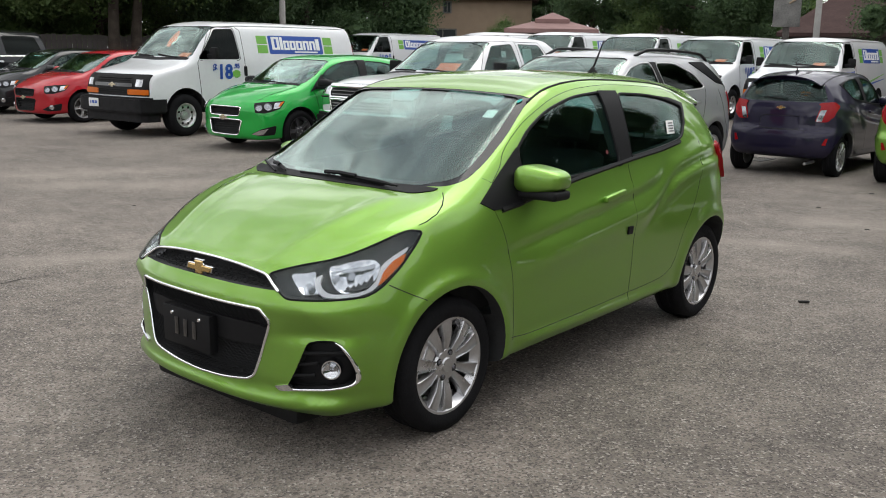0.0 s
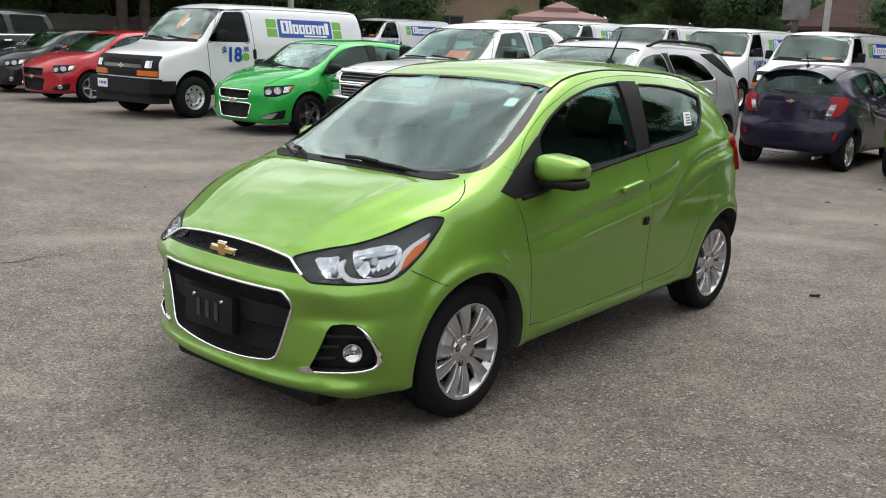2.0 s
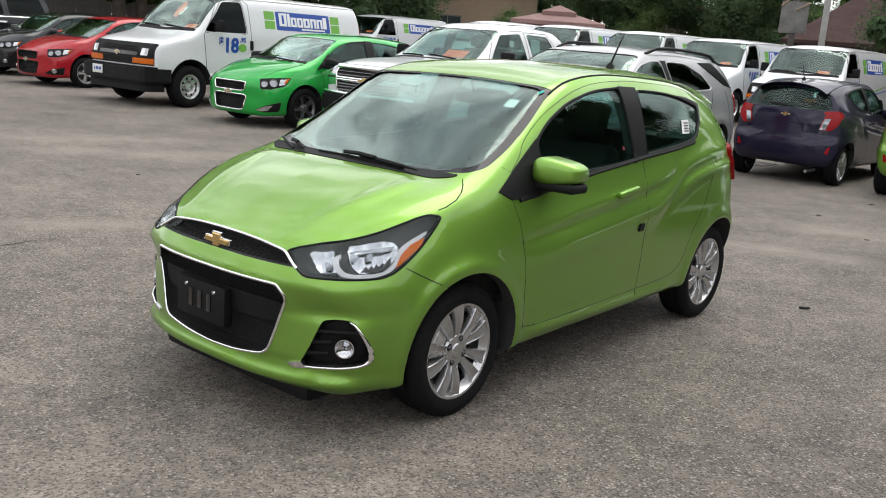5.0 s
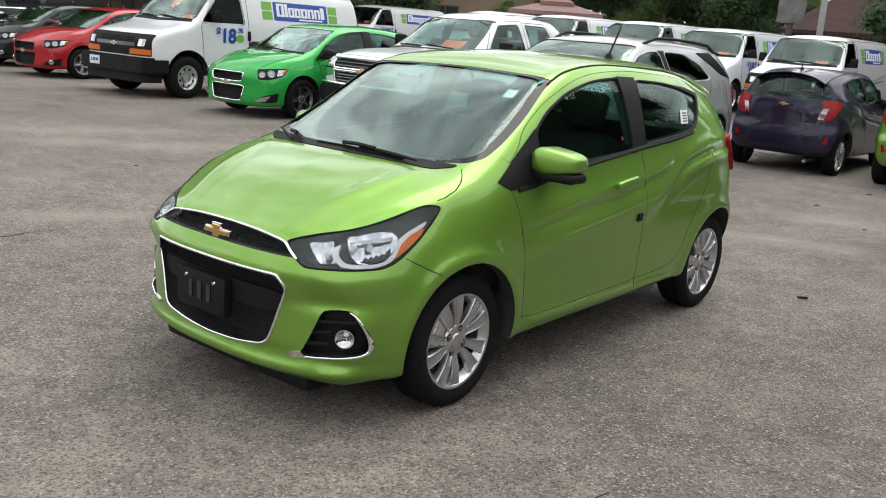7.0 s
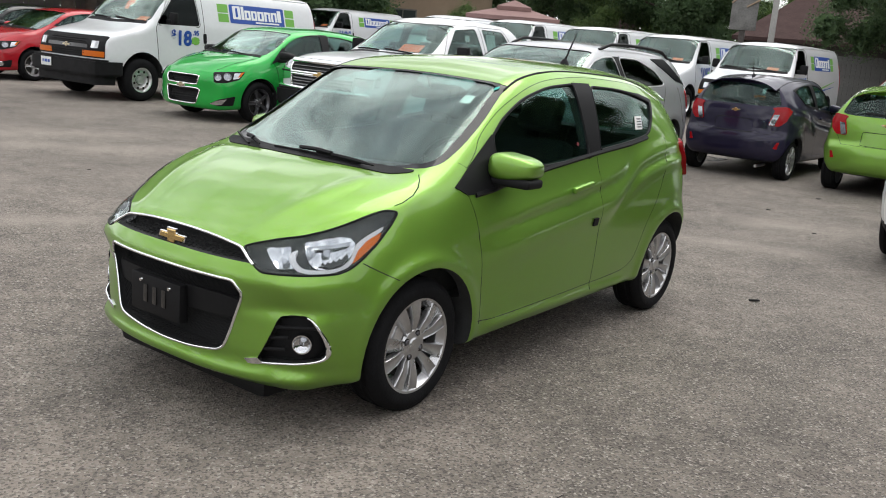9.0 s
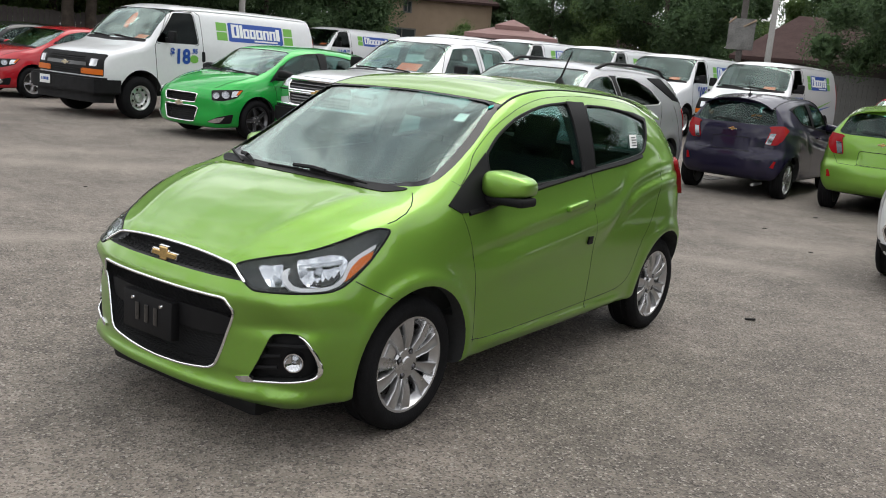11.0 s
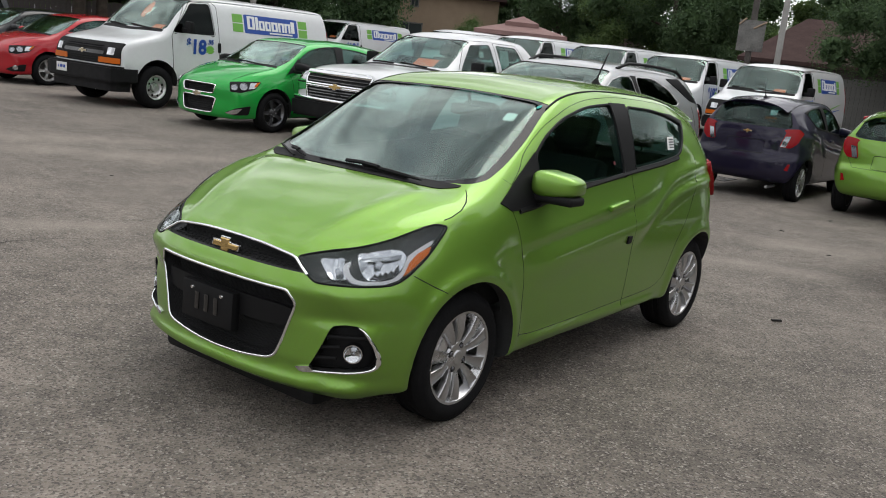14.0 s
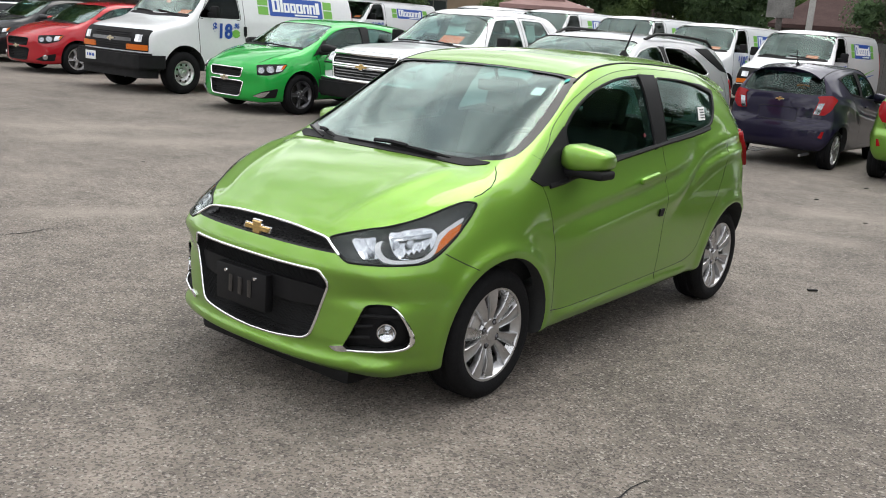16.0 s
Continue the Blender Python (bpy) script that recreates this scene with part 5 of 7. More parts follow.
SUV = make_spec(SUV_RAW, -0.93, 3.8, pz=[(0.2, 0.06), (0.6, 0.0), (0.95, 0.08)], rz=[(0.3, 0.05), (0.6, 0.0), (1.0, 0.04), (1.3, 0.12), (1.55, 0.22)], lf=0.8, kf=0.36, pf=2.6, lr=0.7, kr=0.42, edge=0.08, side=suv_side)
SUV_SIDE = ([(0.52, 1.12), (0.64, 1.34), (0.84, 1.45), (1.08, 1.50), (1.34, 1.51), (1.44, 1.15)], [(1.56, 1.16), (1.46, 1.51), (1.98, 1.50), (2.40, 1.38), (2.60, 1.23), (2.54, 1.195)])
BIG_RAW = dict(
    zc=[(-0.9, 1.0), (-0.8, 1.12), (0.3, 1.24), (0.7, 1.5), (1.1, 1.83), (1.5, 1.93), (2.5, 1.95), (3.9, 1.93), (4.1, 1.90)],
    ze=[(-0.9, 0.98), (0.3, 1.18), (0.75, 1.48), (1.15, 1.78), (1.6, 1.85), (3.9, 1.85), (4.1, 1.82)],
    we=[(-0.9, 0.84), (0.3, 0.88), (1.15, 0.76), (4.1, 0.74)],
    zb=[(-0.9, 0.9), (0.3, 1.14), (1.0, 1.24), (4.1, 1.28)],
    wb=[(-0.9, 0.92), (0.0, 0.97), (4.1, 0.96)],
    zm=[(-0.9, 0.8), (4.1, 0.85)],
    wm=[(-0.9, 0.95), (0.0, 1.01), (4.1, 1.0)],
    ws=[(-0.9, 0.9), (4.1, 0.93)],
    zs=[(-0.9, 0.40), (4.1, 0.45)])
BIG_SUV = make_spec(BIG_RAW, -0.9, 4.1, pz=[(0.4, 0.02), (1.1, 0.05)], rz=[(0.4, 0.0), (1.2, 0.03), (1.85, 0.16)], lf=0.5, kf=0.12, pf=3, lr=0.5, kr=0.06, edge=0.09)


def window_trim(car, sp, skin, mat, r=0.008):
    for poly in (SMALL_FRONT_WIN, SMALL_REAR_WIN):
        for s in (1, -1):
            part("window_moulding", tube(skin.line(loc_poly([tuple(p[:2]) for p in poly], sp), "x", s, 0.0, 0.06, True), r, 5, close=True), mat, car)


def doors(car, sp, skin, paint, handle=True):
    """Door gaps, handles and pillar covers of a hatchback-like body."""
    for line in ([(0.40, 0.30), (0.385, 0.5), (0.35, 0.80), (0.30, 0.91)], [(0.38, 0.30), (1.0, 0.285), (1.85, 0.32), (2.02, 0.60), (2.20, 0.85), (2.27, 1.10)], [(1.40, 1.38), (1.435, 1.05), (1.455, 0.75), (1.44, 0.30)]):
        gap(car, skin, loc_poly(line, sp), "x", r=0.004)
    lay(car, "pillar_trim", skin, loc_poly([(1.345, 1.015), (1.355, 1.392), (1.545, 1.388), (1.482, 1.045)], sp), "x", BLACK_TRIM, 0.006, frac=0.02)
    lay(car, "pillar_trim", skin, loc_poly([(0.24, 0.895), (0.36, 1.005), (0.55, 1.17), (0.545, 0.985)], sp), "x", BLACK_TRIM, 0.006, frac=0.02)
    if handle:
        for y in (1.12, 1.98):
            for s in (1, -1):
                a, nn = skin.hit(loc_poly([(y, 0.90 if y < 1.5 else 0.93)], sp)[0], "x", s)
                b = bmesh.new()
                box(b, (-0.012, -0.10, -0.016), (0.016, 0.10, 0.016), 0.012, 2)
                bmesh.ops.translate(b, verts=b.verts, vec=a + nn * 0.02)
                part("door_handle", b, paint, car)


def compact_car(name, label, m, paint, wheel_key, kind, rim_mat, group="", trim=None):
    car = thing(name, label, "car", group, m)
    sp = COMPACT
    up = flat([(-0.38, 0.685), (0.38, 0.685), (0.35, 0.545), (-0.35, 0.545)])
    low = flat([(-0.40, 0.49), (0.40, 0.49), (0.33, 0.25), (-0.33, 0.25)])
    skin = carve_body(car, sp, paint, (0, 2.525), (0.36, 0.33), hatch_windows(sp), (0.18, 2.72), extra=[prism(up, "y", -1.4, -0.72), prism(low, "y", -1.4, -0.72)], step=0.08, n=5)
    wheel_set(car, wheel_key, (0, 2.525), 1.51, 0.315, 0.222, 0.205, kind, rim_mat)
    cabin_fittings(car, sp)
    trim = trim or PLASTIC
    for poly, nm in ((up, "upper_grille"), (low, "lower_grille")):
        part(nm + "_trim", tube(skin.line(poly, "y", -1, 0.001, 0.04, True), 0.010, 6, close=True), trim, car)
        grille_bars(car, skin, poly, nm, PLASTIC)
    e, _ = skin.hit((0, 0.517), "y", -1, 0.006)
    badge(car, tuple(e), 0.19, 0.075, 4, mat=PALE_GOLD)
    hl = new("headlight")
    hl.parent = car
    lay(hl, "housing", skin, [(-0.09, 0.745), (-0.07, 0.60), (0.10, 0.60), (0.30, 0.66), (0.38, 0.78), (0.12, 0.765)], "f", BLACK_TRIM, 0.008, step=0.03)
    lens_round(hl, "lamp", skin, (-0.01, 0.668), "f", 0.052, LAMP_GREY, 0.016)
    lens_round(hl, "lamp", skin, (0.12, 0.685), "f", 0.060, LAMP_GREY, 0.016)
    lay(hl, "corner_reflector", skin, [(0.20, 0.655), (0.29, 0.675), (0.35, 0.76), (0.22, 0.745)], "f", LAMP_SILVER, 0.014, step=0.03)
    lay(hl, "amber_marker", skin, [(0.27, 0.685), (0.31, 0.70), (0.36, 0.77), (0.31, 0.755)], "f", AMBER, 0.018, step=0.03)
    fg = new("fog_lamp")
    fg.parent = car
    lay(fg, "pocket", skin, [(-0.14, 0.275), (0.02, 0.355), (0.25, 0.41), (0.22, 0.265), (0.0, 0.25)], "f", PLASTIC, 0.008, step=0.04)
    if paint is GREEN:
        lay(fg, "lamp", skin, [(-0.13, 0.275), (0.0, 0.335), (0.13, 0.365), (0.05, 0.275), (-0.03, 0.262)], "f", LAMP_SILVER, 0.014, step=0.04)
    else:
        lens_round(fg, "lamp", skin, (0.06, 0.33), "f", 0.05, LAMP_SILVER, 0.014)
    doors(car, sp, skin, paint)
    window_trim(car, sp, skin, BLACK_TRIM)
    mirror_pair(car, sp, PLASTIC if paint is GREEN else paint, sp["ty"](0.43), 1.05, 0.95)
    lay(car, "cowl", skin, [(-0.70, 0.10), (0.0, 0.03), (0.70, 0.10), (0.68, 0.17), (0.0, 0.09), (-0.68, 0.17)], "z", PLASTIC, 0.004, frac=0.2)
    wipers(car, skin, ((0.40, -0.25, 0.10, 0.15), (-0.15, -0.62, 0.09, 0.19)))
    gap(car, skin, [(-0.70, 0.05), (-0.68, -0.2), (-0.55, -0.62)], "z", 1, 0.004, both=False)
    gap(car, skin, [(0.70, 0.05), (0.68, -0.2), (0.55, -0.62)], "z", 1, 0.004, both=False)
    return car, skin


sonic, sonic_skin = compact_car("compact_hatchback", "bright green compact hatchback with dark five-spoke wheels", pose(-8.98, 6.98, 0, 0, 0, 0.5), GREEN, "dark_five", "five", DARK_ALLOY, trim=CHROME)
red, _ = compact_car("compact_hatchback", "red compact hatchback with silver five-spoke wheels", pose(-16.0, 7.2, 0, 0, 0, 1.5), RED, "five", "five", ALLOY)
black, _ = compact_car("compact_car", "black compact car parked beside the red hatchback", pose(-19.0, 7.6, 0, 0, 0, 2), BLACK_PAINT, "five", "five", ALLOY)
tagged(copy_thing(red, pose(-1.3, 19.0, 0, 0, 0, 0)), "red compact hatchback, only its roof in view behind the others")
tagged(copy_thing(red, pose(-28.5, 13.2, 0, 0, 0, 2)), "dark red compact car far back in the lot")


def suv_car(name, label, m, paint, wheels, rear_glass, key):
    car = thing(name, label, "car", "", m)
    sp = SUV
    wins = [("x", 1, flat(SUV_SIDE[0], 0.2), -1.4, 1.4, SIDE_GLASS, "side_window"), ("x", 1, flat(SUV_SIDE[1], 0.2), -1.4, 1.4, rear_glass, "side_window"),
            ("y", -1, flat([(-0.75, 1.19), (-0.63, 1.56), (0.63, 1.56), (0.75, 1.19)], 0.1), -1.6, 1.2, WS_GLASS, "windscreen"),
            ("y", 1, flat([(-0.60, 1.18), (-0.52, 1.47), (0.52, 1.47), (0.60, 1.18)], 0.12), 2.9, 4.6, rear_glass, "rear_window")]
    skin = carve_body(car, sp, paint, (0, 2.857), (wheels[0] + 0.04, wheels[0] + 0.005), wins, (0.3, 3.3), floor=0.5, step=0.07, n=7)
    wheel_set(car, key, (0, 2.857), 1.60, *wheels, "ten", ALLOY)
    cabin_fittings(car, sp, 1, 0.35, 0.12)
    for poly in SUV_SIDE:
        for s in (1, -1):
            part("window_moulding", tube(skin.line(flat(poly, 0.2), "x", s, 0.0, 0.06, True), 0.009, 5, close=True), LAMP_SATIN, car)
    lay(car, "pillar_trim", skin, [(1.425, 1.13), (1.33, 1.515), (1.47, 1.515), (1.57, 1.14)], "x", BLACK_TRIM, 0.006, frac=0.02)
    for line in ([(0.48, 0.45), (0.46, 0.85), (0.42, 1.05)], [(0.5, 0.42), (2.0, 0.45), (2.42, 0.75), (2.62, 1.18)], [(1.50, 1.53), (1.52, 0.8), (1.50, 0.44)], [(3.05, 1.18), (3.2, 0.75), (3.3, 0.7)]):
        gap(car, skin, line, "x", r=0.004)
    for y, z in ((1.25, 0.98), (2.25, 1.03)):
        for s in (1, -1):
            h = new("door_handle")
            h.parent = car
            a, nn = skin.hit((y, z), "x", s)
            b = bmesh.new()
            box(b, (-0.012, -0.11, -0.018), (0.018, 0.11, 0.018), 0.012, 2)
            bmesh.ops.translate(b, verts=b.verts, vec=a + nn * 0.025)
            part("grip", b, paint, h)
            part("cup", skin.patch(circle(y, z, 0.045, 16), "x", s, 0.002, 0.006, 0.05), BLACK_TRIM, h)
    mirror_pair(car, sp, paint, 0.78, 1.17, 1.0, 1.15)
    lay(car, "cowl", skin, [(-0.76, 0.22), (0.0, 0.12), (0.76, 0.22), (0.74, 0.30), (0.0, 0.20), (-0.74, 0.30)], "z", PLASTIC, 0.004, frac=0.2)
    return car, skin


suv, suv_skin = suv_car("sport_utility", "silver sport utility vehicle with black roof rails", pose(-2.85, 5.8, -0.02, 0, 0, 1), SILVER, (0.365, 0.24, 0.225), DARK_GLASS, "suv")
for s in (1, -1):
    rail = [suv_skin.hit((s * 0.60, 1.15 + 2.0 * k / 16), "z", 1, 0.06 * min(1, min(k, 16 - k) / 2))[0] for k in range(17)]
    part("roof_rail", tube(rail, 0.019, 8), BLACK_TRIM, suv, "black roof rail", 60)
lay(suv, "quarter_glass", suv_skin, [(2.40, 1.515), (2.88, 1.52), (3.36, 1.22), (3.05, 1.255)], "x", BLACK_GLASS, 0.008, frac=0.06)
lay(suv, "tail_light", suv_skin, [(3.36, 1.13), (3.60, 1.15), (3.66, 0.86), (3.50, 0.88)], "x", RED_LENS, 0.012)
lay(suv, "tail_light", suv_skin, [(0.50, 0.90), (0.52, 1.12), (0.74, 1.14), (0.76, 0.88)], "y", RED_LENS, 0.012, both=False)
lay(suv, "fuel_flap", suv_skin, [(2.92, 0.98), (2.92, 1.11), (3.06, 1.11), (3.06, 0.98)], "x", SILVER, 0.003)

crossover, cross_skin = suv_car("crossover", "white crossover with black lower bumper, its front corner in view", pose(2.25, 5.95, 0, 0, 0, 0), WHITE, (0.345, 0.22, 0.215), SIDE_GLASS, "crossover")
lay(crossover, "headlight", cross_skin, [(-0.25, 0.98), (-0.22, 0.72), (0.02, 0.70), (0.32, 0.90), (0.30, 0.98)], "f", LAMP_SILVER, 0.008, label="clear headlight with chrome reflector")
lay(crossover, "fog_surround", cross_skin, [(-0.24, 0.60), (-0.26, 0.42), (0.02, 0.38), (0.06, 0.48), (-0.02, 0.58)], "f", CHROME, 0.008)
lay(crossover, "fog_lamp", cross_skin, [(-0.225, 0.575), (-0.235, 0.44), (0.0, 0.405), (0.03, 0.48), (-0.03, 0.56)], "f", GLOSS_BLACK, 0.014)
lay(crossover, "fog_glass", cross_skin, [(-0.16, 0.55), (-0.17, 0.45), (-0.02, 0.43), (0.0, 0.50), (-0.05, 0.545)], "f", LAMP_SILVER, 0.018)
lay(crossover, "lower_bumper", cross_skin, [(-0.60, 0.34), (-0.60, 0.10), (0.45, 0.10), (0.40, 0.36), (0.0, 0.36)], "f", PLASTIC, 0.010)
lay(crossover, "grille", cross_skin, [(-0.55, 0.86), (0.55, 0.86), (0.50, 0.45), (-0.50, 0.45)], "y", PLASTIC, 0.006, side=-1, both=False)

def large_suv(label, m):
    car = thing("large_sport_utility", label, "car", "", m)
    wins = [("x", 1, flat([(0.85, 1.28), (1.22, 1.74), (1.75, 1.79), (1.80, 1.29)], 0.1), -1.4, 1.4, DARK_GLASS, "side_window"),
            ("x", 1, flat([(1.92, 1.30), (1.88, 1.79), (2.66, 1.79), (2.72, 1.31)], 0.1), -1.4, 1.4, DARK_GLASS, "side_window"),
            ("x", 1, flat([(2.86, 1.31), (2.82, 1.79), (3.70, 1.78), (3.84, 1.33)], 0.12), -1.4, 1.4, DARK_GLASS, "side_window"),
            ("y", -1, flat([(-0.80, 1.30), (-0.70, 1.80), (0.70, 1.80), (0.80, 1.30)], 0.08), -1.6, 1.5, WS_GLASS, "windscreen")]
    skin = carve_body(car, BIG_SUV, BLACK_PAINT, (0, 2.95), (0.47, 0.42), wins, (0.5, 3.75), floor=0.7, step=0.1, n=5)
    wheel_set(car, "pickup", (0, 2.95), 1.74, 0.40, 0.235, 0.265, "six", ALLOY)
    gap(car, skin, [(0.6, 1.245), (2.0, 1.265), (3.85, 1.285)], "x", r=0.012, mat=CHROME, name="waist_trim", off=0.0)
    gap(car, skin, [(1.86, 1.84), (1.86, 0.6)], "x", r=0.005)
    gap(car, skin, [(2.78, 1.84), (2.78, 0.9)], "x", r=0.005)
    lay(car, "tail_light", skin, [(3.95, 0.95), (3.93, 1.30), (4.05, 1.30), (4.10, 0.95)], "x", RED_LENS, 0.010)
    for y in (1.65, 2.55):
        lay(car, "door_handle", skin, [(y, 1.12), (y, 1.16), (y + 0.2, 1.16), (y + 0.2, 1.12)], "x", CHROME, 0.03, thick=0.03)
    return car


big = large_suv("large black sport utility vehicle with dark windows", pose(-21.9, 5.55, 0, 0, 0, 1))

# ---- cargo vans ----
VAN_RAW = dict(
    zc=[(-0.84, 1.06), (-0.75, 1.13), (-0.3, 1.24), (0.12, 1.36), (0.45, 1.71), (0.78, 1.99), (1.1, 2.065), (2.5, 2.09), (4.4, 2.08), (4.6, 2.04)],
    ze=[(-0.84, 1.05), (-0.7, 1.10), (-0.3, 1.19), (0.15, 1.33), (0.5, 1.69), (0.8, 1.94), (1.2, 2.0), (4.4, 2.01), (4.6, 1.97)],
    we=[(-0.84, 0.91), (-0.3, 0.95), (0.15, 0.93), (0.6, 0.86), (0.9, 0.81), (4.6, 0.80)],
    zb=[(-0.84, 0.95), (0.0, 1.16), (0.3, 1.33), (4.6, 1.36)],
    wb=[(-0.84, 0.93), (-0.4, 0.965), (0.2, 0.965), (1.0, 0.97), (4.6, 0.97)],
    zm=[(-0.84, 0.75), (4.6, 0.78)],
    wm=[(-0.84, 0.96), (-0.3, 1.005), (4.6, 1.005)],
    ws=[(-0.84, 0.90), (0.0, 0.96), (4.6, 0.95)],
    zs=[(-0.84, 0.40), (4.6, 0.40)])
VAN = make_spec(VAN_RAW, -0.84, 4.6, pz=[(0.3, 0.0), (0.9, 0.02), (1.1, 0.10)], rz=[(0.4, 0.0), (1.3, 0.02), (2.0, 0.12)], lf=0.5, kf=0.10, pf=3, lr=0.4, kr=0.04, edge=0.09)


def lettering(text, size, mat, parent, m, depth=0.002, name="lettering"):
    """Raised letters in the built-in font."""
    cu = bpy.data.curves.new("t", "FONT")
    cu.body, cu.size, cu.extrude, cu.align_x, cu.offset = text, size, depth, "CENTER", size * 0.035
    tmp = new("t", cu)
    me = bpy.data.meshes.new_from_object(tmp.evaluated_get(bpy.context.evaluated_depsgraph_get()))
    bpy.data.objects.remove(tmp)
    bpy.data.curves.remove(cu)
    me.materials.clear()
    me.materials.append(mat)
    o = new(name, me)
    o.parent = parent
    o.matrix_basis = m
    return o


def cargo_van(label, m):
    car = thing("cargo_van", label, "van", "rental vans", m)
    wins = [("x", 1, flat([(0.33, 1.365), (0.80, 1.91), (1.24, 1.93), (1.30, 1.365)], [0.08, 0.12, 0.12, 0.08]), -1.3, 1.3, DARK_GLASS, "side_window"),
            ("y", -1, flat([(-0.86, 1.40), (-0.775, 1.965), (0.775, 1.965), (0.86, 1.40)], 0.08), -1.6, 1.1, WS_GLASS, "windscreen")]
    skin = carve_body(car, VAN, WHITE, (0, 3.43), (0.46, 0.40), wins, (0.22, 1.6), floor=0.7, step=0.08, n=5)
    wheel_set(car, "van", (0, 3.43), 1.72, 0.375, 0.218, 0.24, "steel", STEEL)
    for x in (0.45, -0.45):
        seat(car, x, 1.0, 0.75, 1.1)
    part("dashboard", boxes(((-0.85, 0.27, 0.72), (0.85, 0.62, 1.30)), bevel=0.06), INTERIOR, car)
    # nose: black grille panel, lamps, bumper
    lay(car, "grille_panel", skin, [(-0.90, 1.09), (0.90, 1.09), (0.92, 0.72), (-0.92, 0.72)], "y", PLASTIC, 0.010, -1, both=False, frac=0.05)
    for z in (0.79, 0.825, 0.98, 1.015):
        part("grille_slat", tube(skin.line([(-0.49, z), (0.49, z)], "y", -1, 0.016, 0.08), 0.008, 6), PLASTIC, car, "", 60)
    part("grille_beam", skin.patch(flat([(-0.56, 0.935), (0.56, 0.935), (0.56, 0.875), (-0.56, 0.875)], 0.1), "y", -1, 0.019, 0.012, 0.1), GLOSS_BLACK, car)
    lay(car, "side_panel", skin, [(0.02, 1.09), (0.14, 1.07), (0.14, 0.72), (0.02, 0.72)], "f", PLASTIC, 0.010, frac=0.1)
    # flat near-black plates on the panel, coloured as the shade inside openings
    for z0, z1 in ((0.95, 1.05), (0.77, 0.86)):
        lay(car, "grille_opening", skin, [(-0.50, z1), (0.50, z1), (0.52, z0), (-0.52, z0)], "y", DARK, 0.014, -1, both=False, frac=0.1)
    e, _ = skin.hit((0, 0.905), "y", -1, 0.02)
    badge(car, tuple(e), 0.20, 0.075, 0, mat=PALE_GOLD)
    for s in (1, -1):
        h = new("headlight")
        h.parent = car
        c = [(0.64, 0.885), (0.80, 0.885), (0.80, 0.995), (0.64, 0.995)]
        a = [(0.44, 0.742), (0.91, 0.742), (0.91, 0.835), (0.44, 0.835)]
        ring = [(0.71 + (u - 0.71) * 1.14, 0.94 + (v - 0.94) * 1.2) for u, v in c]
        for nm, poly, mt in (("lamp_frame", ring, GLOSS_BLACK), ("lamp", c, LAMP_SILVER), ("amber_strip", a, AMBER)):
            b = skin.patch(flat(poly, 0.1), "y", -1, 0.016 if mt is GLOSS_BLACK else 0.022, 0.01, 0.08)
            part(nm, b if s > 0 else mirror_x(b), mt, h)
        b = skin.patch(flat([(0.0, 0.742), (0.13, 0.742), (0.13, 0.835), (0.0, 0.835)], 0.1), "f", 1, 0.018, 0.01, 0.05)
        part("amber_corner", b if s > 0 else mirror_x(b), AMBER, h)
    bm = prism(flat([(-0.98, -0.78), (-0.90, -0.95), (0.90, -0.95), (0.98, -0.78), (1.02, -0.42), (0.80, -0.40), (-0.80, -0.40), (-1.02, -0.42)], 0.2), "z", 0.42, 0.70)
    bmesh.ops.bevel(bm, geom=[e for e in bm.edges if abs(e.verts[0].co.z - e.verts[1].co.z) < 0.01], offset=0.03, segments=2, affect="EDGES")
    part("bumper", bm, PLASTIC, car, "black front bumper", 40)
    bm = prism(flat([(-0.90, -0.74), (-0.82, -0.86), (0.82, -0.86), (0.90, -0.74), (0.92, -0.46), (-0.92, -0.46)], 0.2), "z", 0.27, 0.43)
    part("valance", bm, PLASTIC, car, "", 40)
    pl = part("number_plate", boxes(((-0.15, -0.008, -0.075), (0.15, 0.0, 0.075)), bevel=0.003), PAPER, car)
    pl.matrix_basis = pose(-0.42, -0.957, 0.58)
    for k, (a, b) in enumerate(((-0.10, -0.07), (-0.04, 0.03), (0.05, 0.11))):
        part("plate_bar", boxes(((a, -0.0105, -0.02), (b, -0.0078, 0.03))), SIGN_BLUE, pl)
    # flanks
    for s in (1, -1):
        sign = new("sign_panel")
        sign.parent = car
        for poly, mt, nm in (([(2.08, 1.475), (2.08, 1.825), (3.56, 1.825), (3.56, 1.475)], SIGN_BLUE, "blue_field"),
                             ([(1.78, 1.485), (1.78, 1.64), (2.04, 1.64), (2.04, 1.485)], SIGN_GREEN, "green_block"), ([(1.78, 1.66), (1.78, 1.815), (2.04, 1.815), (2.04, 1.66)], SIGN_GREEN, "green_block"),
                             ([(3.60, 1.485), (3.60, 1.64), (3.85, 1.64), (3.85, 1.485)], SIGN_GREEN, "green_block"), ([(3.60, 1.66), (3.60, 1.815), (3.85, 1.815), (3.85, 1.66)], SIGN_GREEN, "green_block")):
            part(nm, skin.patch(flat(poly, 0.05), "x", s, 0.004, 0.006, 0.3), mt, sign)
        # the wordmark as plain white blocks
        y = 2.16
        for w, h in ((0.20, 0.245), (0.07, 0.245), (0.15, 0.18), (0.15, 0.18), (0.17, 0.18), (0.16, 0.18), (0.16, 0.18), (0.10, 0.225)):
            ya, yb_ = (y, y + w)
            if s < 0:
                ya, yb_ = 5.64 - y - w, 5.64 - y
            part("white_block", skin.patch([(ya, 1.555), (ya, 1.555 + h), (yb_, 1.555 + h), (yb_, 1.555)], "x", s, 0.008, 0.006, 0.3), SIGN_WHITE, sign)
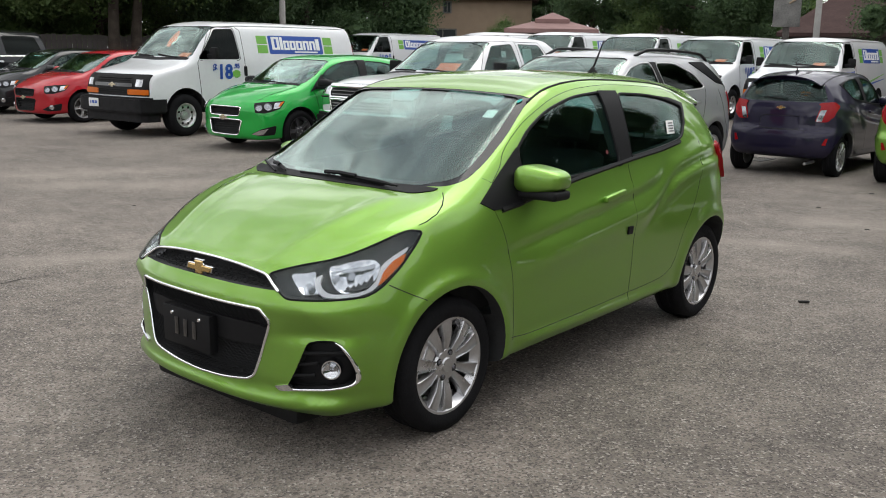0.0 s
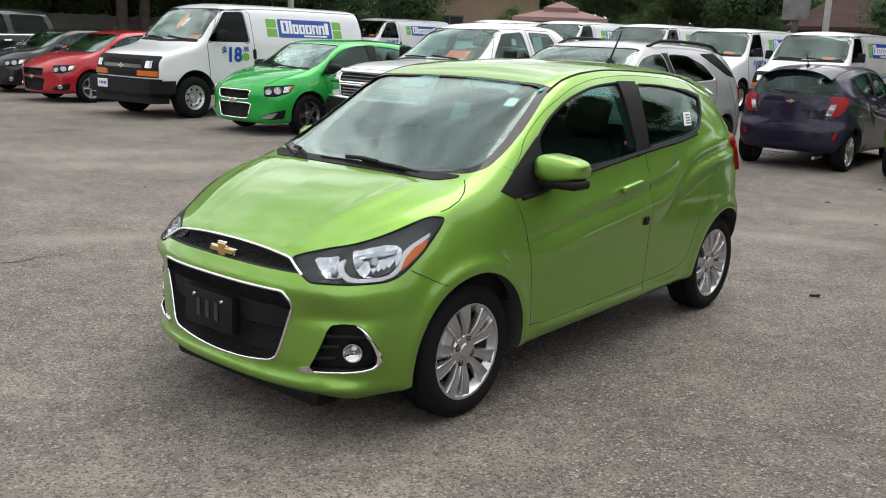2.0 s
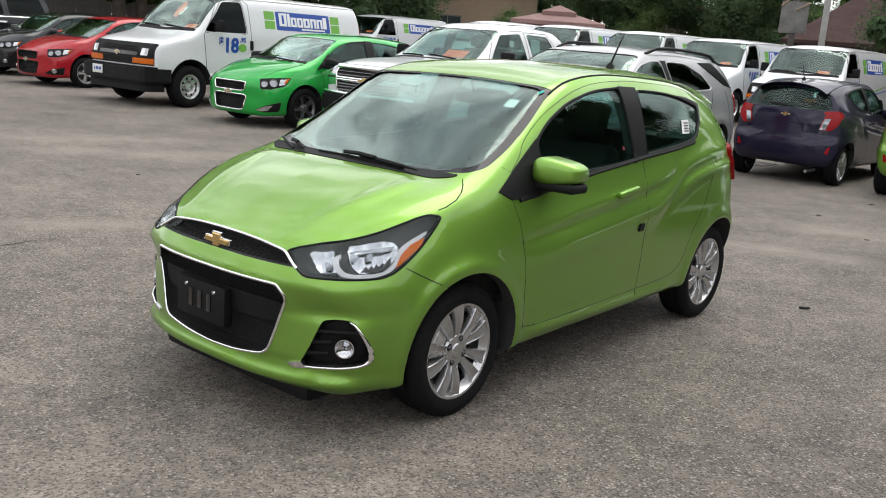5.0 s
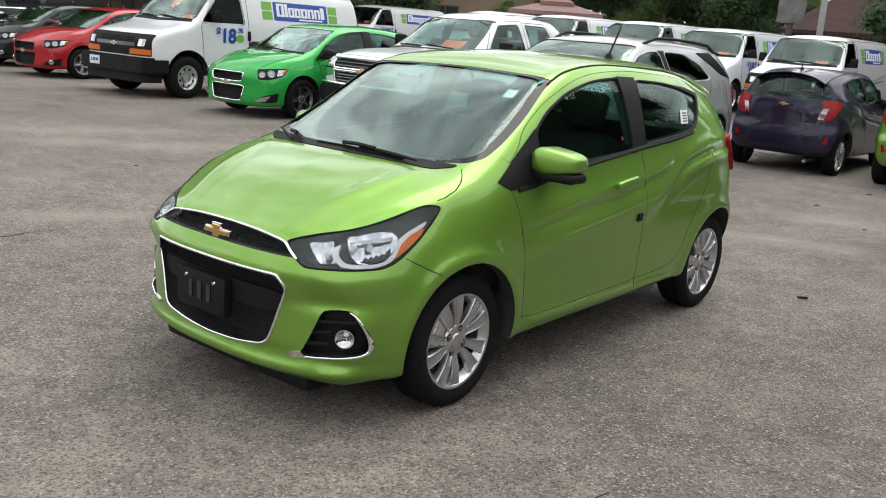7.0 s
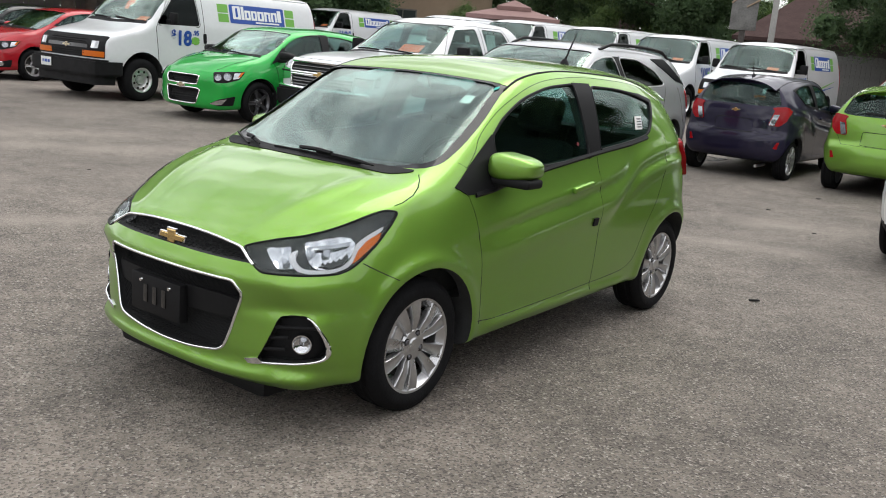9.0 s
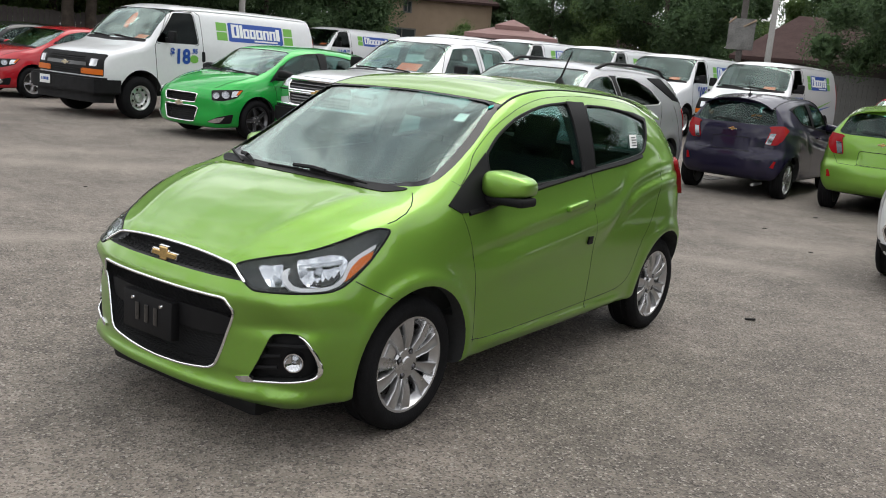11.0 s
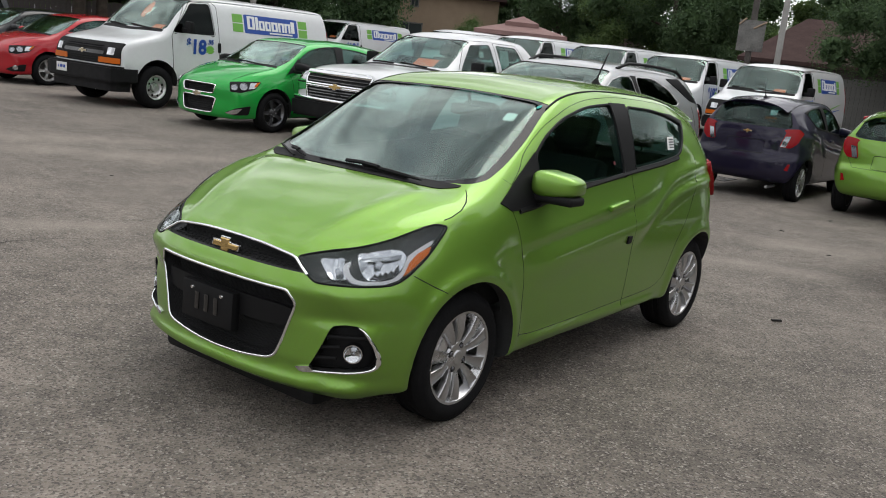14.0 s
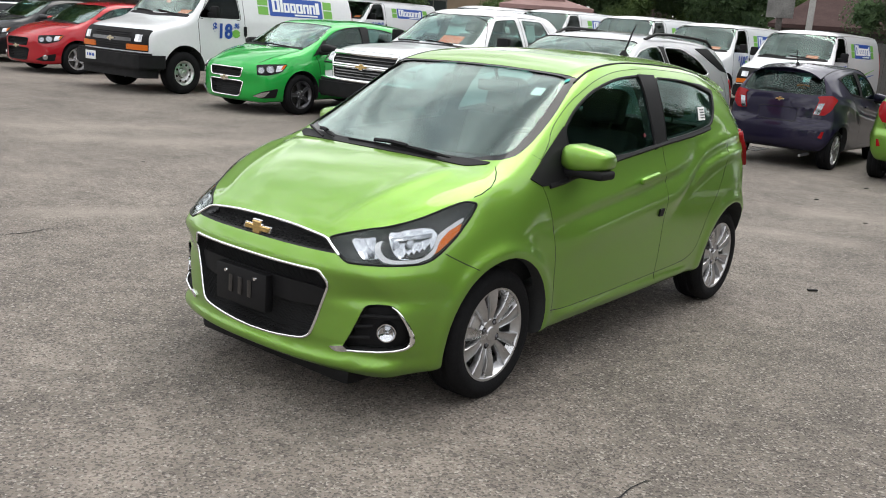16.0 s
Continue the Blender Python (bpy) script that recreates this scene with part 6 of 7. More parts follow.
            if w > 0.12 and w != 0.16:
                part("blue_slot", skin.patch([(ya + w * 0.36, 1.595), (ya + w * 0.36, 1.515 + h), (ya + w * 0.62, 1.515 + h), (ya + w * 0.62, 1.595)], "x", s, 0.011, 0.006, 0.3), SIGN_BLUE, sign)
            elif w == 0.16:
                part("blue_slot", skin.patch([(ya + w * 0.36, 1.555), (ya + w * 0.36, 1.515 + h), (ya + w * 0.62, 1.515 + h), (ya + w * 0.62, 1.555)], "x", s, 0.011, 0.006, 0.3), SIGN_BLUE, sign)
            y += w + 0.022
        part("small_bar", skin.patch([(2.75, 1.50), (2.75, 1.53), (3.40, 1.53), (3.40, 1.50)], "x", s, 0.008, 0.006, 0.3), SIGN_WHITE, sign)
        price = new("price_sign")
        price.parent = car
        for txt, size, yy, zz, mt in (("18", 0.36, 0.90, 1.02, SIGN_BLUE), ("$", 0.19, 0.675, 1.15, SIGN_BLUE), (".95", 0.12, 1.19, 1.205, SIGN_BLUE)):
            pt, _ = skin.hit((yy, zz), "x", s)
            lettering(txt, size, mt, price, Matrix.Translation((pt.x + s * 0.006, yy if s > 0 else 1.84 - yy, zz)) @ Matrix(((0, 0, s, 0), (s, 0, 0, 0), (0, 1, 0, 0), (0, 0, 0, 1))))
        star = [(1.17 + (0.115 if k % 2 else 0.085) * math.cos(k * math.pi / 12), 1.10 + (0.075 if k % 2 else 0.055) * math.sin(k * math.pi / 12)) for k in range(24)]
        part("green_burst", skin.patch(star, "x", s, 0.005, 0.006, 0.2), SIGN_GREEN, price)
        for k, (z0, colr) in enumerate(((0.99, SIGN_BLUE), (1.02, SIGN_BLUE))):
            part("stripe", skin.patch([(1.62, z0 + 0.02 * k - 0.05), (1.62, z0 + 0.02 * k - 0.01), (2.6, z0 + 0.03 * k), (3.9, z0 + 0.10 + 0.10 * k), (3.9, z0 + 0.085 + 0.10 * k), (2.6, z0 + 0.03 * k - 0.05)], "x", s, 0.004, 0.005, 0.3), SIGN_BLUE if k == 0 else SIGN_GREEN, car)
        part("door_handle", skin.patch(flat([(1.37, 1.06), (1.37, 1.24), (1.44, 1.24), (1.44, 1.06)], 0.2), "x", s, 0.015, 0.03, 0.1), BLACK_TRIM, car)
        part("tail_light", skin.patch(flat([(4.50, 1.0), (4.46, 1.65), (4.56, 1.65), (4.60, 1.0)], 0.1), "x", s, 0.012, 0.02, 0.1), RED_LENS, car)
        part("drip_rail", tube(skin.line([(0.86, 1.955), (1.4, 1.985), (2.5, 2.0), (4.4, 2.0)], "x", s, 0.006, 0.15), 0.012, 6), WHITE, car)
        m2 = new("door_mirror")
        m2.parent = car
        part("housing", boxes(((s * 1.08 - 0.09, 0.54, 1.37), (s * 1.08 + 0.09, 0.63, 1.58)), bevel=0.035), PLASTIC, m2)
        part("arm", boxes(((min(s * 0.92, s * 1.08), 0.53, 1.38), (max(s * 0.92, s * 1.08), 0.60, 1.46)), bevel=0.02), PLASTIC, m2)
    gap(car, skin, [(0.35, 0.50), (0.30, 1.30), (0.73, 1.95), (1.30, 1.965), (1.40, 1.9), (1.42, 0.52)], "x", r=0.006)
    gap(car, skin, flat([(0.31, 1.345), (0.785, 1.93), (1.255, 1.95), (1.32, 1.345)], 0.1), "x", r=0.007, mat=BLACK_TRIM, name="window_seal", off=0.0)
    lay(car, "cowl", skin, [(-0.84, 0.16), (0.0, 0.06), (0.84, 0.16), (0.83, 0.23), (0.0, 0.15), (-0.83, 0.23)], "z", PLASTIC, 0.004, frac=0.2)
    wipers(car, skin, ((0.55, -0.05, 0.17, 0.21), (-0.15, -0.72, 0.17, 0.24)), 0.012)
    o = part("dash_paper", boxes(((-0.14, -0.08, 0), (0.14, 0.08, 0.004))), ORANGE_TAG, car, "orange paper on the dashboard")
    o.matrix_basis = pose(0.38, 0.46, 1.43, 32)
    return car, skin


van, van_skin = cargo_van("white rental cargo van with blue and green signs and black bumper", pose(-12.26, 7.0, 0, 0, 0, 3))
for x, y in ((-4.84, 19.42), (-7.42, 19.72), (-9.92, 20.03), (-12.89, 20.38), (-15.9, 20.76), (-21.98, 21.47)):
    tagged(copy_thing(van, pose(x, y, dip(x, y), 0, 0, 1)), "white rental cargo van in the back row, blue and green signs")

lay(van, "hanging_tag", van_skin, [(-0.02, 1.60), (-0.06, 1.72), (-0.03, 1.84), (0.03, 1.90), (0.10, 1.84), (0.16, 1.70), (0.08, 1.66), (0.10, 1.58)], "y", ORANGE_TAG, -0.014, -1, 0.002, label="orange paper tag behind the windscreen", both=False, frac=0.3)
lay(van, "hanging_sheet", van_skin, [(0.12, 1.78), (0.20, 1.80), (0.13, 1.62), (0.09, 1.66)], "y", PAPER, -0.018, -1, 0.002, both=False, frac=0.05)

# ---- pickup ----
PICKUP_RAW = dict(
    zc=[(-0.98, 1.02), (-0.9, 1.10), (-0.3, 1.19), (0.45, 1.24), (0.8, 1.46), (1.2, 1.73), (1.5, 1.84), (2.2, 1.87), (2.9, 1.84), (3.1, 1.70), (3.25, 1.30), (4.7, 1.30)],
    ze=[(-0.98, 1.0), (-0.3, 1.14), (0.45, 1.18), (0.8, 1.38), (1.25, 1.70), (1.6, 1.78), (2.9, 1.76), (3.1, 1.6), (3.25, 1.28), (4.7, 1.28)],
    we=[(-0.98, 0.86), (0.45, 0.88), (1.25, 0.74), (2.9, 0.74), (3.25, 0.9), (4.7, 0.92)],
    zb=[(-0.98, 0.9), (0.45, 1.12), (1.0, 1.2), (3.0, 1.24), (4.7, 1.22)],
    wb=[(-0.98, 0.93), (0.0, 0.97), (4.7, 0.98)],
    zm=[(-0.98, 0.8), (4.7, 0.85)],
    wm=[(-0.98, 0.95), (0.0, 1.01), (4.7, 1.01)],
    ws=[(-0.98, 0.9), (4.7, 0.95)],
    zs=[(-0.98, 0.45), (4.7, 0.50)])
PICKUP = make_spec(PICKUP_RAW, -0.98, 4.7, pz=[(0.4, 0.02), (0.9, 0.0), (1.1, 0.06)], rz=[(0.4, 0.0), (1.3, 0.02)], lf=0.5, kf=0.12, pf=3, lr=0.4, kr=0.04, edge=0.07)


def pickup(label, m, paint):
    car = thing("pickup_truck", label, "pickup", "", m)
    wins = [("x", 1, flat([(0.85, 1.24), (1.28, 1.68), (1.80, 1.72), (1.86, 1.26)], 0.1), -1.4, 1.4, SIDE_GLASS, "side_window"),
            ("x", 1, flat([(2.02, 1.26), (1.98, 1.72), (2.60, 1.71), (2.85, 1.28)], 0.1), -1.4, 1.4, SIDE_GLASS, "side_window"),
            ("y", -1, flat([(-0.80, 1.27), (-0.69, 1.74), (0.69, 1.74), (0.80, 1.27)], 0.08), -1.6, 1.6, WS_GLASS, "windscreen"),
            ("y", 1, flat([(-0.66, 1.38), (-0.62, 1.70), (0.62, 1.70), (0.66, 1.38)], 0.08), 2.6, 5.2, SIDE_GLASS, "rear_window")]
    skin = carve_body(car, PICKUP, paint, (0, 3.645), (0.47, 0.42), wins, (0.55, 3.12), floor=0.7, step=0.1, n=5)
    wheel_set(car, "pickup", (0, 3.645), 1.74, 0.40, 0.235, 0.265, "six", ALLOY)
    for x in (0.42, -0.42):
        seat(car, x, 1.75, 0.78, 1.0)
        seat(car, x, 2.55, 0.80, 1.0)
    part("dashboard", boxes(((-0.8, 0.62, 0.72), (0.8, 1.0, 1.22)), bevel=0.06), INTERIOR, car)
    lay(car, "grille_panel", skin, [(-0.66, 1.04), (0.66, 1.04), (0.62, 0.62), (-0.62, 0.62)], "y", PLASTIC, 0.008, -1, both=False, frac=0.06)
    grille_bars(car, skin, [(-0.62, 1.0), (0.62, 1.0), (0.60, 0.66), (-0.60, 0.66)], "grille_slats", GLOSS_BLACK, 0.010, 0.045, 0.014)
    for s in (1, -1):
        part("grille_frame", tube(skin.line([(s * 0.64, 1.02), (s * 0.65, 0.86), (s * 0.62, 0.64)], "y", -1, 0.014, 0.06), 0.022, 8), CHROME, car, "chrome grille frame", 60)
        part("lamp_divider", tube(skin.line([(s * 0.67, 0.87), (s * 0.93, 0.86)], "y", -1, 0.016, 0.06), 0.014, 6), BLACK_TRIM, car, "", 60)
    for z, r in ((1.025, 0.046), (0.865, 0.024), (0.835, 0.024), (0.64, 0.030)):
        part("chrome_bar", tube(skin.line([(-0.64, z), (0.64, z)], "y", -1, 0.014, 0.08), r, 8), CHROME, car, "chrome grille bar", 60)
    e, _ = skin.hit((0, 0.85), "y", -1, 0.04)
    badge(car, tuple(e), 0.24, 0.085)
    lay(car, "headlight", skin, [(0.68, 1.03), (0.94, 1.0), (0.94, 0.72), (0.66, 0.76)], "y", LAMP_SILVER, 0.010, -1, both=False, frac=0.1)
    lay(car, "headlight", skin, [(-0.68, 1.03), (-0.94, 1.0), (-0.94, 0.72), (-0.66, 0.76)], "y", LAMP_SILVER, 0.010, -1, both=False, frac=0.1)
    lay(car, "headlight_side", skin, [(-0.02, 1.0), (0.16, 0.96), (0.16, 0.76), (-0.02, 0.74)], "f", LAMP_SILVER, 0.008, frac=0.1)
    bm = prism(flat([(-0.98, -0.85), (-0.88, -1.06), (0.88, -1.06), (0.98, -0.85), (1.0, -0.50), (0.80, -0.50), (-0.80, -0.50), (-1.0, -0.50)], 0.2), "z", 0.36, 0.62)
    bmesh.ops.bevel(bm, geom=[e for e in bm.edges if abs(e.verts[0].co.z - e.verts[1].co.z) < 0.01], offset=0.03, segments=2, affect="EDGES")
    part("bumper", bm, PLASTIC, car, "dark front bumper", 40)
    part("bumper_chrome", tube(skin.line([(-0.9, 0.635), (0.9, 0.635)], "y", -1, 0.05, 0.08), 0.03, 8), CHROME, car, "", 60)
    for s in (1, -1):
        m2 = new("door_mirror")
        m2.parent = car
        part("housing", boxes(((s * 1.12 - 0.11, 0.98, 1.22), (s * 1.12 + 0.11, 1.08, 1.42)), bevel=0.035), PLASTIC, m2)
    gap(car, skin, [(0.70, 0.60), (0.72, 1.15), (1.22, 1.74), (1.92, 1.77), (1.94, 0.60)], "x", r=0.005)
    gap(car, skin, [(1.94, 1.75), (2.62, 1.75), (2.95, 1.25), (2.92, 0.9)], "x", r=0.005)
    lay(car, "cowl", skin, [(-0.84, 0.48), (0.0, 0.40), (0.84, 0.48), (0.83, 0.56), (0.0, 0.48), (-0.83, 0.56)], "z", PLASTIC, 0.004, frac=0.2)
    wipers(car, skin, ((0.5, -0.1, 0.52, 0.56), (-0.2, -0.7, 0.52, 0.58)), 0.012)
    for y, z, w, h in ((2.25, 1.50, 0.26, 0.30), (1.55, 1.55, 0.12, 0.10)):
        o = part("window_paper", boxes(((-0.002, -w / 2, -h / 2), (0.002, w / 2, h / 2))), PAPER, car, "white price sheet behind the side window")
        o.matrix_basis = pose(0.80, y, z, 0, -14, 0)
    o = part("dash_paper", boxes(((-0.22, -0.1, 0), (0.22, 0.1, 0.004))), ORANGE_TAG, car, "orange paper on the dashboard")
    o.matrix_basis = pose(0.1, 0.98, 1.33, 35)
    return car


truck = pickup("white crew cab pickup truck with chrome grille", pose(-6.92, 8.07, 0, 0, 0, 0.3), WHITE)


# ---- trees ----
BARK = material("bark", (0.075, 0.058, 0.045), 0.9, var=0.5, scale=5, bump=0.6, bump_scale=18)


def leaf_material(name, a, b):
    m = material(name, a, 0.6)
    n, l = m.node_tree.nodes, m.node_tree.links
    g, mix = n.new("ShaderNodeNewGeometry"), n.new("ShaderNodeMixRGB")
    mix.inputs[1].default_value, mix.inputs[2].default_value = (*a, 1), (*b, 1)
    l.new(g.outputs["Random Per Island"], mix.inputs[0])
    l.new(mix.outputs[0], n["Principled BSDF"].inputs["Base Color"])
    n["Principled BSDF"].inputs["Specular IOR Level"].default_value = 0.3
    thin, blend = n.new("ShaderNodeBsdfTranslucent"), n.new("ShaderNodeMixShader")
    blend.inputs[0].default_value = 0.45
    l.new(mix.outputs[0], thin.inputs["Color"])
    l.new(n["Principled BSDF"].outputs[0], blend.inputs[1])
    l.new(thin.outputs[0], blend.inputs[2])
    l.new(blend.outputs[0], n["Material Output"].inputs["Surface"])
    return m


LEAF_DARK = leaf_material("leaves_dark", (0.060, 0.102, 0.050), (0.115, 0.185, 0.080))
LEAF_LIGHT = leaf_material("leaves_light", (0.075, 0.125, 0.040), (0.15, 0.22, 0.075))


def bearing(deg, d, z=0.0):
    """A place d metres from the first eye, deg degrees to the left of +y."""
    return (3.09 - d * math.sin(radians(deg)), -2.84 + d * math.cos(radians(deg)), z)


def tree_meshes(seed, height, spread, low, leaves, size):
    rnd = random.Random(seed)
    wood = bmesh.new()
    top = Vector((rnd.uniform(-0.4, 0.4), rnd.uniform(-0.4, 0.4), height * 0.8))
    tube([Vector((0, 0, -0.1)), Vector((0.05, 0.02, height * 0.2)), top * 0.55, top], 0.22 * height / 9, 8, bm=wood, taper=0.04)
    knots = []
    for k in range(11):
        t = low + (0.9 - low) * k / 10
        a = k * 2.4 + rnd.uniform(-0.5, 0.5)
        reach = spread * (0.55 + 0.5 * math.sin(math.pi * min(1, t * 1.05))) * rnd.uniform(0.75, 1.1)
        base = top * t
        end = base + Vector((math.cos(a) * reach, math.sin(a) * reach, rnd.uniform(0.2, 1.4)))
        mid = base.lerp(end, 0.5) + Vector((0, 0, rnd.uniform(-0.1, 0.35)))
        tube([base, mid, end], 0.07 * height / 9, 6, bm=wood, taper=0.015)
        knots += [(end, spread * 0.42), (mid, spread * 0.36)]
    knots.append((top + Vector((0, 0, height * 0.08)), spread * 0.5))
    g = np.random.default_rng(seed)
    which = g.integers(0, len(knots), leaves)
    c = np.array([tuple(k[0]) for k in knots])[which]
    r = np.array([k[1] for k in knots])[which]
    inner = np.arange(leaves) % 5 == 0
    d = g.normal(size=(leaves, 3)) * (1, 1, 0.8)
    d /= np.linalg.norm(d, axis=1)[:, None]
    p = c + d * (r * np.where(inner, g.random(leaves) * 0.55, g.random(leaves) ** 0.45))[:, None]
    n1 = g.normal(size=(leaves, 3)) + (0, 0, 0.5)
    n1 /= np.linalg.norm(n1, axis=1)[:, None]
    u = np.cross(n1, g.normal(size=(leaves, 3)))
    u *= (size * g.uniform(0.6, 1.3, leaves) * np.where(inner, 4.5, 1.0) / np.linalg.norm(u, axis=1))[:, None]
    w = np.cross(n1, u) * 0.54
    verts = np.stack([p - u, p + w, p + u, p - w], 1).reshape(-1, 3).tolist()
    faces = np.arange(leaves * 4).reshape(-1, 4).tolist()
    me = bpy.data.meshes.new("crown")
    me.from_pydata(verts, [], faces)
    return mesh_of(wood, "trunk", BARK, 50), me


TREES = [tree_meshes(3, 9.0, 2.9, 0.16, 46000, 0.060), tree_meshes(8, 7.5, 2.6, 0.12, 40000, 0.058), tree_meshes(15, 10.5, 3.3, 0.2, 52000, 0.064), tree_meshes(21, 10.0, 3.2, 0.40, 42000, 0.062)]
CROWNS = [(a, b.copy(), b) for a, b in TREES]
for _, dk, lt in CROWNS:
    dk.materials.append(LEAF_DARK)
    lt.materials.append(LEAF_LIGHT)


def tree(kind, place, turn, size, light, label):
    t = thing("tree", label, "tree", "trees round the lot", pose(*place, 0, 0, turn))
    t.scale = (size, size, size)
    wood, dk, lt = CROWNS[kind]
    for nm, me in (("trunk", wood), ("crown", lt if light else dk)):
        o = new(nm, me)
        o.parent = t


rnd = random.Random(5)
# light 2: dark green trees given paler leaves to make up for missing light
for deg, d, size, kind, light in (
        (74, 34, 1.0, 0, 2), (70, 38, 1.1, 2, 2), (66.5, 35, 1.0, 1, 2), (63, 40, 1.15, 0, 2), (60, 37, 1.0, 2, 2), (57, 41, 1.1, 1, 2), (54, 38, 1.0, 0, 0), (51, 42, 1.1, 2, 0), (48.5, 38, 1.0, 1, 0), (46, 41, 1.05, 0, 0), (43.5, 40, 1.0, 2, 0),
        (39.5, 84, 1.0, 1, 0), (36.4, 44, 0.42, 1, 1), (31.2, 56, 1.1, 0, 0), (28, 48, 0.75, 1, 1), (27, 55, 1.15, 2, 0), (24.5, 46, 1.1, 0, 0), (23.4, 50, 1.0, 2, 0), (19.6, 62, 0.80, 1, 1), (17.5, 60, 0.8, 1, 1), (14.6, 50, 0.95, 0, 1), (13.2, 46, 1.0, 1, 0), (11, 48, 1.2, 2, 0),
        (12.0, 31.0, 0.62, 3, 0), (8.2, 31, 0.7, 2, 0), (5, 38, 1.1, 1, 0), (0, 36, 1.1, 0, 0), (-5, 36, 1.1, 2, 0), (-10, 36, 1.0, 1, 0), (-15, 36, 1.1, 0, 0), (43.2, 45, 0.5, 2, 1), (35.3, 70, 0.8, 1, 0), (33.6, 64, 0.75, 0, 0), (29.6, 62, 1.1, 0, 0), (59.2, 31.2, 1.0, 3, 2), (58.0, 31.6, 0.95, 3, 2)):
    tree(kind, bearing(deg, d), rnd.uniform(0, 360), size, light, "leafy deciduous tree with %s green crown behind the lot" % ("light" if light == 1 else "dark"))
# Out of view: mirrored in side windows, thickened and raised to darken the near flank.
for deg in range(-18, -128, -8):
    for d in (25, 32):
        tree(rnd.randrange(3), bearing(deg - (4 if d > 30 else 0), d + rnd.uniform(-2, 2)), rnd.uniform(0, 360), rnd.uniform(0.95, 1.2) * (1.3 if deg > -60 else 1.0), 0, "unseen leafy deciduous tree, mirrored in and shading the car flank")
# Added out of view, kept low and sparse so sky light reaches the bumper.
for deg in range(-134, -236, -12):
    tree(rnd.randrange(3), bearing(deg, rnd.uniform(36, 42)), rnd.uniform(0, 360), rnd.uniform(0.7, 0.9), 0, "unseen leafy deciduous tree added far behind the open part of the lot")

# ---- fences ----
FENCE_WOOD = material("fence_wood", (0.095, 0.084, 0.077), 0.85, var=0.4, scale=3, bump=0.4, bump_scale=40)
GREY_WOOD = material("grey_wood", (0.20, 0.20, 0.19), 0.85, var=0.35, scale=3, bump=0.4, bump_scale=40)


def fence(label, deg0, deg1, d, h, mat):
    a, b = Vector(bearing(deg0, d)), Vector(bearing(deg1, d))
    way = (b - a).normalized()
    ln = (b - a).length
    f = thing("board_fence", label, "fence")
    f.matrix_basis = Matrix.Translation(a) @ Matrix.Rotation(math.atan2(way.y, way.x), 4, "Z")
    x = 0.0
    r = random.Random(2)
    board = mesh_of(boxes(((0, 0, 0.06), (0.14, 0.022, h))), "board", mat, 0)
    while x < ln:
        o = new("board", board)
        o.parent = f
        o.matrix_basis = pose(x, 0, r.uniform(-0.03, 0.03))
        x += 0.15
    x = 0.0
    while x < ln + 0.1:
        part("post", boxes(((x - 0.05, 0.025, 0), (x + 0.05, 0.12, h + 0.05))), mat, f)
        x += 2.4
    for z in (0.3, h - 0.25):
        part("rail", boxes(((0, 0.024, z), (ln, 0.06, z + 0.09))), mat, f)


fence("dark weathered board fence behind the parked cars", 76, 50, 33, 1.9, FENCE_WOOD)
fence("dark weathered board fence below the trees", 47, 19, 42, 1.9, FENCE_WOOD)
fence("grey vertical board fence beside the shed", 15.5, 3, 33, 2.0, GREY_WOOD)

# ---- buildings ----
SHINGLE = material("brown_shingle", (0.075, 0.048, 0.045), 0.95, spec=0.1, var=0.3, scale=2, bump=0.5, bump_scale=30)
STUCCO = material("tan_brick", (0.36, 0.27, 0.19), 0.9, var=0.18, scale=2, bump=0.3, bump_scale=60)
GREY_SIDING = material("grey_siding", (0.12, 0.125, 0.14), 0.8, var=0.2, scale=2)
CANOPY = material("dusty_rose_canvas", (0.25, 0.150, 0.138), 0.85, var=0.15, scale=3, bump=0.15, bump_scale=12)
CONCRETE = material("concrete", (0.40, 0.39, 0.37), 0.85, var=0.25, scale=3, bump=0.3, bump_scale=30)
TARP = material("weathered_board", (0.21, 0.205, 0.195), 0.8, var=0.5, scale=3, bump=0.4, bump_scale=12)
PANE = material("dark_pane", (0.05, 0.06, 0.065), 0.08, coat=0.5)


def hip_roof(w, d, z0, z1, over, ridge):
    """A hipped roof with a short ridge along x and a thick edge."""
    bm = bmesh.new()
    a, b = w / 2 + over, d / 2 + over
    lo = [bm.verts.new(p) for p in ((-a, -b, z0 - 0.14), (a, -b, z0 - 0.14), (a, b, z0 - 0.14), (-a, b, z0 - 0.14))]
    e = [bm.verts.new(p) for p in ((-a, -b, z0), (a, -b, z0), (a, b, z0), (-a, b, z0))]
    r = [bm.verts.new((-ridge / 2, 0, z1)), bm.verts.new((ridge / 2, 0, z1))]
    for k in range(4):
        bm.faces.new((lo[k], lo[(k + 1) % 4], e[(k + 1) % 4], e[k]))
    bm.faces.new((e[0], e[1], r[1], r[0]))
    bm.faces.new((e[2], e[3], r[0], r[1]))
    bm.faces.new((e[1], e[2], r[1]))
    bm.faces.new((e[3], e[0], r[0]))
    bm.faces.new(lo[::-1])
    return bm


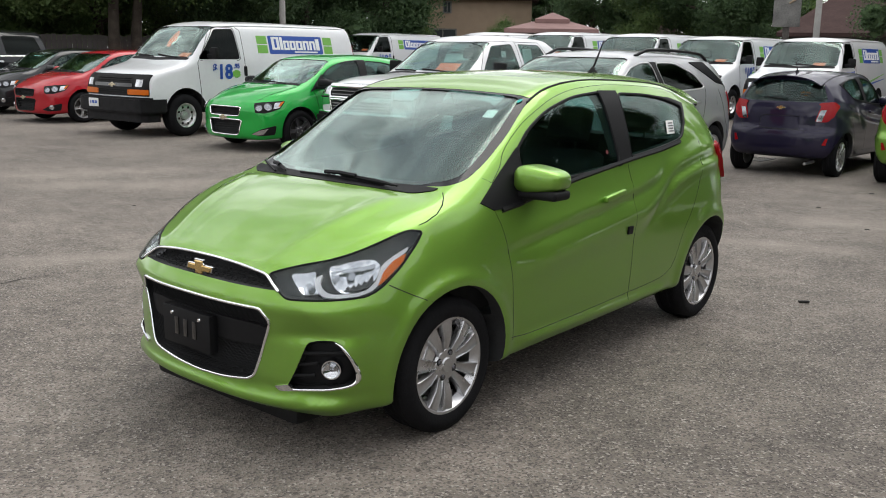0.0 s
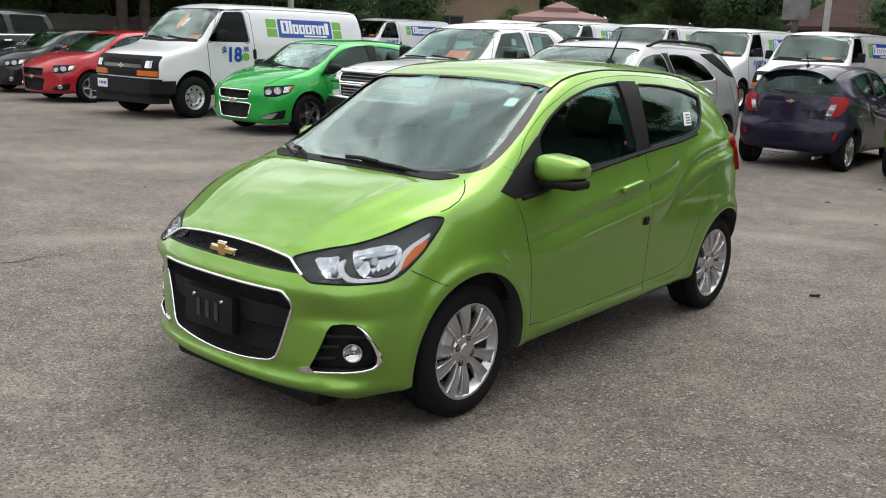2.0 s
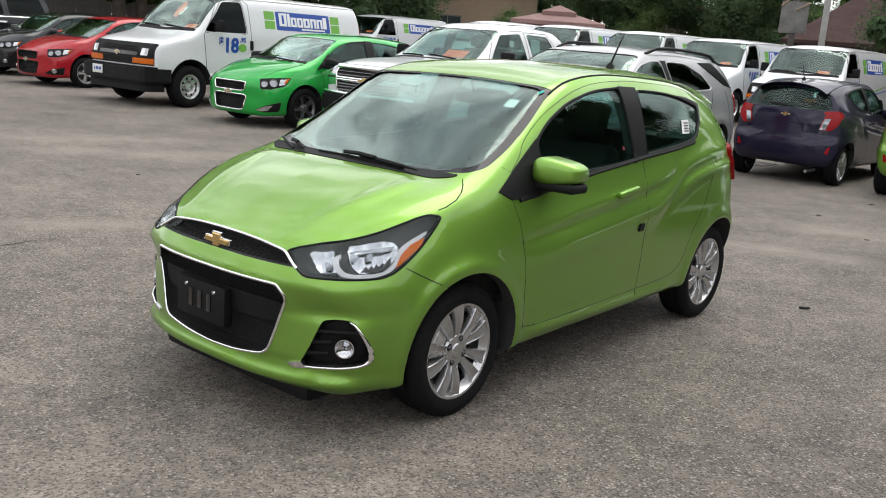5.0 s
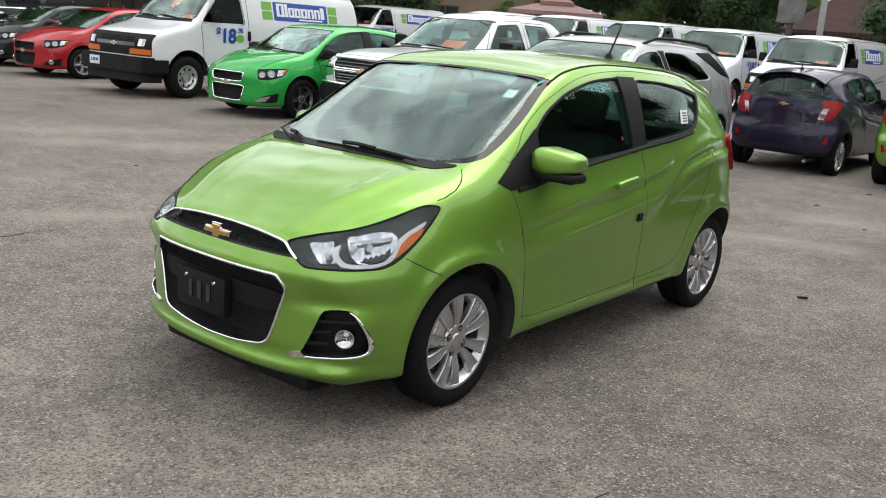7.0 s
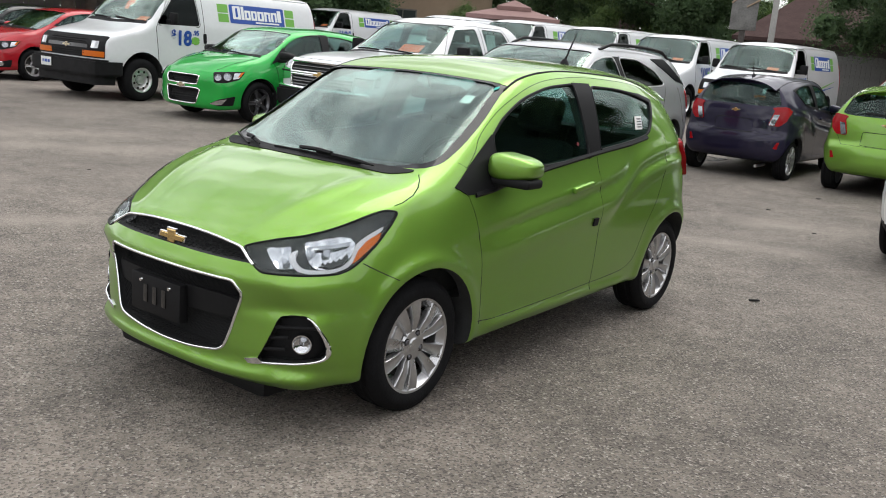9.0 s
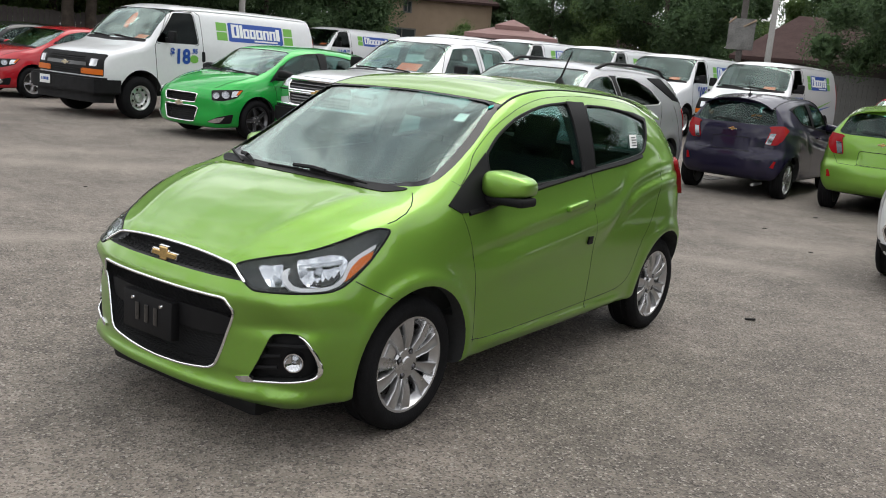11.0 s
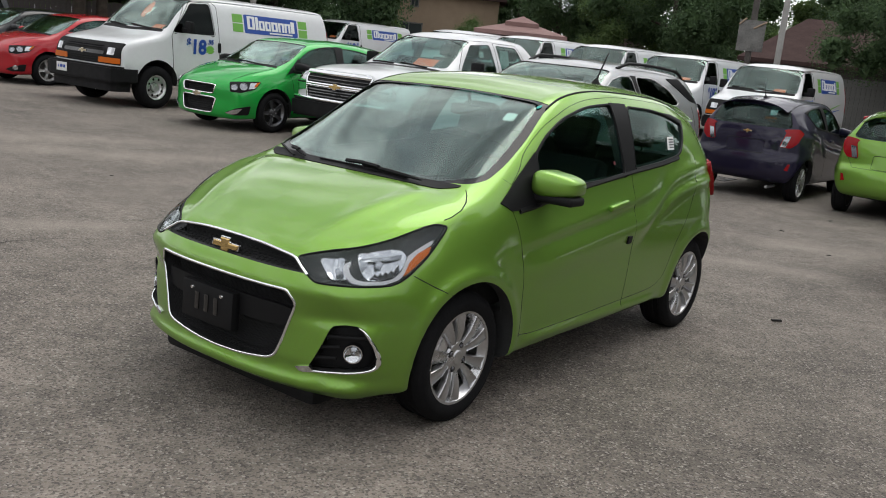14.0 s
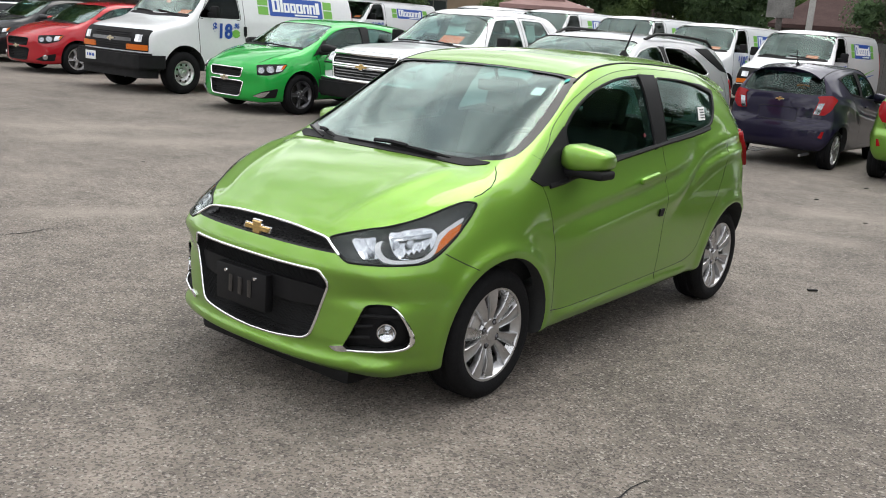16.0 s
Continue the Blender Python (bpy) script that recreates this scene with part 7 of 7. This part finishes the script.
def building(name, label, place, turn, w, d, h, z1, ridge, wall, windows, over=0.45):
    b = thing(name, label, "house" if "house" in name else "building", m=pose(*place, 0, 0, turn))
    part("wall", boxes(((-w / 2, -d / 2, 0), (w / 2, d / 2, h))), wall, b, smooth=0)
    part("roof", hip_roof(w, d, h, z1, over, ridge), SHINGLE, b, smooth=0)
    for x, z, ww, hh in windows:
        win = new("window")
        win.parent = b
        win.matrix_basis = pose(x, -d / 2, z)
        part("pane", boxes(((-ww / 2, -0.01, -hh / 2), (ww / 2, 0.0, hh / 2))), PANE, win, smooth=0)
        for lo, hi in (((-ww / 2 - 0.08, -0.05, -hh / 2 - 0.08), (-ww / 2, 0, hh / 2 + 0.08)), ((ww / 2, -0.05, -hh / 2 - 0.08), (ww / 2 + 0.08, 0, hh / 2 + 0.08)),
                       ((-ww / 2, -0.05, hh / 2), (ww / 2, 0, hh / 2 + 0.08)), ((-ww / 2, -0.08, -hh / 2 - 0.08), (ww / 2, 0, -hh / 2)), ((-0.03, -0.04, -hh / 2), (0.03, -0.012, hh / 2))):
            part("frame", boxes((lo, hi)), TARP, win, smooth=0)
    return b


building("brick_house", "tan two-storey brick house with brown hipped roof", bearing(38.7, 64), 36, 8.4, 7.0, 4.95, 7.0, 2.4, STUCCO, ((-3.1, 4.35, 0.75, 0.8), (-1.15, 4.35, 0.4, 0.6), (-1.4, 2.6, 1.6, 0.7)))
building("grey_house", "dark grey gabled house partly hidden by trees", bearing(42.5, 61), 38, 2.2, 8.0, 5.3, 7.6, 1.0, GREY_SIDING, ((0.2, 3.8, 0.8, 1.1),))
building("brown_shed", "low building with a large brown shingled roof", bearing(13.7, 41.0), 14, 8.4, 6.0, 2.5, 4.3, 5.2, FENCE_WOOD, ((1.0, 1.2, 0.9, 0.8),), 0.5)
building("small_house", "small house with a pale grey hipped roof", bearing(27.7, 52), 24, 4.2, 4.0, 2.3, 3.2, 1.2, STUCCO, ((0.5, 1.3, 1.0, 0.9),))

g = thing("garden_gazebo", "garden gazebo with dusty rose two-tier canopy", "gazebo", m=pose(*bearing(33.6, 34), 0, 0, 32))
part("canopy", hip_roof(3.0, 3.0, 2.40, 2.74, 0.1, 0.9), CANOPY, g, smooth=0)
part("upper_canopy", hip_roof(1.1, 1.1, 2.76, 3.00, 0.05, 0.02), CANOPY, g, smooth=0)
for x in (-1.45, 1.45):
    for y in (-1.45, 1.45):
        part("post", tube([(x, y, 0), (x, y, 2.2)], 0.05, 8), FENCE_WOOD, g)

p = thing("utility_pole", "tall square concrete utility pole behind the vans", "pole", m=pose(*bearing(18.7, 30), 0, 0, 20))
bm = bmesh.new()
box(bm, (-0.10, -0.10, 0), (0.10, 0.10, 9.0), 0.02)
for v in bm.verts:
    k = 1 - 0.35 * v.co.z / 9.0
    v.co.x *= k
    v.co.y *= k
part("shaft", bm, CONCRETE, p)
p = thing("lamp_pole", "pale metal lamp pole behind the van", "pole", m=pose(*bearing(49.75, 31)))
part("shaft", tube([(0, 0, 0), (0, 0, 8.0)], 0.11, 12, taper=0.07), CONCRETE, p)
part("base", boxes(((-0.25, -0.25, 0), (0.25, 0.25, 0.5)), bevel=0.03), CONCRETE, p)
s = thing("notice_board", "weathered grey board on a wooden post", "sign", m=pose(*bearing(20.35, 31), 0, 0, 14))
part("post", boxes(((-0.09, 0.02, 0), (0.09, 0.2, 4.1)), bevel=0.01), FENCE_WOOD, s)
part("board", boxes(((-0.40, -0.03, 2.5), (0.40, 0.02, 3.45)), bevel=0.01), TARP, s)
for a, b in (((-0.4, -0.05, 3.3), (-0.2, -0.05, 3.5)), ((0.05, -0.05, 3.2), (0.42, -0.05, 3.42))):
    part("batten", tube([a, b], 0.03, 6), STUCCO, s)

# ---- drain ----
DRAIN = material("cast_iron", (0.05, 0.047, 0.044), 0.6, 0.6, var=0.3, scale=12)
g = thing("drain_grate", "cast iron drain grate sunk in the asphalt", "drain", m=pose(-2.9, 12.25, dip(-2.9, 12.25) + 0.004))
part("frame", boxes(((-0.32, -0.32, -0.02), (0.32, -0.27, 0.004)), ((-0.32, 0.27, -0.02), (0.32, 0.32, 0.004)), ((-0.32, -0.27, -0.02), (-0.27, 0.27, 0.004)), ((0.27, -0.27, -0.02), (0.32, 0.27, 0.004))), DRAIN, g)
for k in range(7):
    part("bar", boxes(((-0.24 + 0.076 * k, -0.27, -0.015), (-0.205 + 0.076 * k, 0.27, 0.002))), DRAIN, g)


# ---- cracks and litter on the asphalt ----
def crack(pts, w, seed):
    r = random.Random(seed)
    line = []
    for a, b in zip(pts, pts[1:]):
        n = max(2, int(math.dist(a, b) / 0.035))
        line += [(a[0] + (b[0] - a[0]) * k / n + r.gauss(0, 0.007), a[1] + (b[1] - a[1]) * k / n + r.gauss(0, 0.007)) for k in range(n)]
    bm = bmesh.new()
    rows = []
    for i, p in enumerate(line):
        q, o = line[min(i + 1, len(line) - 1)], line[max(i - 1, 0)]
        d = Vector((q[0] - o[0], q[1] - o[1], 0)).normalized()
        s = Vector((-d.y, d.x, 0)) * w * r.uniform(0.4, 1.1) * math.sin(math.pi * (i + 0.6) / (len(line) + 0.2)) ** 0.5
        rows.append((bm.verts.new(Vector((*p, 0.003)) + s), bm.verts.new(Vector((*p, 0.003)) - s)))
    for a, b in zip(rows, rows[1:]):
        bm.faces.new((a[0], a[1], b[1], b[0]))
    tagged(new("ground_crack", mesh_of(bm, "crack", DARK, 0)), "dark jagged crack in the asphalt", "crack", kind="structure")


crack([(-3.15, -1.2), (-3.08, -0.6), (-3.06, -0.29), (-3.03, -0.1), (-3.05, 0.04), (-3.03, 0.28), (-2.96, 0.42)], 0.0065, 1)
crack([(1.61, -0.42), (1.61, -0.36), (1.62, -0.23), (1.65, -0.12)], 0.006, 2)
LITTER = material("dark_litter", (0.012, 0.011, 0.010), 0.8, bump=0.4, bump_scale=80)
for x, y, a, s in ((1.14, 3.19, 35, 1.0), (-0.12, 7.25, 10, 0.7), (-0.02, 8.81, 60, 0.8), (0.65, 6.28, 20, 0.6), (-5.2, 2.2, 40, 0.5), (-2.2, -1.0, 70, 0.35)):
    b = bmesh.new()
    box(b, (-0.035, -0.012, 0), (0.035, 0.012, 0.012), 0.004)
    for v in b.verts:
        v.co.z += 0.004 * math.sin(v.co.x * 90)
    o = tagged(new("scrap", mesh_of(b, "scrap", LITTER)), "small dark scrap of rubber lying on asphalt", "litter", "scraps on the lot")
    o.matrix_world = Matrix.Translation((x, y, 0.001)) @ Matrix.Rotation(radians(a), 4, "Z") @ Matrix.Scale(s, 4)
